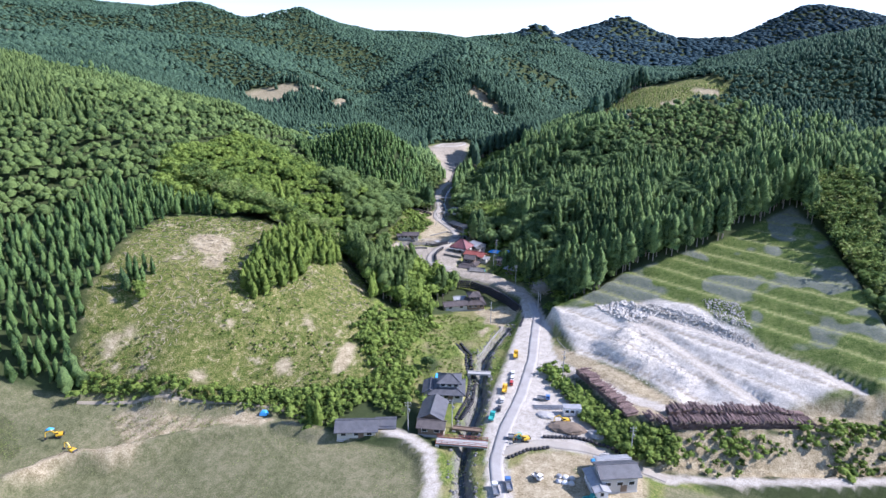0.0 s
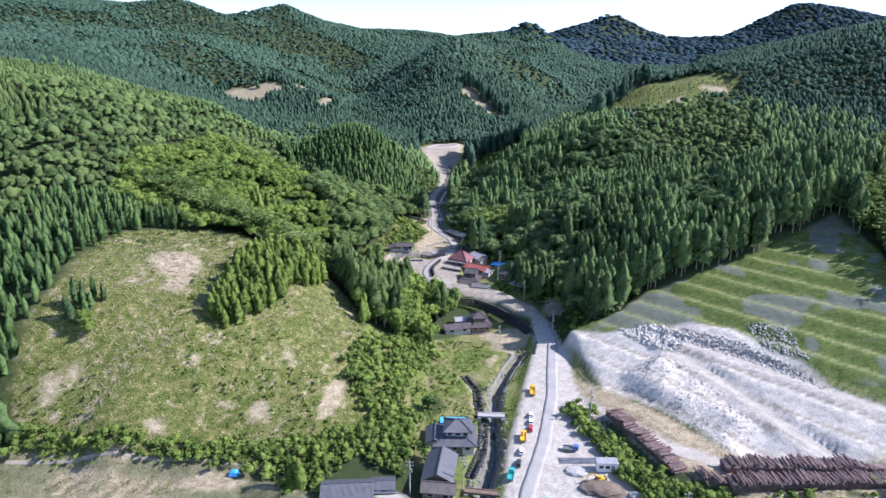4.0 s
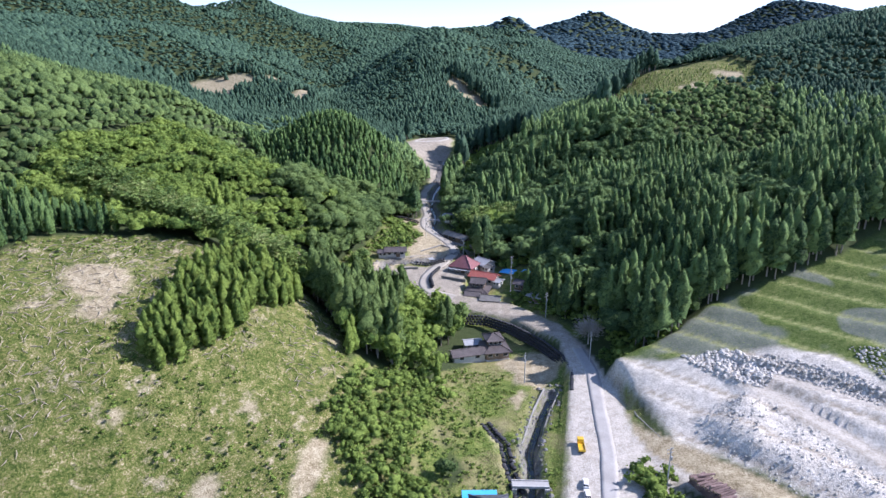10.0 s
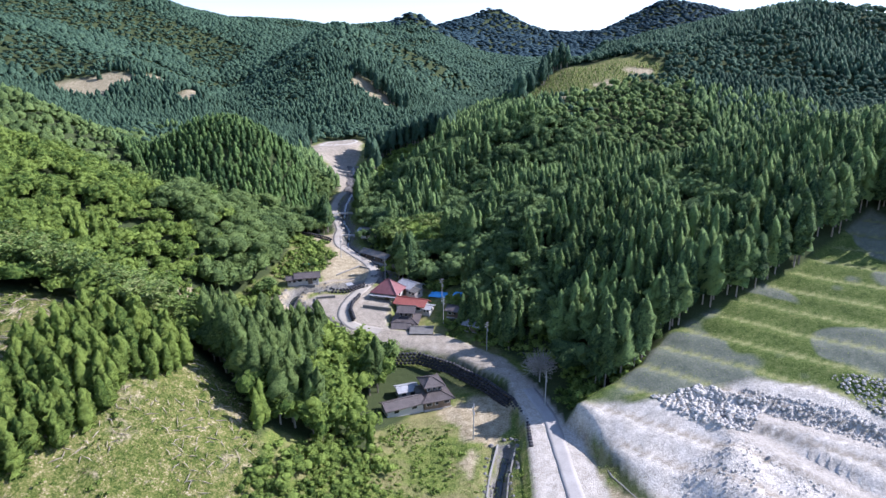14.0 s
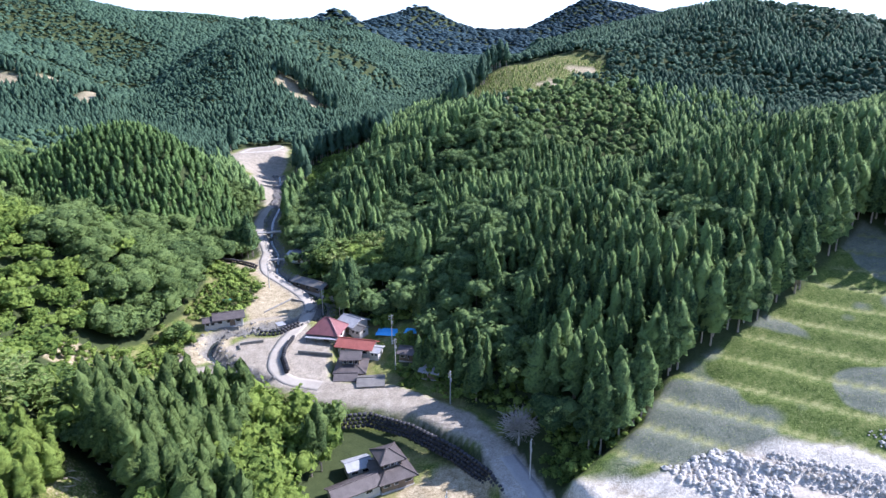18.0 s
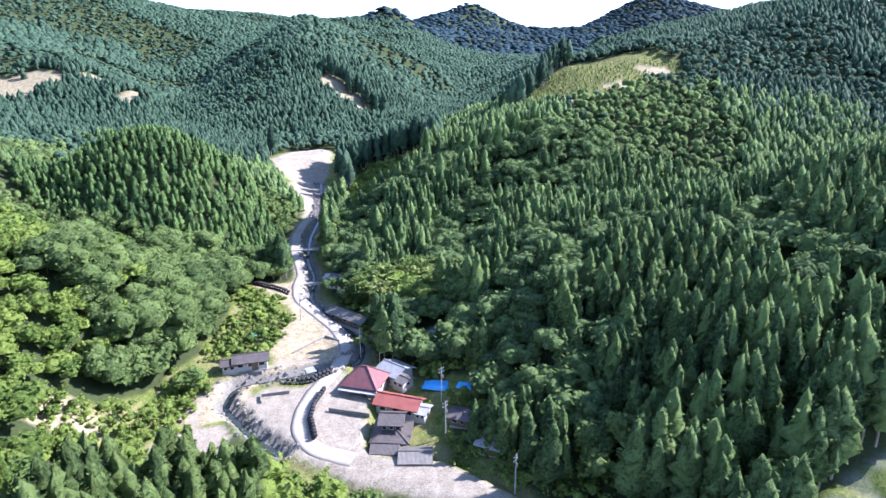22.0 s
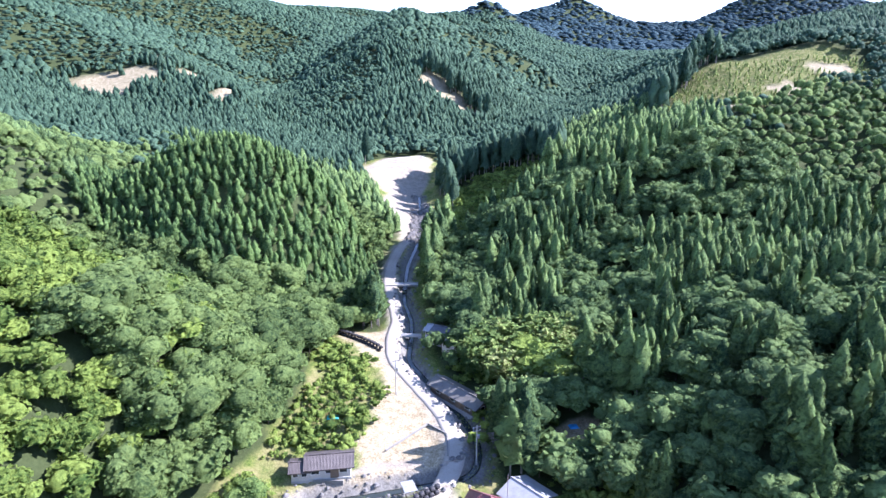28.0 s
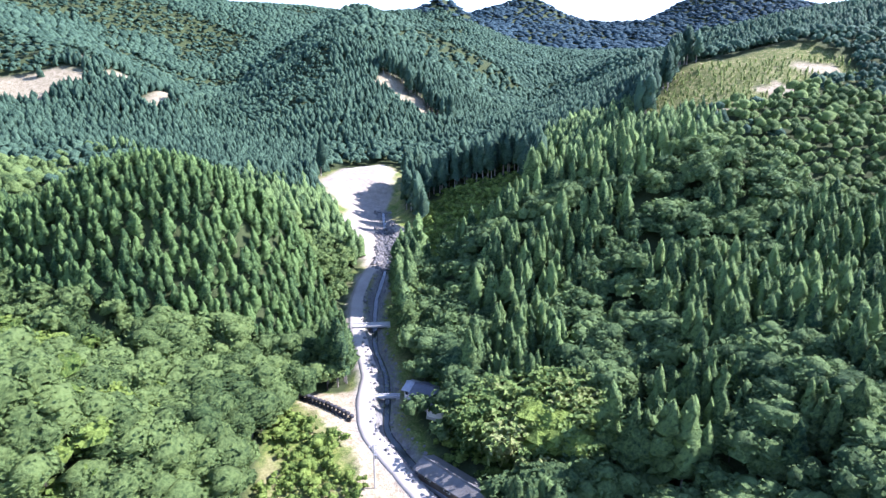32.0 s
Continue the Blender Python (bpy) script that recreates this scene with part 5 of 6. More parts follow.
def add_roof(parent, w, d, over, rise, hip, z, mat, x=0.0, y=0.0, turn=0.0, name="roof", edge=None):
    bm, c = roof_mesh(w, d, over, rise, hip, z)
    ob = part(name, bm, mat, parent, at=pose(x, y, 0, 0, 0, turn))
    cap = bm_box(2 * c + 0.3, 0.36, 0.24, (0, 0, z + rise - 0.08), bevel=0.06)
    if hip:
        a, b = w / 2 + over, d / 2 + over
        for sx in (-1, 1):
            for sy in (-1, 1):
                p, q = Vector((sx * c, 0, z + rise)), Vector((sx * a, sy * b, z))
                one = bm_box((q - p).length, 0.28, 0.16)
                bmesh.ops.transform(one, matrix=Matrix.Translation((p + q) / 2) @ (q - p).to_track_quat("X", "Z").to_matrix().to_4x4(), verts=one.verts)
                me = bpy.data.meshes.new("tmp")
                one.to_mesh(me)
                one.free()
                cap.from_mesh(me)
                bpy.data.meshes.remove(me)
    part("ridge_cap", cap, edge or mat, ob)
    return ob


def add_storey(parent, w, d, h, z, mat, x=0.0, y=0.0, turn=0.0, hip=True, rise=0.0, openings=3):
    """Walls of one storey with framed windows and a door; a gable closes up under its roof."""
    base = pose(x, y, 0, 0, 0, turn)
    bm = bm_box(w, d, h, (0, 0, z))
    if rise and not hip:
        for sx in (-1, 1):
            g = bm_poly([(sx * w / 2, -d / 2, z + h), (sx * w / 2, d / 2, z + h), (sx * w / 2, 0, z + h + rise * 0.86), (sx * (w / 2 - 0.2), -d / 2, z + h), (sx * (w / 2 - 0.2), d / 2, z + h), (sx * (w / 2 - 0.2), 0, z + h + rise * 0.86)],
                        [(0, 1, 2), (3, 5, 4), (0, 2, 5, 3), (1, 4, 5, 2), (0, 3, 4, 1)])
            me = bpy.data.meshes.new("tmp")
            g.to_mesh(me)
            g.free()
            bm.from_mesh(me)
            bpy.data.meshes.remove(me)
    wall = part("wall", bm, mat, parent, at=base)
    for sy in (-1, 1):
        for k in range(openings):
            px = (k + 0.5) / openings * w - w / 2
            win = part("window", bm_box(min(1.7, w / openings * 0.7), 0.12, 1.15, (px, sy * (d / 2 + 0.03), z + h * 0.42)), WHITE if mat is not WHITE else STEEL, wall)
            part("pane", bm_box(min(1.5, w / openings * 0.7 - 0.2), 0.05, 0.95, (px, sy * (d / 2 + 0.09), z + h * 0.42 + 0.1)), GLASS, win)
    for sx in (-1, 1):
        win = part("window", bm_box(0.12, min(1.6, d * 0.3), 1.1, (sx * (w / 2 + 0.03), 0, z + h * 0.42)), WHITE if mat is not WHITE else STEEL, wall)
        part("pane", bm_box(0.05, min(1.4, d * 0.3 - 0.2), 0.9, (sx * (w / 2 + 0.09), 0, z + h * 0.42 + 0.1)), GLASS, win)
    return wall


def house(x, y, turn, w, d, label, lower=TILE_GREY, upper=None, hip=0.9, wall=PLASTER, h=2.8, rise=2.0, up=(0.62, 0.62), z=None, shift=(0, 0), name="house"):
    """A dwelling: plinth, ground storey with a broad roof, and a smaller storey with its own roof where it has one."""
    c, s = math.cos(radians(turn)), math.sin(radians(turn))
    corners = [(x + c * a * w / 2 - s * b * d / 2, y + s * a * w / 2 + c * b * d / 2) for a in (-1, 1) for b in (-1, 1)]
    z = min(float(ground(*q)) for q in corners) + 0.25 if z is None else z
    top = thing(name, pose(x, y, z, 0, 0, turn), label, "house", "houses in the valley")
    part("plinth", bm_box(w + 0.3, d + 0.3, 1.2, (0, 0, -0.95)), CONCRETE, top)
    add_storey(top, w, d, h, 0.25, wall, hip=bool(hip) or bool(upper), rise=rise)
    part("door", bm_box(1.7, 0.14, 2.0, (w * 0.12, -d / 2 - 0.05, 0.25), bevel=0.02), TIMBER, top, "brown timber sliding door")
    if upper:
        add_roof(top, w, d, 0.9, rise, 1.0, 0.25 + h, lower, name="lower_roof")
        uw, ud = w * up[0], d * up[1]
        add_storey(top, uw, ud, h * 0.9, 0.25 + h + 0.3, wall, *shift, hip=hip, rise=rise)
        add_roof(top, uw, ud, 0.8, rise * 0.9, hip, 0.25 + h + 0.3 + h * 0.9, upper, *shift)
    else:
        add_roof(top, w, d, 0.85, rise, hip, 0.25 + h, lower)
    return top


def wing(top, x, y, turn, w, d, h, rise, mat, wall=PLASTER, hip=0):
    """A lower wing built onto a house."""
    part("plinth", bm_box(w + 0.2, d + 0.2, 1.2, (x, y, -0.95), turn), CONCRETE, top)
    add_storey(top, w, d, h, 0.25, wall, x, y, turn, hip, rise, 2)
    add_roof(top, w, d, 0.6, rise, hip, 0.25 + h, mat, x, y, turn, name="wing_roof")


a = house(2.2, 46, 14, 10.5, 9.5, "two-storey dark grey tiled house with hipped roofs beside a ditch", TILE_GREY, TILE_GREY, hip=0.9, shift=(0.8, 0.6))
wing(a, -5.6, 0.5, 90, 7.5, 4.2, 2.5, 1.3, TILE_GREY)
part("tarpaulin", bm_box(7.5, 3.2, 0.1, (-0.6, 8.4, 2.6), 0, 0.03), TARP, a, "bright blue tarpaulin sheet over an annexe")
part("annexe", bm_box(6.8, 2.8, 2.7, (-0.6, 8.4, -0.1)), TIMBER, a)
b = house(2.0, 31, 98, 10.5, 6.6, "grey tiled gable-roofed house with brown timber walls", TILE_GREY, hip=0, wall=TIMBER, h=3.4, rise=2.2)
wing(b, -6.6, -0.6, 90, 7.6, 4.4, 2.4, 1.4, TILE_BROWN, TIMBER)
c = house(-18.4, 18.6, 19, 11.5, 6.4, "long low grey-roofed house with white walls by the field", TILE_GREY, hip=0, h=2.7, rise=1.9)
wing(c, 8.6, 1.8, 0, 5.4, 5.6, 2.3, 1.3, TILE_GREY)
d = house(57.5, 14.5, 22, 9.5, 6.0, "grey tiled house with pale sheet-roofed annexes", TILE_GREY, hip=0, h=4.6, rise=1.7)
wing(d, 1.5, 5.6, 0, 8.5, 4.6, 3.0, 0.8, SHEET_GREY, WHITE)
wing(d, -5.6, -1.2, 90, 9.0, 3.2, 2.6, 0.5, SHEET_GREY, WHITE)
e = house(-8.6, 129.6, 24, 7.6, 9.0, "two-storey brown tiled house below the black bag wall", TILE_BROWN, TILE_BROWN, hip=0.8, h=2.6, rise=1.6, shift=(0, 1.4), wall=TIMBER)
wing(e, -6.2, 5.2, 0, 5.2, 4.0, 2.4, 0.9, SHEET_GREY)
wing(e, -9.6, -2.4, 6, 10.5, 4.6, 2.4, 1.3, TILE_BROWN)
shed = house(-34, 145.5, 80, 5.0, 3.4, "small dark shed beside the bag wall", SHEET_RUST, hip=0, h=2.3, rise=1.0, wall=TIMBER, name="shed")
f = house(-21.4, 171.5, -2, 7.8, 8.2, "dark brown tiled two-storey house on the gravel yard", TILE_BROWN, TILE_BROWN, hip=0, h=2.7, rise=1.7, shift=(0, 1.4), wall=TIMBER)
wing(f, -0.6, -6.4, 0, 5.6, 4.2, 2.6, 1.2, TILE_BROWN, TIMBER)
wing(f, 6.6, -8.6, 4, 6.6, 5.6, 2.5, 1.1, SHEET_RUST, WHITE)
g = house(-30.6, 190, -14, 9.0, 8.0, "house with a steep maroon sheet-metal hipped roof and pale lean-to", SHEET_MAROON, hip=0.95, h=3.2, rise=4.0, wall=PLASTER)
lean = part("porch_roof", bm_box(10.5, 2.2, 0.12, (0, -5.0, 2.7), 0, 0.02), SHEET_GREY, g, "pale rusty sheet porch roof")
part("mast", bm_tube(0.06, 9.5, (2.5, 4.6, 0), sides=6), STEEL, g, "thin aerial mast")
for px in (-4.8, -1.6, 1.6, 4.8):
    part("post", bm_box(0.14, 0.14, 2.75, (px, -5.9, 0)), TIMBER, g)
hh = house(-20.6, 182, -17, 10.6, 5.4, "long low house with a bright red sheet-metal roof", SHEET_RED, hip=0, h=2.9, rise=1.7)
wing(hh, 6.6, -0.6, 0, 2.4, 4.4, 2.2, 0.7, SHEET_GREY)
k = house(-23.4, 197, -38, 6.6, 7.0, "weathered grey sheet-roofed house behind the red roofs", SHEET_GREY, hip=0, h=2.7, rise=1.6)
wing(k, 5.2, -2.2, 0, 3.6, 4.0, 2.3, 0.8, SHEET_RUST)
m_ = house(-63.6, 197, 18, 8.4, 4.8, "low farm shed with grey roof and white walls by the track", TILE_BROWN, hip=0, h=2.6, rise=1.4, name="farm_shed")
wing(m_, -5.8, -0.6, 0, 3.4, 4.0, 2.2, 0.9, TILE_BROWN)
n_ = house(-50, 256.5, -22, 6.0, 6.4, "grey tiled cottage with gabled wings beside the bamboo", TILE_GREY, hip=0, h=2.7, rise=1.6, wall=WHITE)
wing(n_, 4.4, -2.6, 90, 6.0, 4.0, 2.5, 1.3, SHEET_GREY, WHITE)
wing(n_, -4.6, 1.2, 0, 3.4, 4.6, 2.4, 1.0, SHEET_GREY, WHITE)
o_ = house(-41.6, 228.6, -38, 16.0, 4.6, "long weathered grey barn beside the stream", SHEET_RUST, hip=0, h=2.5, rise=1.3, wall=TIMBER, name="barn")
p_ = house(-3.6, 176.4, -20, 6.6, 4.8, "small brown shed under the cedar trees", TILE_BROWN, hip=0, h=2.4, rise=1.2, wall=TIMBER, name="shed")
q_ = house(2.0, 166.5, -24, 4.8, 4.0, "small grey shed at the forest edge", SHEET_GREY, hip=0, h=2.3, rise=1.0, wall=TIMBER, name="shed")
s_ = house(-90, 251, 5, 7.6, 5.4, "old brown shed with a patched sheet roof among trees", SHEET_RUST, hip=0, h=2.4, rise=1.3, wall=TIMBER, name="shed")


# ---- walls of black bags ----
def bag_mesh():
    bm = bmesh.new()
    bmesh.ops.create_icosphere(bm, subdivisions=2, radius=1)
    for v in bm.verts:
        x, y, z = v.co
        k = (abs(x) ** 4 + abs(y) ** 4) ** 0.25 + 1e-6
        v.co = (x / k * math.hypot(x, y) * 0.56, y / k * math.hypot(x, y) * 0.56, 0.5 + 0.5 * math.copysign(abs(z) ** 0.6, z))
    me = bpy.data.meshes.new("bag")
    bm.to_mesh(me)
    bm.free()
    me.materials.append(BAG)
    return me


BAG_MESH = bag_mesh()


def bag_wall(line, tiers, label, inward=1.0, base=None):
    """Courses of large black bags along a line, each course set back."""
    p = along([(x, y, 0) for x, y in line], 1.12)
    d = np.gradient(p[:, :2], axis=0)
    d /= np.linalg.norm(d, axis=1, keepdims=True)
    side = np.stack([-d[:, 1], d[:, 0]], -1) * inward
    top = thing("bag_wall", pose(*p[len(p) // 2][:2], 0), label, "wall")
    rr = random.Random(len(p))
    ox, oy = p[len(p) // 2][:2]
    for i in range(len(p)):
        for t in range(tiers):
            q = p[i, :2] + side[i] * 0.42 * t + d[i] * 0.5 * (t % 2)
            z = (float(ground(*p[i, :2])) - 0.15 if base is None else base(p[i, 1])) + 0.86 * t
            shared("bag", BAG_MESH, top, pose(q[0] - ox, q[1] - oy, z, rr.uniform(-4, 4), rr.uniform(-4, 4), math.degrees(math.atan2(d[i, 1], d[i, 0])) + rr.uniform(-8, 8)) @ Matrix.Diagonal((1, 1, rr.uniform(0.88, 1.0), 1)))
    return top


ARC = [(-25, 146.6), (-15, 147.6), (-4.6, 142.2), (6.0, 132.6), (12.4, 124.2), (15.8, 115), (16, 104)]
bag_wall(ARC, 4, "curved retaining wall of stacked black bags below the road", 1.0, base=lambda y: float(np.interp(y, [100, 115, 130, 148], [-2.2, -2.4, -1.9, -1.2])))
bag_wall([(-41.2, 187), (-42.4, 180), (-42, 174.6), (-39.4, 167.6)], 2, "low black bag wall beside the gravel yard")
bag_wall([(-52, 190), (-45.4, 190.8), (-41, 195)], 2, "low black bag wall along the bend of the lane")
bag_wall([(-82.6, 254.4), (-74, 250.6), (-67.4, 247)], 2, "straight two-course black bag wall beside the lane")
bag_wall([(28.5, 18), (33, 22.4), (38.5, 25)], 1, "single course of black bags beside the side road")
bag_wall([(37, 29.6), (46, 31.6), (54, 31), (60, 28.6)], 1, "row of black bags at the edge of the works yard")


def beside(line, off):
    p = np.array(line, float)[:, :2]
    d = np.gradient(p, axis=0)
    d /= np.linalg.norm(d, axis=1, keepdims=True)
    return [tuple(q) for q in p + np.stack([-d[:, 1], d[:, 0]], -1) * off]


for off in (-1.0, 1.0):
    bag_wall(beside(DITCH, off), 1, "line of black bags along the ditch")


# ---- log stacks ----
def log_stack(x, y, turn, long, deep, high, label, seed):
    """Logs lying side by side in courses, the stack running along its own x."""
    rr = random.Random(seed)
    z = float(ground(x, y)) - 0.1
    top = thing("log_stack", pose(x, y, z, 0, 0, turn), label, "log pile", "log piles in the yard")
    kinds = []
    for q in range(4):
        bm = bm_tube(0.2 + 0.03 * q, deep * rr.uniform(0.93, 1.05), (0, -deep / 2, 0), "y", 8, 0.15 + 0.03 * q)
        me = bpy.data.meshes.new("log")
        bm.to_mesh(me)
        bm.free()
        me.materials.append(LOGWOOD)
        me.materials.append(LOGEND)
        for f_ in me.polygons:
            f_.material_index = 1 if len(f_.vertices) > 4 else 0
        kinds.append(me)
    n = int(long / 0.46)
    core = bm_box(long - 0.8, deep * 0.9, max(0.3, high - 0.75), (0, 0, 0), bevel=0.2)
    part("log_core", core, LOGWOOD, top)
    for i in range(n):
        u = (i + 0.5) / n
        crest = high * (0.72 + 0.28 * math.sin(math.pi * min(1, u * 6)) if u < 0.08 else 0.86 + 0.14 * math.sin(u * 23 + seed)) * min(1, 0.55 + 9 * u, 0.4 + 6 * (1 - u))
        px = u * long - long / 2
        shared("log", kinds[rr.randrange(4)], top, pose(px + rr.uniform(-0.12, 0.12), rr.uniform(-0.7, 0.7), crest + rr.uniform(-0.12, 0.3), rr.uniform(-5, 5), 0, rr.uniform(-9, 9)))
    return top


def log_faces(x, y, turn, long, deep, high, seed):
    """The many log ends in a stack's two long faces."""
    r_ = np.random.RandomState(seed)
    v0, t0 = [], []
    n = int(long / 0.45)
    for i in range(n):
        for c_ in range(int(high / 0.42)):
            rad = 0.17 + 0.06 * r_.rand()
            cx, cz = (i + 0.5 + 0.5 * (c_ % 2)) / n * long - long / 2, 0.2 + c_ * 0.42
            length = deep * (0.96 + 0.12 * r_.rand())
            o = len(v0)
            for yy in (-length / 2, length / 2):
                v0 += [(cx + rad * math.cos(q), yy, cz + rad * math.sin(q)) for q in np.arange(6) * 1.0472]
            t0 += [(o + j, o + (j + 1) % 6, o + 6 + (j + 1) % 6) for j in range(6)] + [(o + j, o + 6 + (j + 1) % 6, o + 6 + j) for j in range(6)]
            t0 += [(o, o + j, o + j + 1) for j in range(1, 5)] + [(o + 6, o + 7 + j, o + 6 + j) for j in range(1, 5)]
    m = pose(x, y, float(ground(x, y)) - 0.1, 0, 0, turn)
    ob = new("stacked_logs", tri_mesh("stacked_logs", v0, t0))
    ob.matrix_basis = m
    ob.data.materials.append(LOGWOOD)
    tagged(ob, "many stacked reddish brown logs seen end on", "logs", kind="stuff")


for x, y, turn, long, deep, high, text in ((92, 45.6, 17, 42, 4.2, 2.6, "long stack of reddish brown logs at the yard's edge"), (91, 51.6, 15, 40, 4.2, 3.0, "second long stack of reddish brown logs"), (53, 55.6, -55, 30, 4.0, 2.4, "stack of logs with pale tops along the hedge")):
    log_stack(x, y, turn, long, deep, high, text, int(x))
    log_faces(x, y, turn, long, deep, high - 0.5, int(y))
for x, y, turn in ((66.5, 42.6, 30), (70, 41.2, 35)):
    log_stack(x, y, turn, 2.6, 4.0, 1.6, "short bundle of logs at the yard's corner", int(x))


# ---- boulders ----
def rocks(name, xy, sizes, label, r, mat=BOULDER):
    shapes = []
    for s in range(6):
        q = np.random.RandomState(s + 90)
        p = np.array([[np.cos(a) * w, np.sin(a) * w, z] for z, w in ((-0.5, 0.7), (0.15, 1.0), (0.7, 0.55)) for a in np.arange(5) * 1.2566 + z])
        p = np.r_[p, [[0, 0, 0.95]]] * (0.75 + 0.5 * q.rand(16, 1))
        t = [(i * 5 + j, i * 5 + (j + 1) % 5, i * 5 + 5 + (j + 1) % 5) for i in (0, 1) for j in range(5)] + [(i * 5 + j, i * 5 + 5 + (j + 1) % 5, i * 5 + 5 + j) for i in (0, 1) for j in range(5)] + [(10 + j, 10 + (j + 1) % 5, 15) for j in range(5)]
        shapes.append((p, np.array(t)))
    h = sizes[0] + (sizes[1] - sizes[0]) * r.rand(len(xy)) ** 2
    v, t, tint = plant(shapes, np.c_[xy, ground(*xy.T) + 0.15 * h], h * 0.8, h, r)
    ob = new(name, tri_mesh(name, v, t, [("tint", tint)]))
    ob.data.materials.append(mat)
    tagged(ob, label, "rocks", kind="stuff")


r = np.random.RandomState(77)
ROCK_HEAP = [(46, 111), (59, 113), (70, 105), (64, 97), (53, 103)]
RUBBLE = [(66, 111), (83, 102), (101, 85), (106, 78), (102, 80), (92, 88), (78, 97), (66, 106)]
BLAST = [(86, 111), (99, 107), (101, 91), (91, 97)]
rocks("boulders", scatter(44, 74, 94, 116, 0.85, r, lambda q: inside(q, ROCK_HEAP)), (0.35, 0.85), "heap of pale grey boulders on the cut slope", r)
rocks("rubble", np.concatenate([scatter(50, 128, 60, 130, 0.8, r, lambda q: inside(q, RUBBLE) | inside(q, BLAST))]), (0.22, 0.6), "band of grey broken rock across the cut slope", r)
rocks("rubble", scatter(44, 90, 52, 104, 1.1, r, lambda q: inside(q, SLIDE)), (0.1, 0.38), "loose pale rubble sliding down the cut slope", r)
bank = scatter(-100, 30, 0, 420, 1.5, r, lambda q: np.abs(np.minimum(to_line(q, STREAM_LOW)[0], to_line(q, STREAM_HIGH)[0]) - 2.6) < 1.5)
rocks("river_stones", bank[r.rand(len(bank)) < 0.75], (0.25, 0.75), "grey stones along the stream banks", r, plain("river_stone", (0.1, 0.1, 0.095), (0.34, 0.33, 0.31), 1.5, 0.9))


# ---- bridges and channel walls ----
def on_ground(x, y, turn=0.0, lift=0.0):
    return pose(x, y, float(ground(x, y)) + lift, 0, 0, turn)


def bridge(a, b, wide, z, label, rail=None, deck=CONCRETE):
    """A deck between two banks, with kerbs, abutments and, where it has them, rails of posts and bars."""
    p, q = Vector((*a, z)), Vector((*b, z))
    long = (q - p).length
    top = thing("bridge", pose(*((p + q) / 2), 0, 0, math.degrees(math.atan2(q.y - p.y, q.x - p.x))), label, "bridge")
    part("deck", bm_box(long, wide, 0.4, (0, 0, -0.4), bevel=0.04), deck, top)
    for sx in (-1, 1):
        part("abutment", bm_box(1.0, wide + 0.6, 3.0, (sx * (long / 2 - 0.5), 0, -3.4)), CONCRETE, top)
    for sy in (-1, 1):
        part("kerb", bm_box(long, 0.3, 0.22, (0, sy * (wide / 2 - 0.15), 0.002), bevel=0.03), rail or deck, top)
        if rail:
            n = int(long / 1.6)
            for k in range(n + 1):
                part("post", bm_box(0.12, 0.12, 1.0, (k / n * (long - 0.4) - long / 2 + 0.2, sy * (wide / 2 - 0.15), 0.22)), rail, top)
            for h in (0.65, 1.12):
                part("rail", bm_box(long, 0.1, 0.1, (0, sy * (wide / 2 - 0.15), h)), rail, top)
    return top


bridge((6.5, 19.4), (21.5, 21.8), 3.6, -2.4, "road bridge with rusty red railings over the stream", RUSTRED)
bridge((9.4, 27.4), (18.4, 28.4), 2.0, -2.4, "narrow brown footbridge beside the road bridge", None, TIMBER)
bridge((5.6, 60.8), (13.6, 62.4), 2.4, -1.0, "pale concrete slab bridge over stream and ditch", None, CONCRETE)
bridge((-77.6, 293), (-66.6, 295.4), 3.0, 13.4, "small pale concrete bridge off the valley lane")
bridge((-64, 258), (-57.6, 259), 1.4, 10.6, "narrow concrete weir slab across the stream")


OLD_CONCRETE = plain("weathered_concrete", (0.14, 0.138, 0.125), (0.3, 0.292, 0.265), 1.0, 0.9)


def channel_wall(line, height, thick, label):
    """A low concrete wall in straight lengths along a bank."""
    top = thing("channel_wall", pose(*line[0][:2], 0), label, "wall")
    for (x0, y0, z0), (x1, y1, z1) in zip(line[:-1], line[1:]):
        p, q = Vector((x0, y0, z0)), Vector((x1, y1, z1))
        bm = bm_box((q - p).length + 0.1, thick, height, (0, 0, -height / 2), bevel=0.03)
        ob = part("wall_length", bm, OLD_CONCRETE, top)
        ob.matrix_basis = Matrix.Translation((p + q) / 2 - Vector((line[0][0], line[0][1], 0))) @ (q - p).to_track_quat("X", "Z").to_matrix().to_4x4()
    return top


channel_wall([(6.0, 78, -3.4), (7.4, 95, -3.2), (9.4, 107, -2.9)], 2.6, 0.35, "pale concrete wall lining the stream")
channel_wall([(10.2, 78, -3.4), (11.8, 95, -3.2), (13.8, 106, -2.9)], 2.6, 0.35, "pale concrete wall lining the stream's far bank")
channel_wall([(29, 118, 1.6), (31.5, 104, 1.2), (34, 92, 0.8), (39, 83, 0.8)], 1.4, 0.4, "grey concrete drain wall beside the road")
channel_wall([(31, 117, 1.8), (33.5, 105, 1.4), (36.2, 93, 1.0), (41, 85, 1.0)], 1.2, 0.3, "grey concrete drain wall below the cut slope")
channel_wall([(-57, 184, 6.0), (-50, 185.6, 6.3)], 1.0, 0.3, "low broken concrete foundation wall on the yard")
channel_wall([(-56, 181, 5.8), (-57, 184, 6.0)], 1.0, 0.3, "end of a broken concrete foundation")
channel_wall([(-38, 178.5, 5.6), (-27.5, 176.4, 5.4)], 1.1, 0.35, "low retaining wall across the gravel yard")
channel_wall([(-66, 193.6, 7), (-60, 194.6, 7)], 1.3, 0.4, "pale stone wall beside the stream")
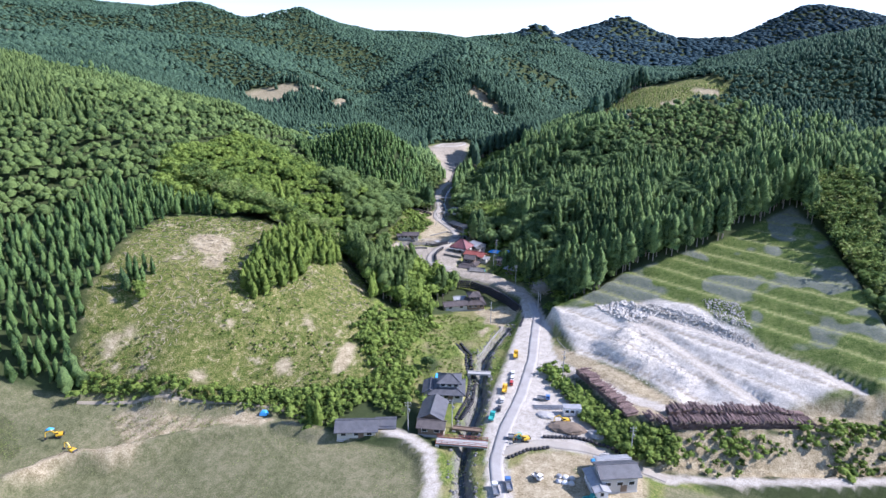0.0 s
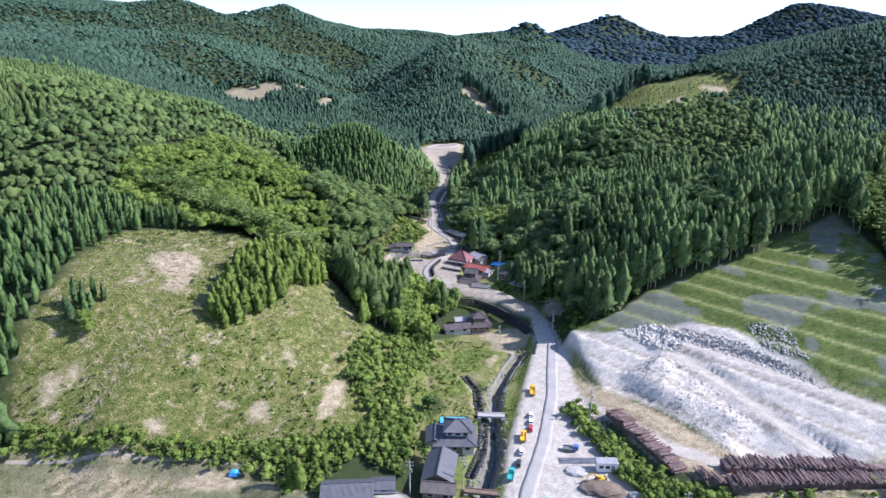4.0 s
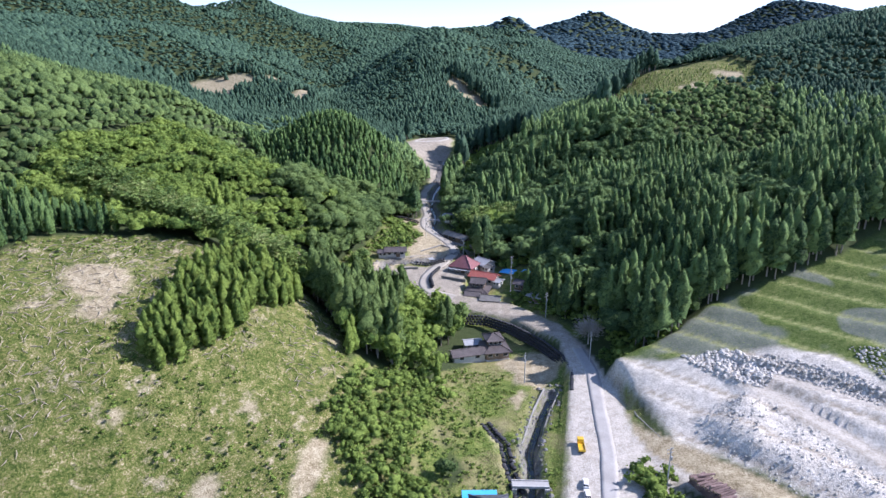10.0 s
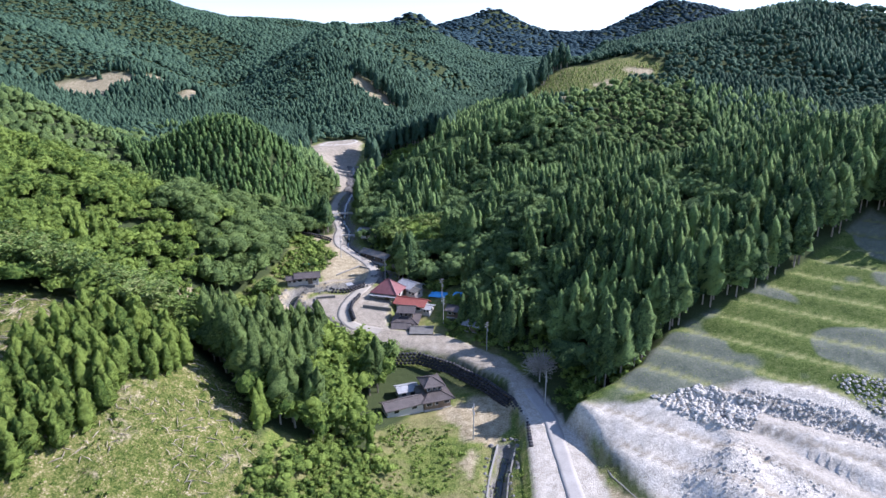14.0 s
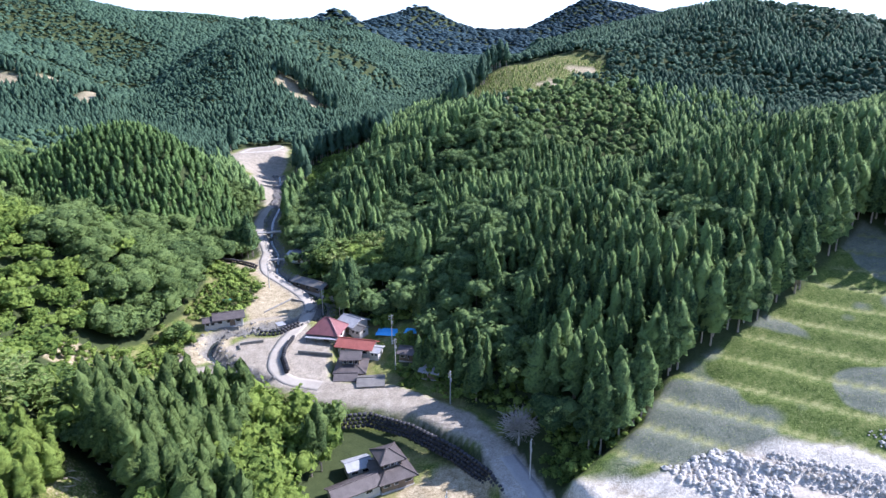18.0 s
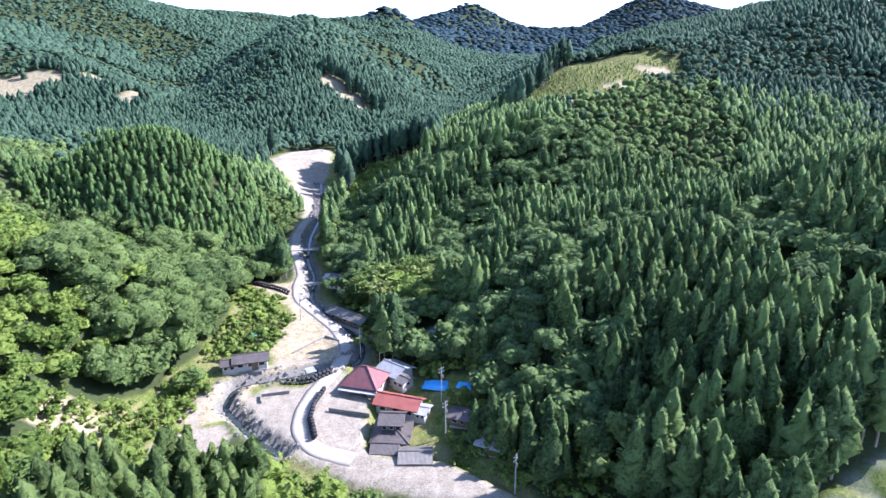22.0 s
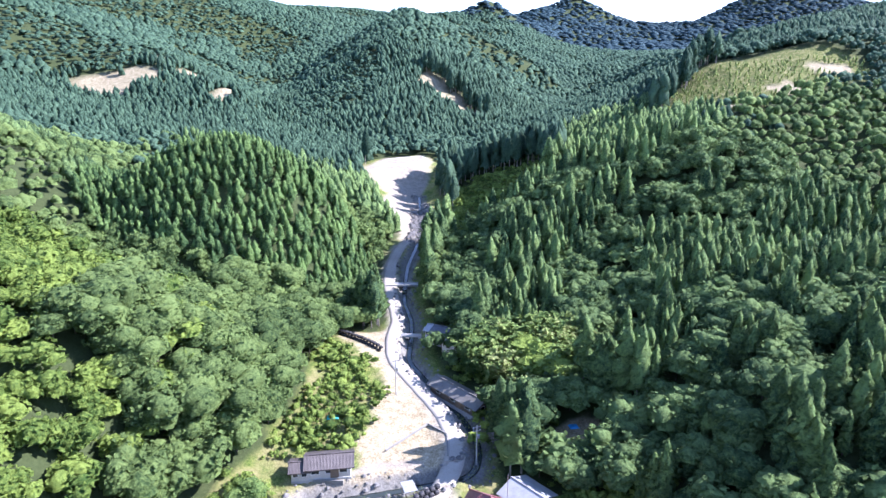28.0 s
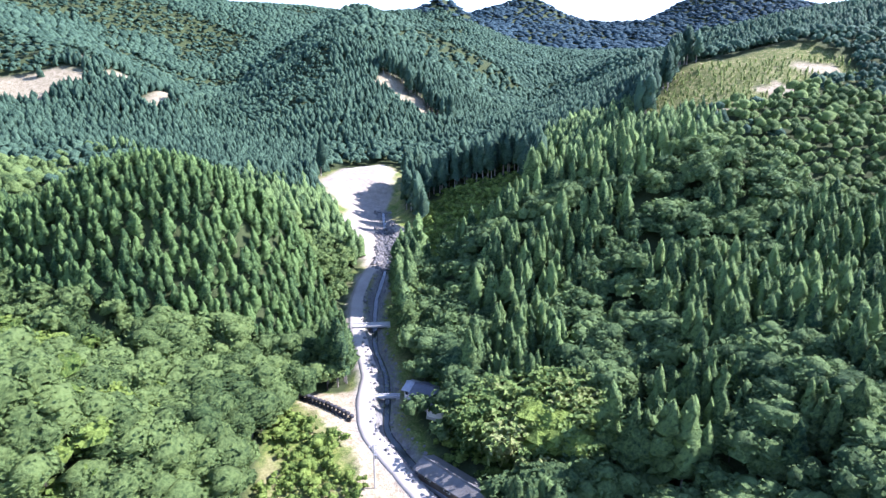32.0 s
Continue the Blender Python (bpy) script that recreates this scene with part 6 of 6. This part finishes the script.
channel_wall([(-54, 205, 8.2), (-47, 216, 8.6), (-42, 213, 8.4), (-40.6, 206, 7.8)], 0.5, 0.3, "low kerb round the gravel flat")


# ---- vehicles ----
SITE_SCALE = Matrix.Diagonal((0.76, 0.76, 0.76, 1))
def wheel_set(top, xs, half, rad, wide=0.28):
    for x in xs:
        for sy in (-1, 1):
            w = part("wheel", bm_tube(rad, wide, (x, sy * half - wide / 2, rad), "y", 12), RUBBER, top)
            part("rim", bm_tube(rad * 0.55, 0.03, (x, sy * (half + wide / 2) - (0.03 if sy < 0 else 0), rad), "y", 8), STEEL, w)


def car(x, y, turn, paint, label):
    top = thing("car", on_ground(x, y, turn, 0.08) @ SITE_SCALE, label, "car", "cars parked along the road")
    body = bm_poly([(-2.1, -0.8, 0.3), (2.1, -0.8, 0.3), (2.15, -0.8, 0.75), (1.1, -0.8, 0.88), (-2.1, -0.8, 0.92), (-2.1, 0.8, 0.3), (2.1, 0.8, 0.3), (2.15, 0.8, 0.75), (1.1, 0.8, 0.88), (-2.1, 0.8, 0.92)],
                   [(0, 1, 2, 3, 4), (9, 8, 7, 6, 5), (0, 5, 6, 1), (1, 6, 7, 2), (2, 7, 8, 3), (3, 8, 9, 4), (4, 9, 5, 0)])
    bmesh.ops.bevel(body, geom=body.edges[:], offset=0.08, segments=2, affect="EDGES")
    part("body", body, paint, top)
    part("cabin_glass", bm_poly([(-1.9, -0.74, 0.88), (1.1, -0.74, 0.86), (0.45, -0.62, 1.38), (-1.6, -0.62, 1.4), (-1.9, 0.74, 0.88), (1.1, 0.74, 0.86), (0.45, 0.62, 1.38), (-1.6, 0.62, 1.4)],
                                [(0, 1, 2, 3), (7, 6, 5, 4), (1, 5, 6, 2), (0, 3, 7, 4), (2, 6, 7, 3)]), GLASS, top)
    part("cabin_roof", bm_box(2.1, 1.26, 0.08, (-0.58, 0, 1.37), bevel=0.03), paint, top)
    for sy in (-1, 1):
        part("headlight", bm_box(0.08, 0.34, 0.14, (2.1, sy * 0.55, 0.56), bevel=0.02), WHITE, top)
    wheel_set(top, (-1.3, 1.3), 0.72, 0.31, 0.2)
    return top


def truck(x, y, turn, paint, label, long=6.0, bed=None, crane=False):
    top = thing("truck", on_ground(x, y, turn, 0.08) @ SITE_SCALE, label, "truck", "trucks on the works site")
    part("chassis", bm_box(long, 0.9, 0.25, (0, 0, 0.55)), BLACK, top)
    cab = part("cab", bm_box(1.7, 2.0, 1.75, (long / 2 - 0.85, 0, 0.6), bevel=0.12), paint, top)
    part("windscreen", bm_box(0.06, 1.7, 0.7, (long / 2 + 0.01, 0, 1.45), bevel=0.02), GLASS, cab)
    for sy in (-1, 1):
        part("side_window", bm_box(0.8, 0.05, 0.6, (long / 2 - 0.8, sy * 1.0, 1.5), bevel=0.02), GLASS, cab)
    b = bed or paint
    part("bed_floor", bm_box(long - 1.9, 2.1, 0.12, (-0.95, 0, 0.85)), b, top)
    for sy in (-1, 1):
        part("bed_side", bm_box(long - 1.9, 0.08, 0.5, (-0.95, sy * 1.02, 0.95)), b, top)
    part("tailgate", bm_box(0.08, 2.1, 0.5, (-long / 2, 0, 0.95)), b, top)
    part("headboard", bm_box(0.08, 2.1, 0.8, (long / 2 - 1.85, 0, 0.95)), b, top)
    if crane:
        part("crane_post", bm_box(0.4, 0.4, 1.6, (long / 2 - 2.2, 0, 0.9)), YELLOW, top)
        part("crane_boom", bm_box(3.2, 0.25, 0.25, (long / 2 - 3.7, 0, 2.3), bevel=0.04), YELLOW, top)
    wheel_set(top, (-long / 2 + 1.0, long / 2 - 1.2), 0.85, 0.42)
    return top


def excavator(x, y, turn, label, swing=20):
    top = thing("excavator", on_ground(x, y, turn, 0.0) @ SITE_SCALE, label, "excavator", "yellow excavators")
    for sy in (-1, 1):
        tr = bm_box(3.2, 0.5, 0.7, (0, sy * 0.95, 0), bevel=0.2)
        part("track", tr, RUBBER, top)
    part("turntable", bm_tube(0.7, 0.3, (0, 0, 0.6), sides=14), BLACK, top)
    body = part("body", bm_box(2.5, 2.1, 0.95, (-0.4, 0, 0.88), swing, 0.12), YELLOW, top)
    part("counterweight", bm_box(0.7, 2.0, 0.8, (-1.75, -0.6, 0.9), swing, 0.15), BLACK, body)
    cab = part("cab", bm_box(1.2, 0.95, 1.35, (0.35, 0.65, 1.3), swing, 0.08), YELLOW, top)
    part("cab_glass", bm_box(1.24, 0.99, 0.65, (0.35, 0.65, 1.75), swing, 0.04), GLASS, cab)
    c_, s_ = math.cos(radians(swing)), math.sin(radians(swing))
    joints = [(0.7, 1.3), (2.4, 3.6), (4.4, 2.9), (4.7, 0.9)]
    for name, (a0, z0), (a1, z1), w in zip(("boom", "arm", "stick"), joints[:-1], joints[1:], (0.34, 0.28, 0.22)):
        p, q = Vector((a0 * c_, a0 * s_, z0)), Vector((a1 * c_, a1 * s_, z1))
        bm = bm_box((q - p).length, w, w * 1.3, (0, 0, -w * 0.65), bevel=0.04)
        ob = part(name, bm, YELLOW, top)
        ob.matrix_basis = Matrix.Translation((p + q) / 2) @ (q - p).to_track_quat("X", "Z").to_matrix().to_4x4()
    part("bucket", bm_poly([(4.1 * c_, 4.1 * s_, 0.9), (5.0 * c_, 5.0 * s_, 1.0), (4.9 * c_, 4.9 * s_, 0.15), (4.2 * c_, 4.2 * s_, 0.3)] + [(u * c_ - 0.9 * s_, u * s_ + 0.9 * c_, z) for u, z in ((4.1, 0.9), (5.0, 1.0), (4.9, 0.15), (4.2, 0.3))],
                           [(0, 1, 2, 3), (7, 6, 5, 4), (0, 4, 5, 1), (1, 5, 6, 2), (2, 6, 7, 3)]), BLACK, top)
    return top


truck(20.2, 76, 98, YELLOW, "yellow dump truck parked beside the road", 6.2)
car(21.4, 63, 95, WHITE, "white van-like car parked at the roadside")
car(21.8, 59.4, 97, WHITE, "pale grey car parked at the roadside")
car(22.2, 56, 96, REDCAR, "red compact car parked at the roadside")
truck(20.8, 51, 96, YELLOW, "yellow crane truck parked at the roadside", 5.6, crane=True)
car(21.2, 44.8, 95, WHITE, "white car parked at the roadside")
car(21.2, 39.8, 94, BLACK, "black car parked at the roadside")
truck(20.0, 34.4, 92, TEAL, "teal green truck parked at the roadside", 5.4)
truck(28.6, 26.6, 8, TEAL, "teal flatbed truck standing by the side road", 5.2, STEEL)
truck(34, 49.2, 5, BLUE, "blue truck unloading beside steel sheets", 5.4, STEEL)
truck(30.6, 6.4, 110, BLUE, "grey-blue lorry in the lower works yard", 6.0, STEEL)
truck(27.6, 3.6, 112, WHITE, "white lorry in the lower works yard", 5.6, STEEL)
truck(37.4, 11.6, -30, WHITE, "small white pickup in the lower yard", 3.8, STEEL)
truck(51.5, 6.5, 30, TEAL, "turquoise truck beside the grey house", 4.4)
excavator(42, 38.4, 185, "yellow excavator digging at a soil heap")
excavator(-107, -6.4, 200, "yellow excavator at the field's edge")
excavator(-95, -12.6, 150, "yellow excavator standing on bare earth")
excavator(31.6, 26.4, 190, "small orange excavator beside the teal truck")

# ---- works site ----
hut = thing("site_hut", on_ground(43.6, 43.4, 12), "white prefabricated site hut on the works yard", "hut")
part("wall", bm_box(5.4, 2.6, 2.5, (0, 0, 0.1), bevel=0.03), WHITE, hut)
part("roof", bm_box(5.7, 2.9, 0.16, (0, 0, 2.6), bevel=0.04), SHEET_GREY, hut)
part("door", bm_box(0.85, 0.08, 1.95, (1.4, -1.32, 0.1)), STEEL, hut)
for px in (-1.6, 0.0):
    part("window", bm_box(1.1, 0.08, 0.8, (px, -1.32, 1.2)), GLASS, hut)
rr = random.Random(5)
for k_ in range(4):
    pile = thing("steel_sheets", on_ground(33.6 + 2.7 * k_, 44.6 + 0.6 * k_, 12 + rr.uniform(-6, 6), 0.0), "stack of grey steel sheets and pipes on gravel", "steel", "steel stacks on the works yard")
    for q in range(7):
        part("sheet", bm_box(4.6, 0.3, 0.12, (rr.uniform(-0.3, 0.3), (q - 3) * 0.36, 0.02 + 0.13 * (q % 3)), rr.uniform(-3, 3)), STEEL, pile)


def mound(x, y, rx, ry, h, mat, label, seed, name="heap"):
    """A loose heap with a rough surface."""
    bm = bmesh.new()
    bmesh.ops.create_icosphere(bm, subdivisions=3, radius=1)
    for v in bm.verts:
        k_ = 1 + 0.22 * noise.noise(v.co * 2.3 + Vector((seed, 0, 0)))
        v.co = (v.co.x * rx * k_, v.co.y * ry * k_, max(-0.25, v.co.z) * h * k_)
    ob = part(name, bm, mat, at=on_ground(x, y, 0, 0.1))
    tagged(ob, label, "heap")


EARTH = plain("dug_earth", (0.13, 0.1, 0.075), (0.27, 0.21, 0.15), 1.2, 0.95, relief=0.8, distance=0.2)
GREYEARTH = plain("grey_spoil", (0.3, 0.29, 0.27), (0.5, 0.485, 0.46), 1.0, 0.95, relief=0.9, distance=0.3)
mound(43, 35.6, 5.5, 3.2, 1.6, EARTH, "dark earth heap being dug on the works yard", 1)
mound(51.5, 34.4, 2.6, 2.0, 1.2, GREYEARTH, "pale gravel heap at the yard's corner", 2)
mound(36, 40.6, 3.0, 2.0, 0.8, GREYEARTH, "low pale gravel heap by the hut", 3)
mound(55, 26.5, 2.0, 1.4, 0.9, BOULDER, "small pale sand heap by the side road", 4)
for k_ in range(6):
    mound(43 + 1.7 * (k_ % 3), 12 + 2.2 * (k_ // 3), 0.9, 0.8, 0.7, (STEEL, WHITE, BOULDER)[k_ % 3], "small pale scrap heap in the lower yard", 10 + k_)


# ---- tarpaulins ----
def tarp(x, y, w, d, turn, label, lift=0.25, mat=TARP):
    """A sheet laid over low things, creased and sagging."""
    bm = bmesh.new()
    bmesh.ops.create_grid(bm, x_segments=10, y_segments=8, size=0.5)
    for v in bm.verts:
        e_ = max(abs(v.co.x), abs(v.co.y)) * 2
        z = lift * (1 - e_ ** 4) + 0.12 * noise.noise(Vector((v.co.x * 6 + x, v.co.y * 6, y)))
        v.co = (v.co.x * w * (1 + 0.06 * noise.noise(Vector((v.co.y * 5, x, 0)))), v.co.y * d, z + 0.15)
    bmesh.ops.solidify(bm, geom=bm.faces[:], thickness=0.04)
    tagged(part("tarpaulin", bm, mat, at=on_ground(x, y, turn)), label, "tarpaulin")


tarp(-11.4, 191, 7.5, 5.0, -10, "large bright blue tarpaulin on the ground behind the red house", 0.9)
tarp(-4.0, 188.6, 4.2, 3.2, -14, "blue tarpaulin beside the larger one", 0.7)
tarp(-14, 221, 2.2, 1.8, 20, "small blue tarpaulin on bare earth", 0.4)
tarp(-14.6, 215.4, 3.2, 2.0, -30, "pale blue sheet on bare earth", 0.3, SHEET_GREY)
tarp(-9.5, 207, 2.2, 1.6, 0, "small blue tarpaulin under trees", 0.4)
tarp(-68.5, 212.5, 2.8, 1.8, 20, "faded light blue sheet on the grassy bank", 0.3, TEAL)
tarp(-50.4, 18.2, 2.6, 2.0, 10, "blue tarpaulin-covered bin by the field", 1.3)
tarp(52.4, 23.4, 3.0, 1.6, 10, "blue sheet by the garden", 0.5)
tarp(-12.6, 168, 1.4, 1.2, 10, "turquoise cover beside the dark house", 0.8, TEAL)
tarp(-111.5, -5.4, 2.0, 1.6, 10, "light blue sheet beside the excavator", 0.4)
lean_to = thing("shelter", on_ground(-46.4, 194.4, -60), "small open shelter with a pale sheet roof", "shelter")
part("roof", bm_box(3.4, 2.6, 0.12, (0, 0, 2.1), 0, 0.03), SHEET_GREY, lean_to)
for px in (-1.4, 1.4):
    for py in (-1.0, 1.0):
        part("post", bm_box(0.12, 0.12, 2.1, (px, py, 0)), TIMBER, lean_to)


# ---- utility poles ----
def pole(x, y, turn, tall=10.0):
    top = thing("utility_pole", on_ground(x, y, turn, -0.2), "grey concrete utility pole with steel crossarms", "utility pole", "utility poles")
    part("shaft", bm_tube(0.17, tall, sides=10, tip=0.11), CONCRETE, top)
    for h in (tall - 0.6, tall - 1.5):
        arm = part("crossarm", bm_box(1.8, 0.1, 0.1, (0, 0.12, h)), STEEL, top)
        for px in (-0.8, 0.0, 0.8):
            part("insulator", bm_tube(0.06, 0.2, (px, 0.12, h + 0.1), sides=6), WHITE, arm)
    part("transformer", bm_tube(0.25, 0.8, (0.4, 0, tall - 3.2), sides=10), STEEL, top)


for x, y, turn in ((61.5, 28.4, 20), (6.5, 153, 60), (-8.6, 172, 50), (-10, 184.6, 40), (-34.6, 207, 30), (38.5, 66, 40), (22, 121, 70), (3.4, 110, 80), (8.8, 28.6, 10), (-3.4, 22.6, 10), (-57, 226, 40)):
    pole(x, y, turn)

# ---- single trees ----
TWIGS = []
for q in range(160):
    a0, b0 = rr.uniform(0, 6.28), rr.uniform(0.15, 1.0)
    TWIGS.append((a0, b0, rr.uniform(0.25, 0.75)))


def bare_tree(x, y, tall, wide, label):
    """Leafless tree: a trunk and many thin branching twigs."""
    top = thing("bare_tree", on_ground(x, y), label, "tree")
    part("trunk", bm_tube(0.22, tall * 0.5, (0, 0, 0), sides=7, tip=0.1), BARETREE, top)
    r_ = np.random.RandomState(int(abs(x) * 3))
    n = 1100
    d = r_.randn(n, 3)
    d[:, 2] = np.abs(d[:, 2]) * 0.9
    d /= np.linalg.norm(d, axis=1, keepdims=True)
    start = np.c_[np.zeros(n), np.zeros(n), tall * (0.25 + 0.25 * r_.rand(n))] + d * (r_.rand(n, 1) * 0.6) * [wide, wide, tall * 0.45]
    v, t = blades(start, d + 0.3 * r_.randn(n, 3), np.full(n, 0.13 * tall), np.full(n, 0.06), 0.0, r_)
    ob = new("crown", tri_mesh("crown", v, t))
    ob.data.materials.append(BARETREE)
    ob.parent = top


bare_tree(21.5, 133, 12, 7.0, "pale leafless tree at the road's edge")
bare_tree(-24.5, 219, 9, 4.5, "greyish dry tree near the village")
bare_tree(-30, 213, 8, 4.0, "greyish dry shrub-like tree near the village")
for x, y, tall, mat, name in ((84, 152.5, 12, BAMBOO, "light_tree"), (28, 133, 12, BROAD_DARK, "dark_tree"), (33, 131, 10, BROAD_DARK, "dark_tree"), (-75, 183, 8, BAMBOO, "light_tree"), (-24, 236, 13, YOUNG_SUNLIT, "light_tree"), (-20, 233, 12, YOUNG_SUNLIT, "light_tree"), (44, 133, 9, BROAD_DARK, "dark_tree")):
    top = thing(name.replace("light_", "broadleaf_").replace("dark_", "broadleaf_"), on_ground(x, y), "light yellow-green tree standing out from the woods" if name == "light_tree" else "dark green tree beside the road", "tree")
    v, t = broad_shape(700, int(abs(x)), 0.45)
    for nm, (pv, pt), m in (("trunk", trunk_shape(), BARK), ("crown", (v, t), mat)):
        ob = new(nm, tri_mesh(nm, pv * tall, pt, [("tint", np.full(len(pv), 0.5))]))
        ob.data.materials.append(m)
        ob.parent = top

# ---- crops, garden, fence ----
rows_ = scatter(-100, -50, -8, 18, 0.8, np.random.RandomState(3), lambda q: inside(q, CROP) & (np.sin((q[:, 0] * 0.9 - q[:, 1] * 0.6) * 1.5) > -0.2) & (waves(*q.T, 18, 61, 2) > -0.25))
forest("crop_rows", rows_, [broad_shape(16, s, 0.8, False) for s in range(4)], SHRUB, (0.9, 1.5), (0.9, 1.4), np.random.RandomState(4), "rows of low green crops on dry soil", 0.25)
GARDEN = [(46, 18), (52, 22), (60, 21), (58, 16.5), (50, 14)]
plot = scatter(44, 62, 12, 24, 0.8, np.random.RandomState(6), lambda q: inside(q, GARDEN))
forest("garden_plants", plot, [broad_shape(16, s, 0.8, False) for s in range(4)], SHRUB, (0.4, 1.0), (1.0, 1.8), np.random.RandomState(8), "green vegetable garden plants beside the house", 0.3)
fence = thing("fence", pose(-98, 8.4, 0), "thin wire fence along the crop field", "fence")
for k_ in range(24):
    fx, fy = -98 + 2.0 * k_, 8.4 + 0.46 * k_
    part("post", bm_box(0.07, 0.07, 1.3, (fx + 98, fy - 8.4, float(ground(fx, fy)) - 0.1)), STEEL, fence)

# ---- paths and crests ----
BENCH = plain("pale_bench_gravel", (0.4, 0.375, 0.325), (0.6, 0.565, 0.5), 1.6, 0.95)
FIELD_SOIL = plain("pale_dry_soil", (0.22, 0.19, 0.14), (0.38, 0.335, 0.265), 1.0, 0.95)
ribbon("path", [(-112, 4.6, -50), (-98, 9.2, -50), (-80, 14.6, -50), (-60, 20.4, -50), (-46, 21.4, -50), (-30, 20.2, -50)], 0.5, FIELD_SOIL, "thin pale concrete footpath above the crop field", lift=0.1)
ribbon("road", FARM_LANE, 1.5, PALE_ROAD, "pale grey farm lane beside the paddy", lift=0.1)
ribbon("dam_crest", [(x, y, -50.0) for x, y in DAM_TOP + DAM_TOP[:1]], 0.8, BENCH, "pale crest round the earth dam", lift=0.12)
tufts_at = scatter(25, 145, 55, 180, 1.5, np.random.RandomState(21), lambda q: (edge_depth(q, TERRACE_AREA) > 1) & (edge_depth(q, ROCK_AREA) < -1) & (terrace_profile(q @ TERRACE_V)[1] > 0.3))
forest("grass_tufts", tufts_at, [broad_shape(11, s, 0.9, False) for s in range(5)], SHRUB, (0.4, 0.9), (1.2, 2.4), np.random.RandomState(22), "tall grass tufts on the terraced slope", 0.4)
bluff_at = scatter(66, 165, 22, 68, 1.7, np.random.RandomState(23), lambda q: (edge_depth(q, BLUFF) > 0) & (waves(*q.T, 9, 71, 3) > -0.15))
forest("brushwood", bluff_at, [broad_shape(20, s, 0.9, False) for s in range(4)], DRY, (0.5, 1.3), (1.2, 2.2), np.random.RandomState(24), "dry tan brush on the eroded bank", 0.35)

# felled branches left on the cleared slope
def sticks(name, xy, length, label, r, mat):
    """Thin crooked branches lying on the ground."""
    a = r.rand(len(xy)) * 6.283
    d = np.c_[np.cos(a), np.sin(a)] * (length[0] + (length[1] - length[0]) * r.rand(len(xy), 1)) / 2
    p, q = np.c_[xy - d, ground(*(xy - d).T) + 0.2], np.c_[xy + d, ground(*(xy + d).T) + 0.25]
    m = (p + q) / 2 + np.c_[r.randn(len(xy), 2) * 0.2, np.full(len(xy), 0.25)]
    n = np.c_[-d[:, 1], d[:, 0], np.zeros(len(xy))] / np.linalg.norm(d, axis=1, keepdims=True) * 0.07
    v = np.stack([p, m + n, q, m - n, m - [0, 0, 0.3]], 1).reshape(-1, 3)
    k = np.arange(len(xy))[:, None] * 5
    t = np.concatenate([k + f for f in ([0, 3, 1], [1, 3, 2], [0, 1, 4], [1, 2, 4], [3, 0, 4], [2, 3, 4])])
    ob = new(name, tri_mesh(name, v, t))
    ob.data.materials.append(mat)
    tagged(ob, label, "branches", kind="stuff")


DEADWOOD = plain("weathered_branches", (0.3, 0.25, 0.18), (0.56, 0.48, 0.37), 2.0, 0.9)
r = np.random.RandomState(31)
sticks("felled_branches", scatter(-150, -15, 0, 104, 2.0, r, lambda q: (edge_depth(q, CUT_AREA) > 2) & (waves(*q.T, 24, 59, 3) > 0.0)), (0.8, 3.2), "pale felled branches strewn over the cleared slope", r, DEADWOOD)
debris = scatter(-100, -66, 338, 384, 1.2, r, lambda q: to_line(q, STREAM_HIGH)[0] < 4.5)
rocks("debris_rocks", debris, (0.4, 1.2), "dark boulders choking the stream below the dam", r, plain("dark_debris", (0.06, 0.06, 0.06), (0.2, 0.195, 0.19), 1.5, 0.9))

PADDY = [(-140, -6), (-124, -7), (-113, -14), (-112, -18), (-118, -21), (-138, -19)]
PLANTS = [broad_shape(10, s, 0.9, False, 0.9) for s in range(4)]
forest("paddy_plants", scatter(-142, -108, -24, -2, 0.8, r, lambda q: inside(q, PADDY)), PLANTS, SHRUB, (0.6, 1.1), (1.2, 1.8), r, "dense green paddy plants at the valley's edge", 0.3)
stubble = scatter(-140, 20, -60, 20, 1.5, r, lambda q: (edge_depth(q, FIELD_AREA) > 1) & ~inside(q, CROP) & (waves(*q.T, 13, 73, 3) > 0.02))
forest("field_weeds", stubble[areas(stubble)["pale"] < 0.2], PLANTS, SHRUB, (0.25, 0.6), (1.4, 2.6), r, "low weeds and stubble in the mown field", 0.45)
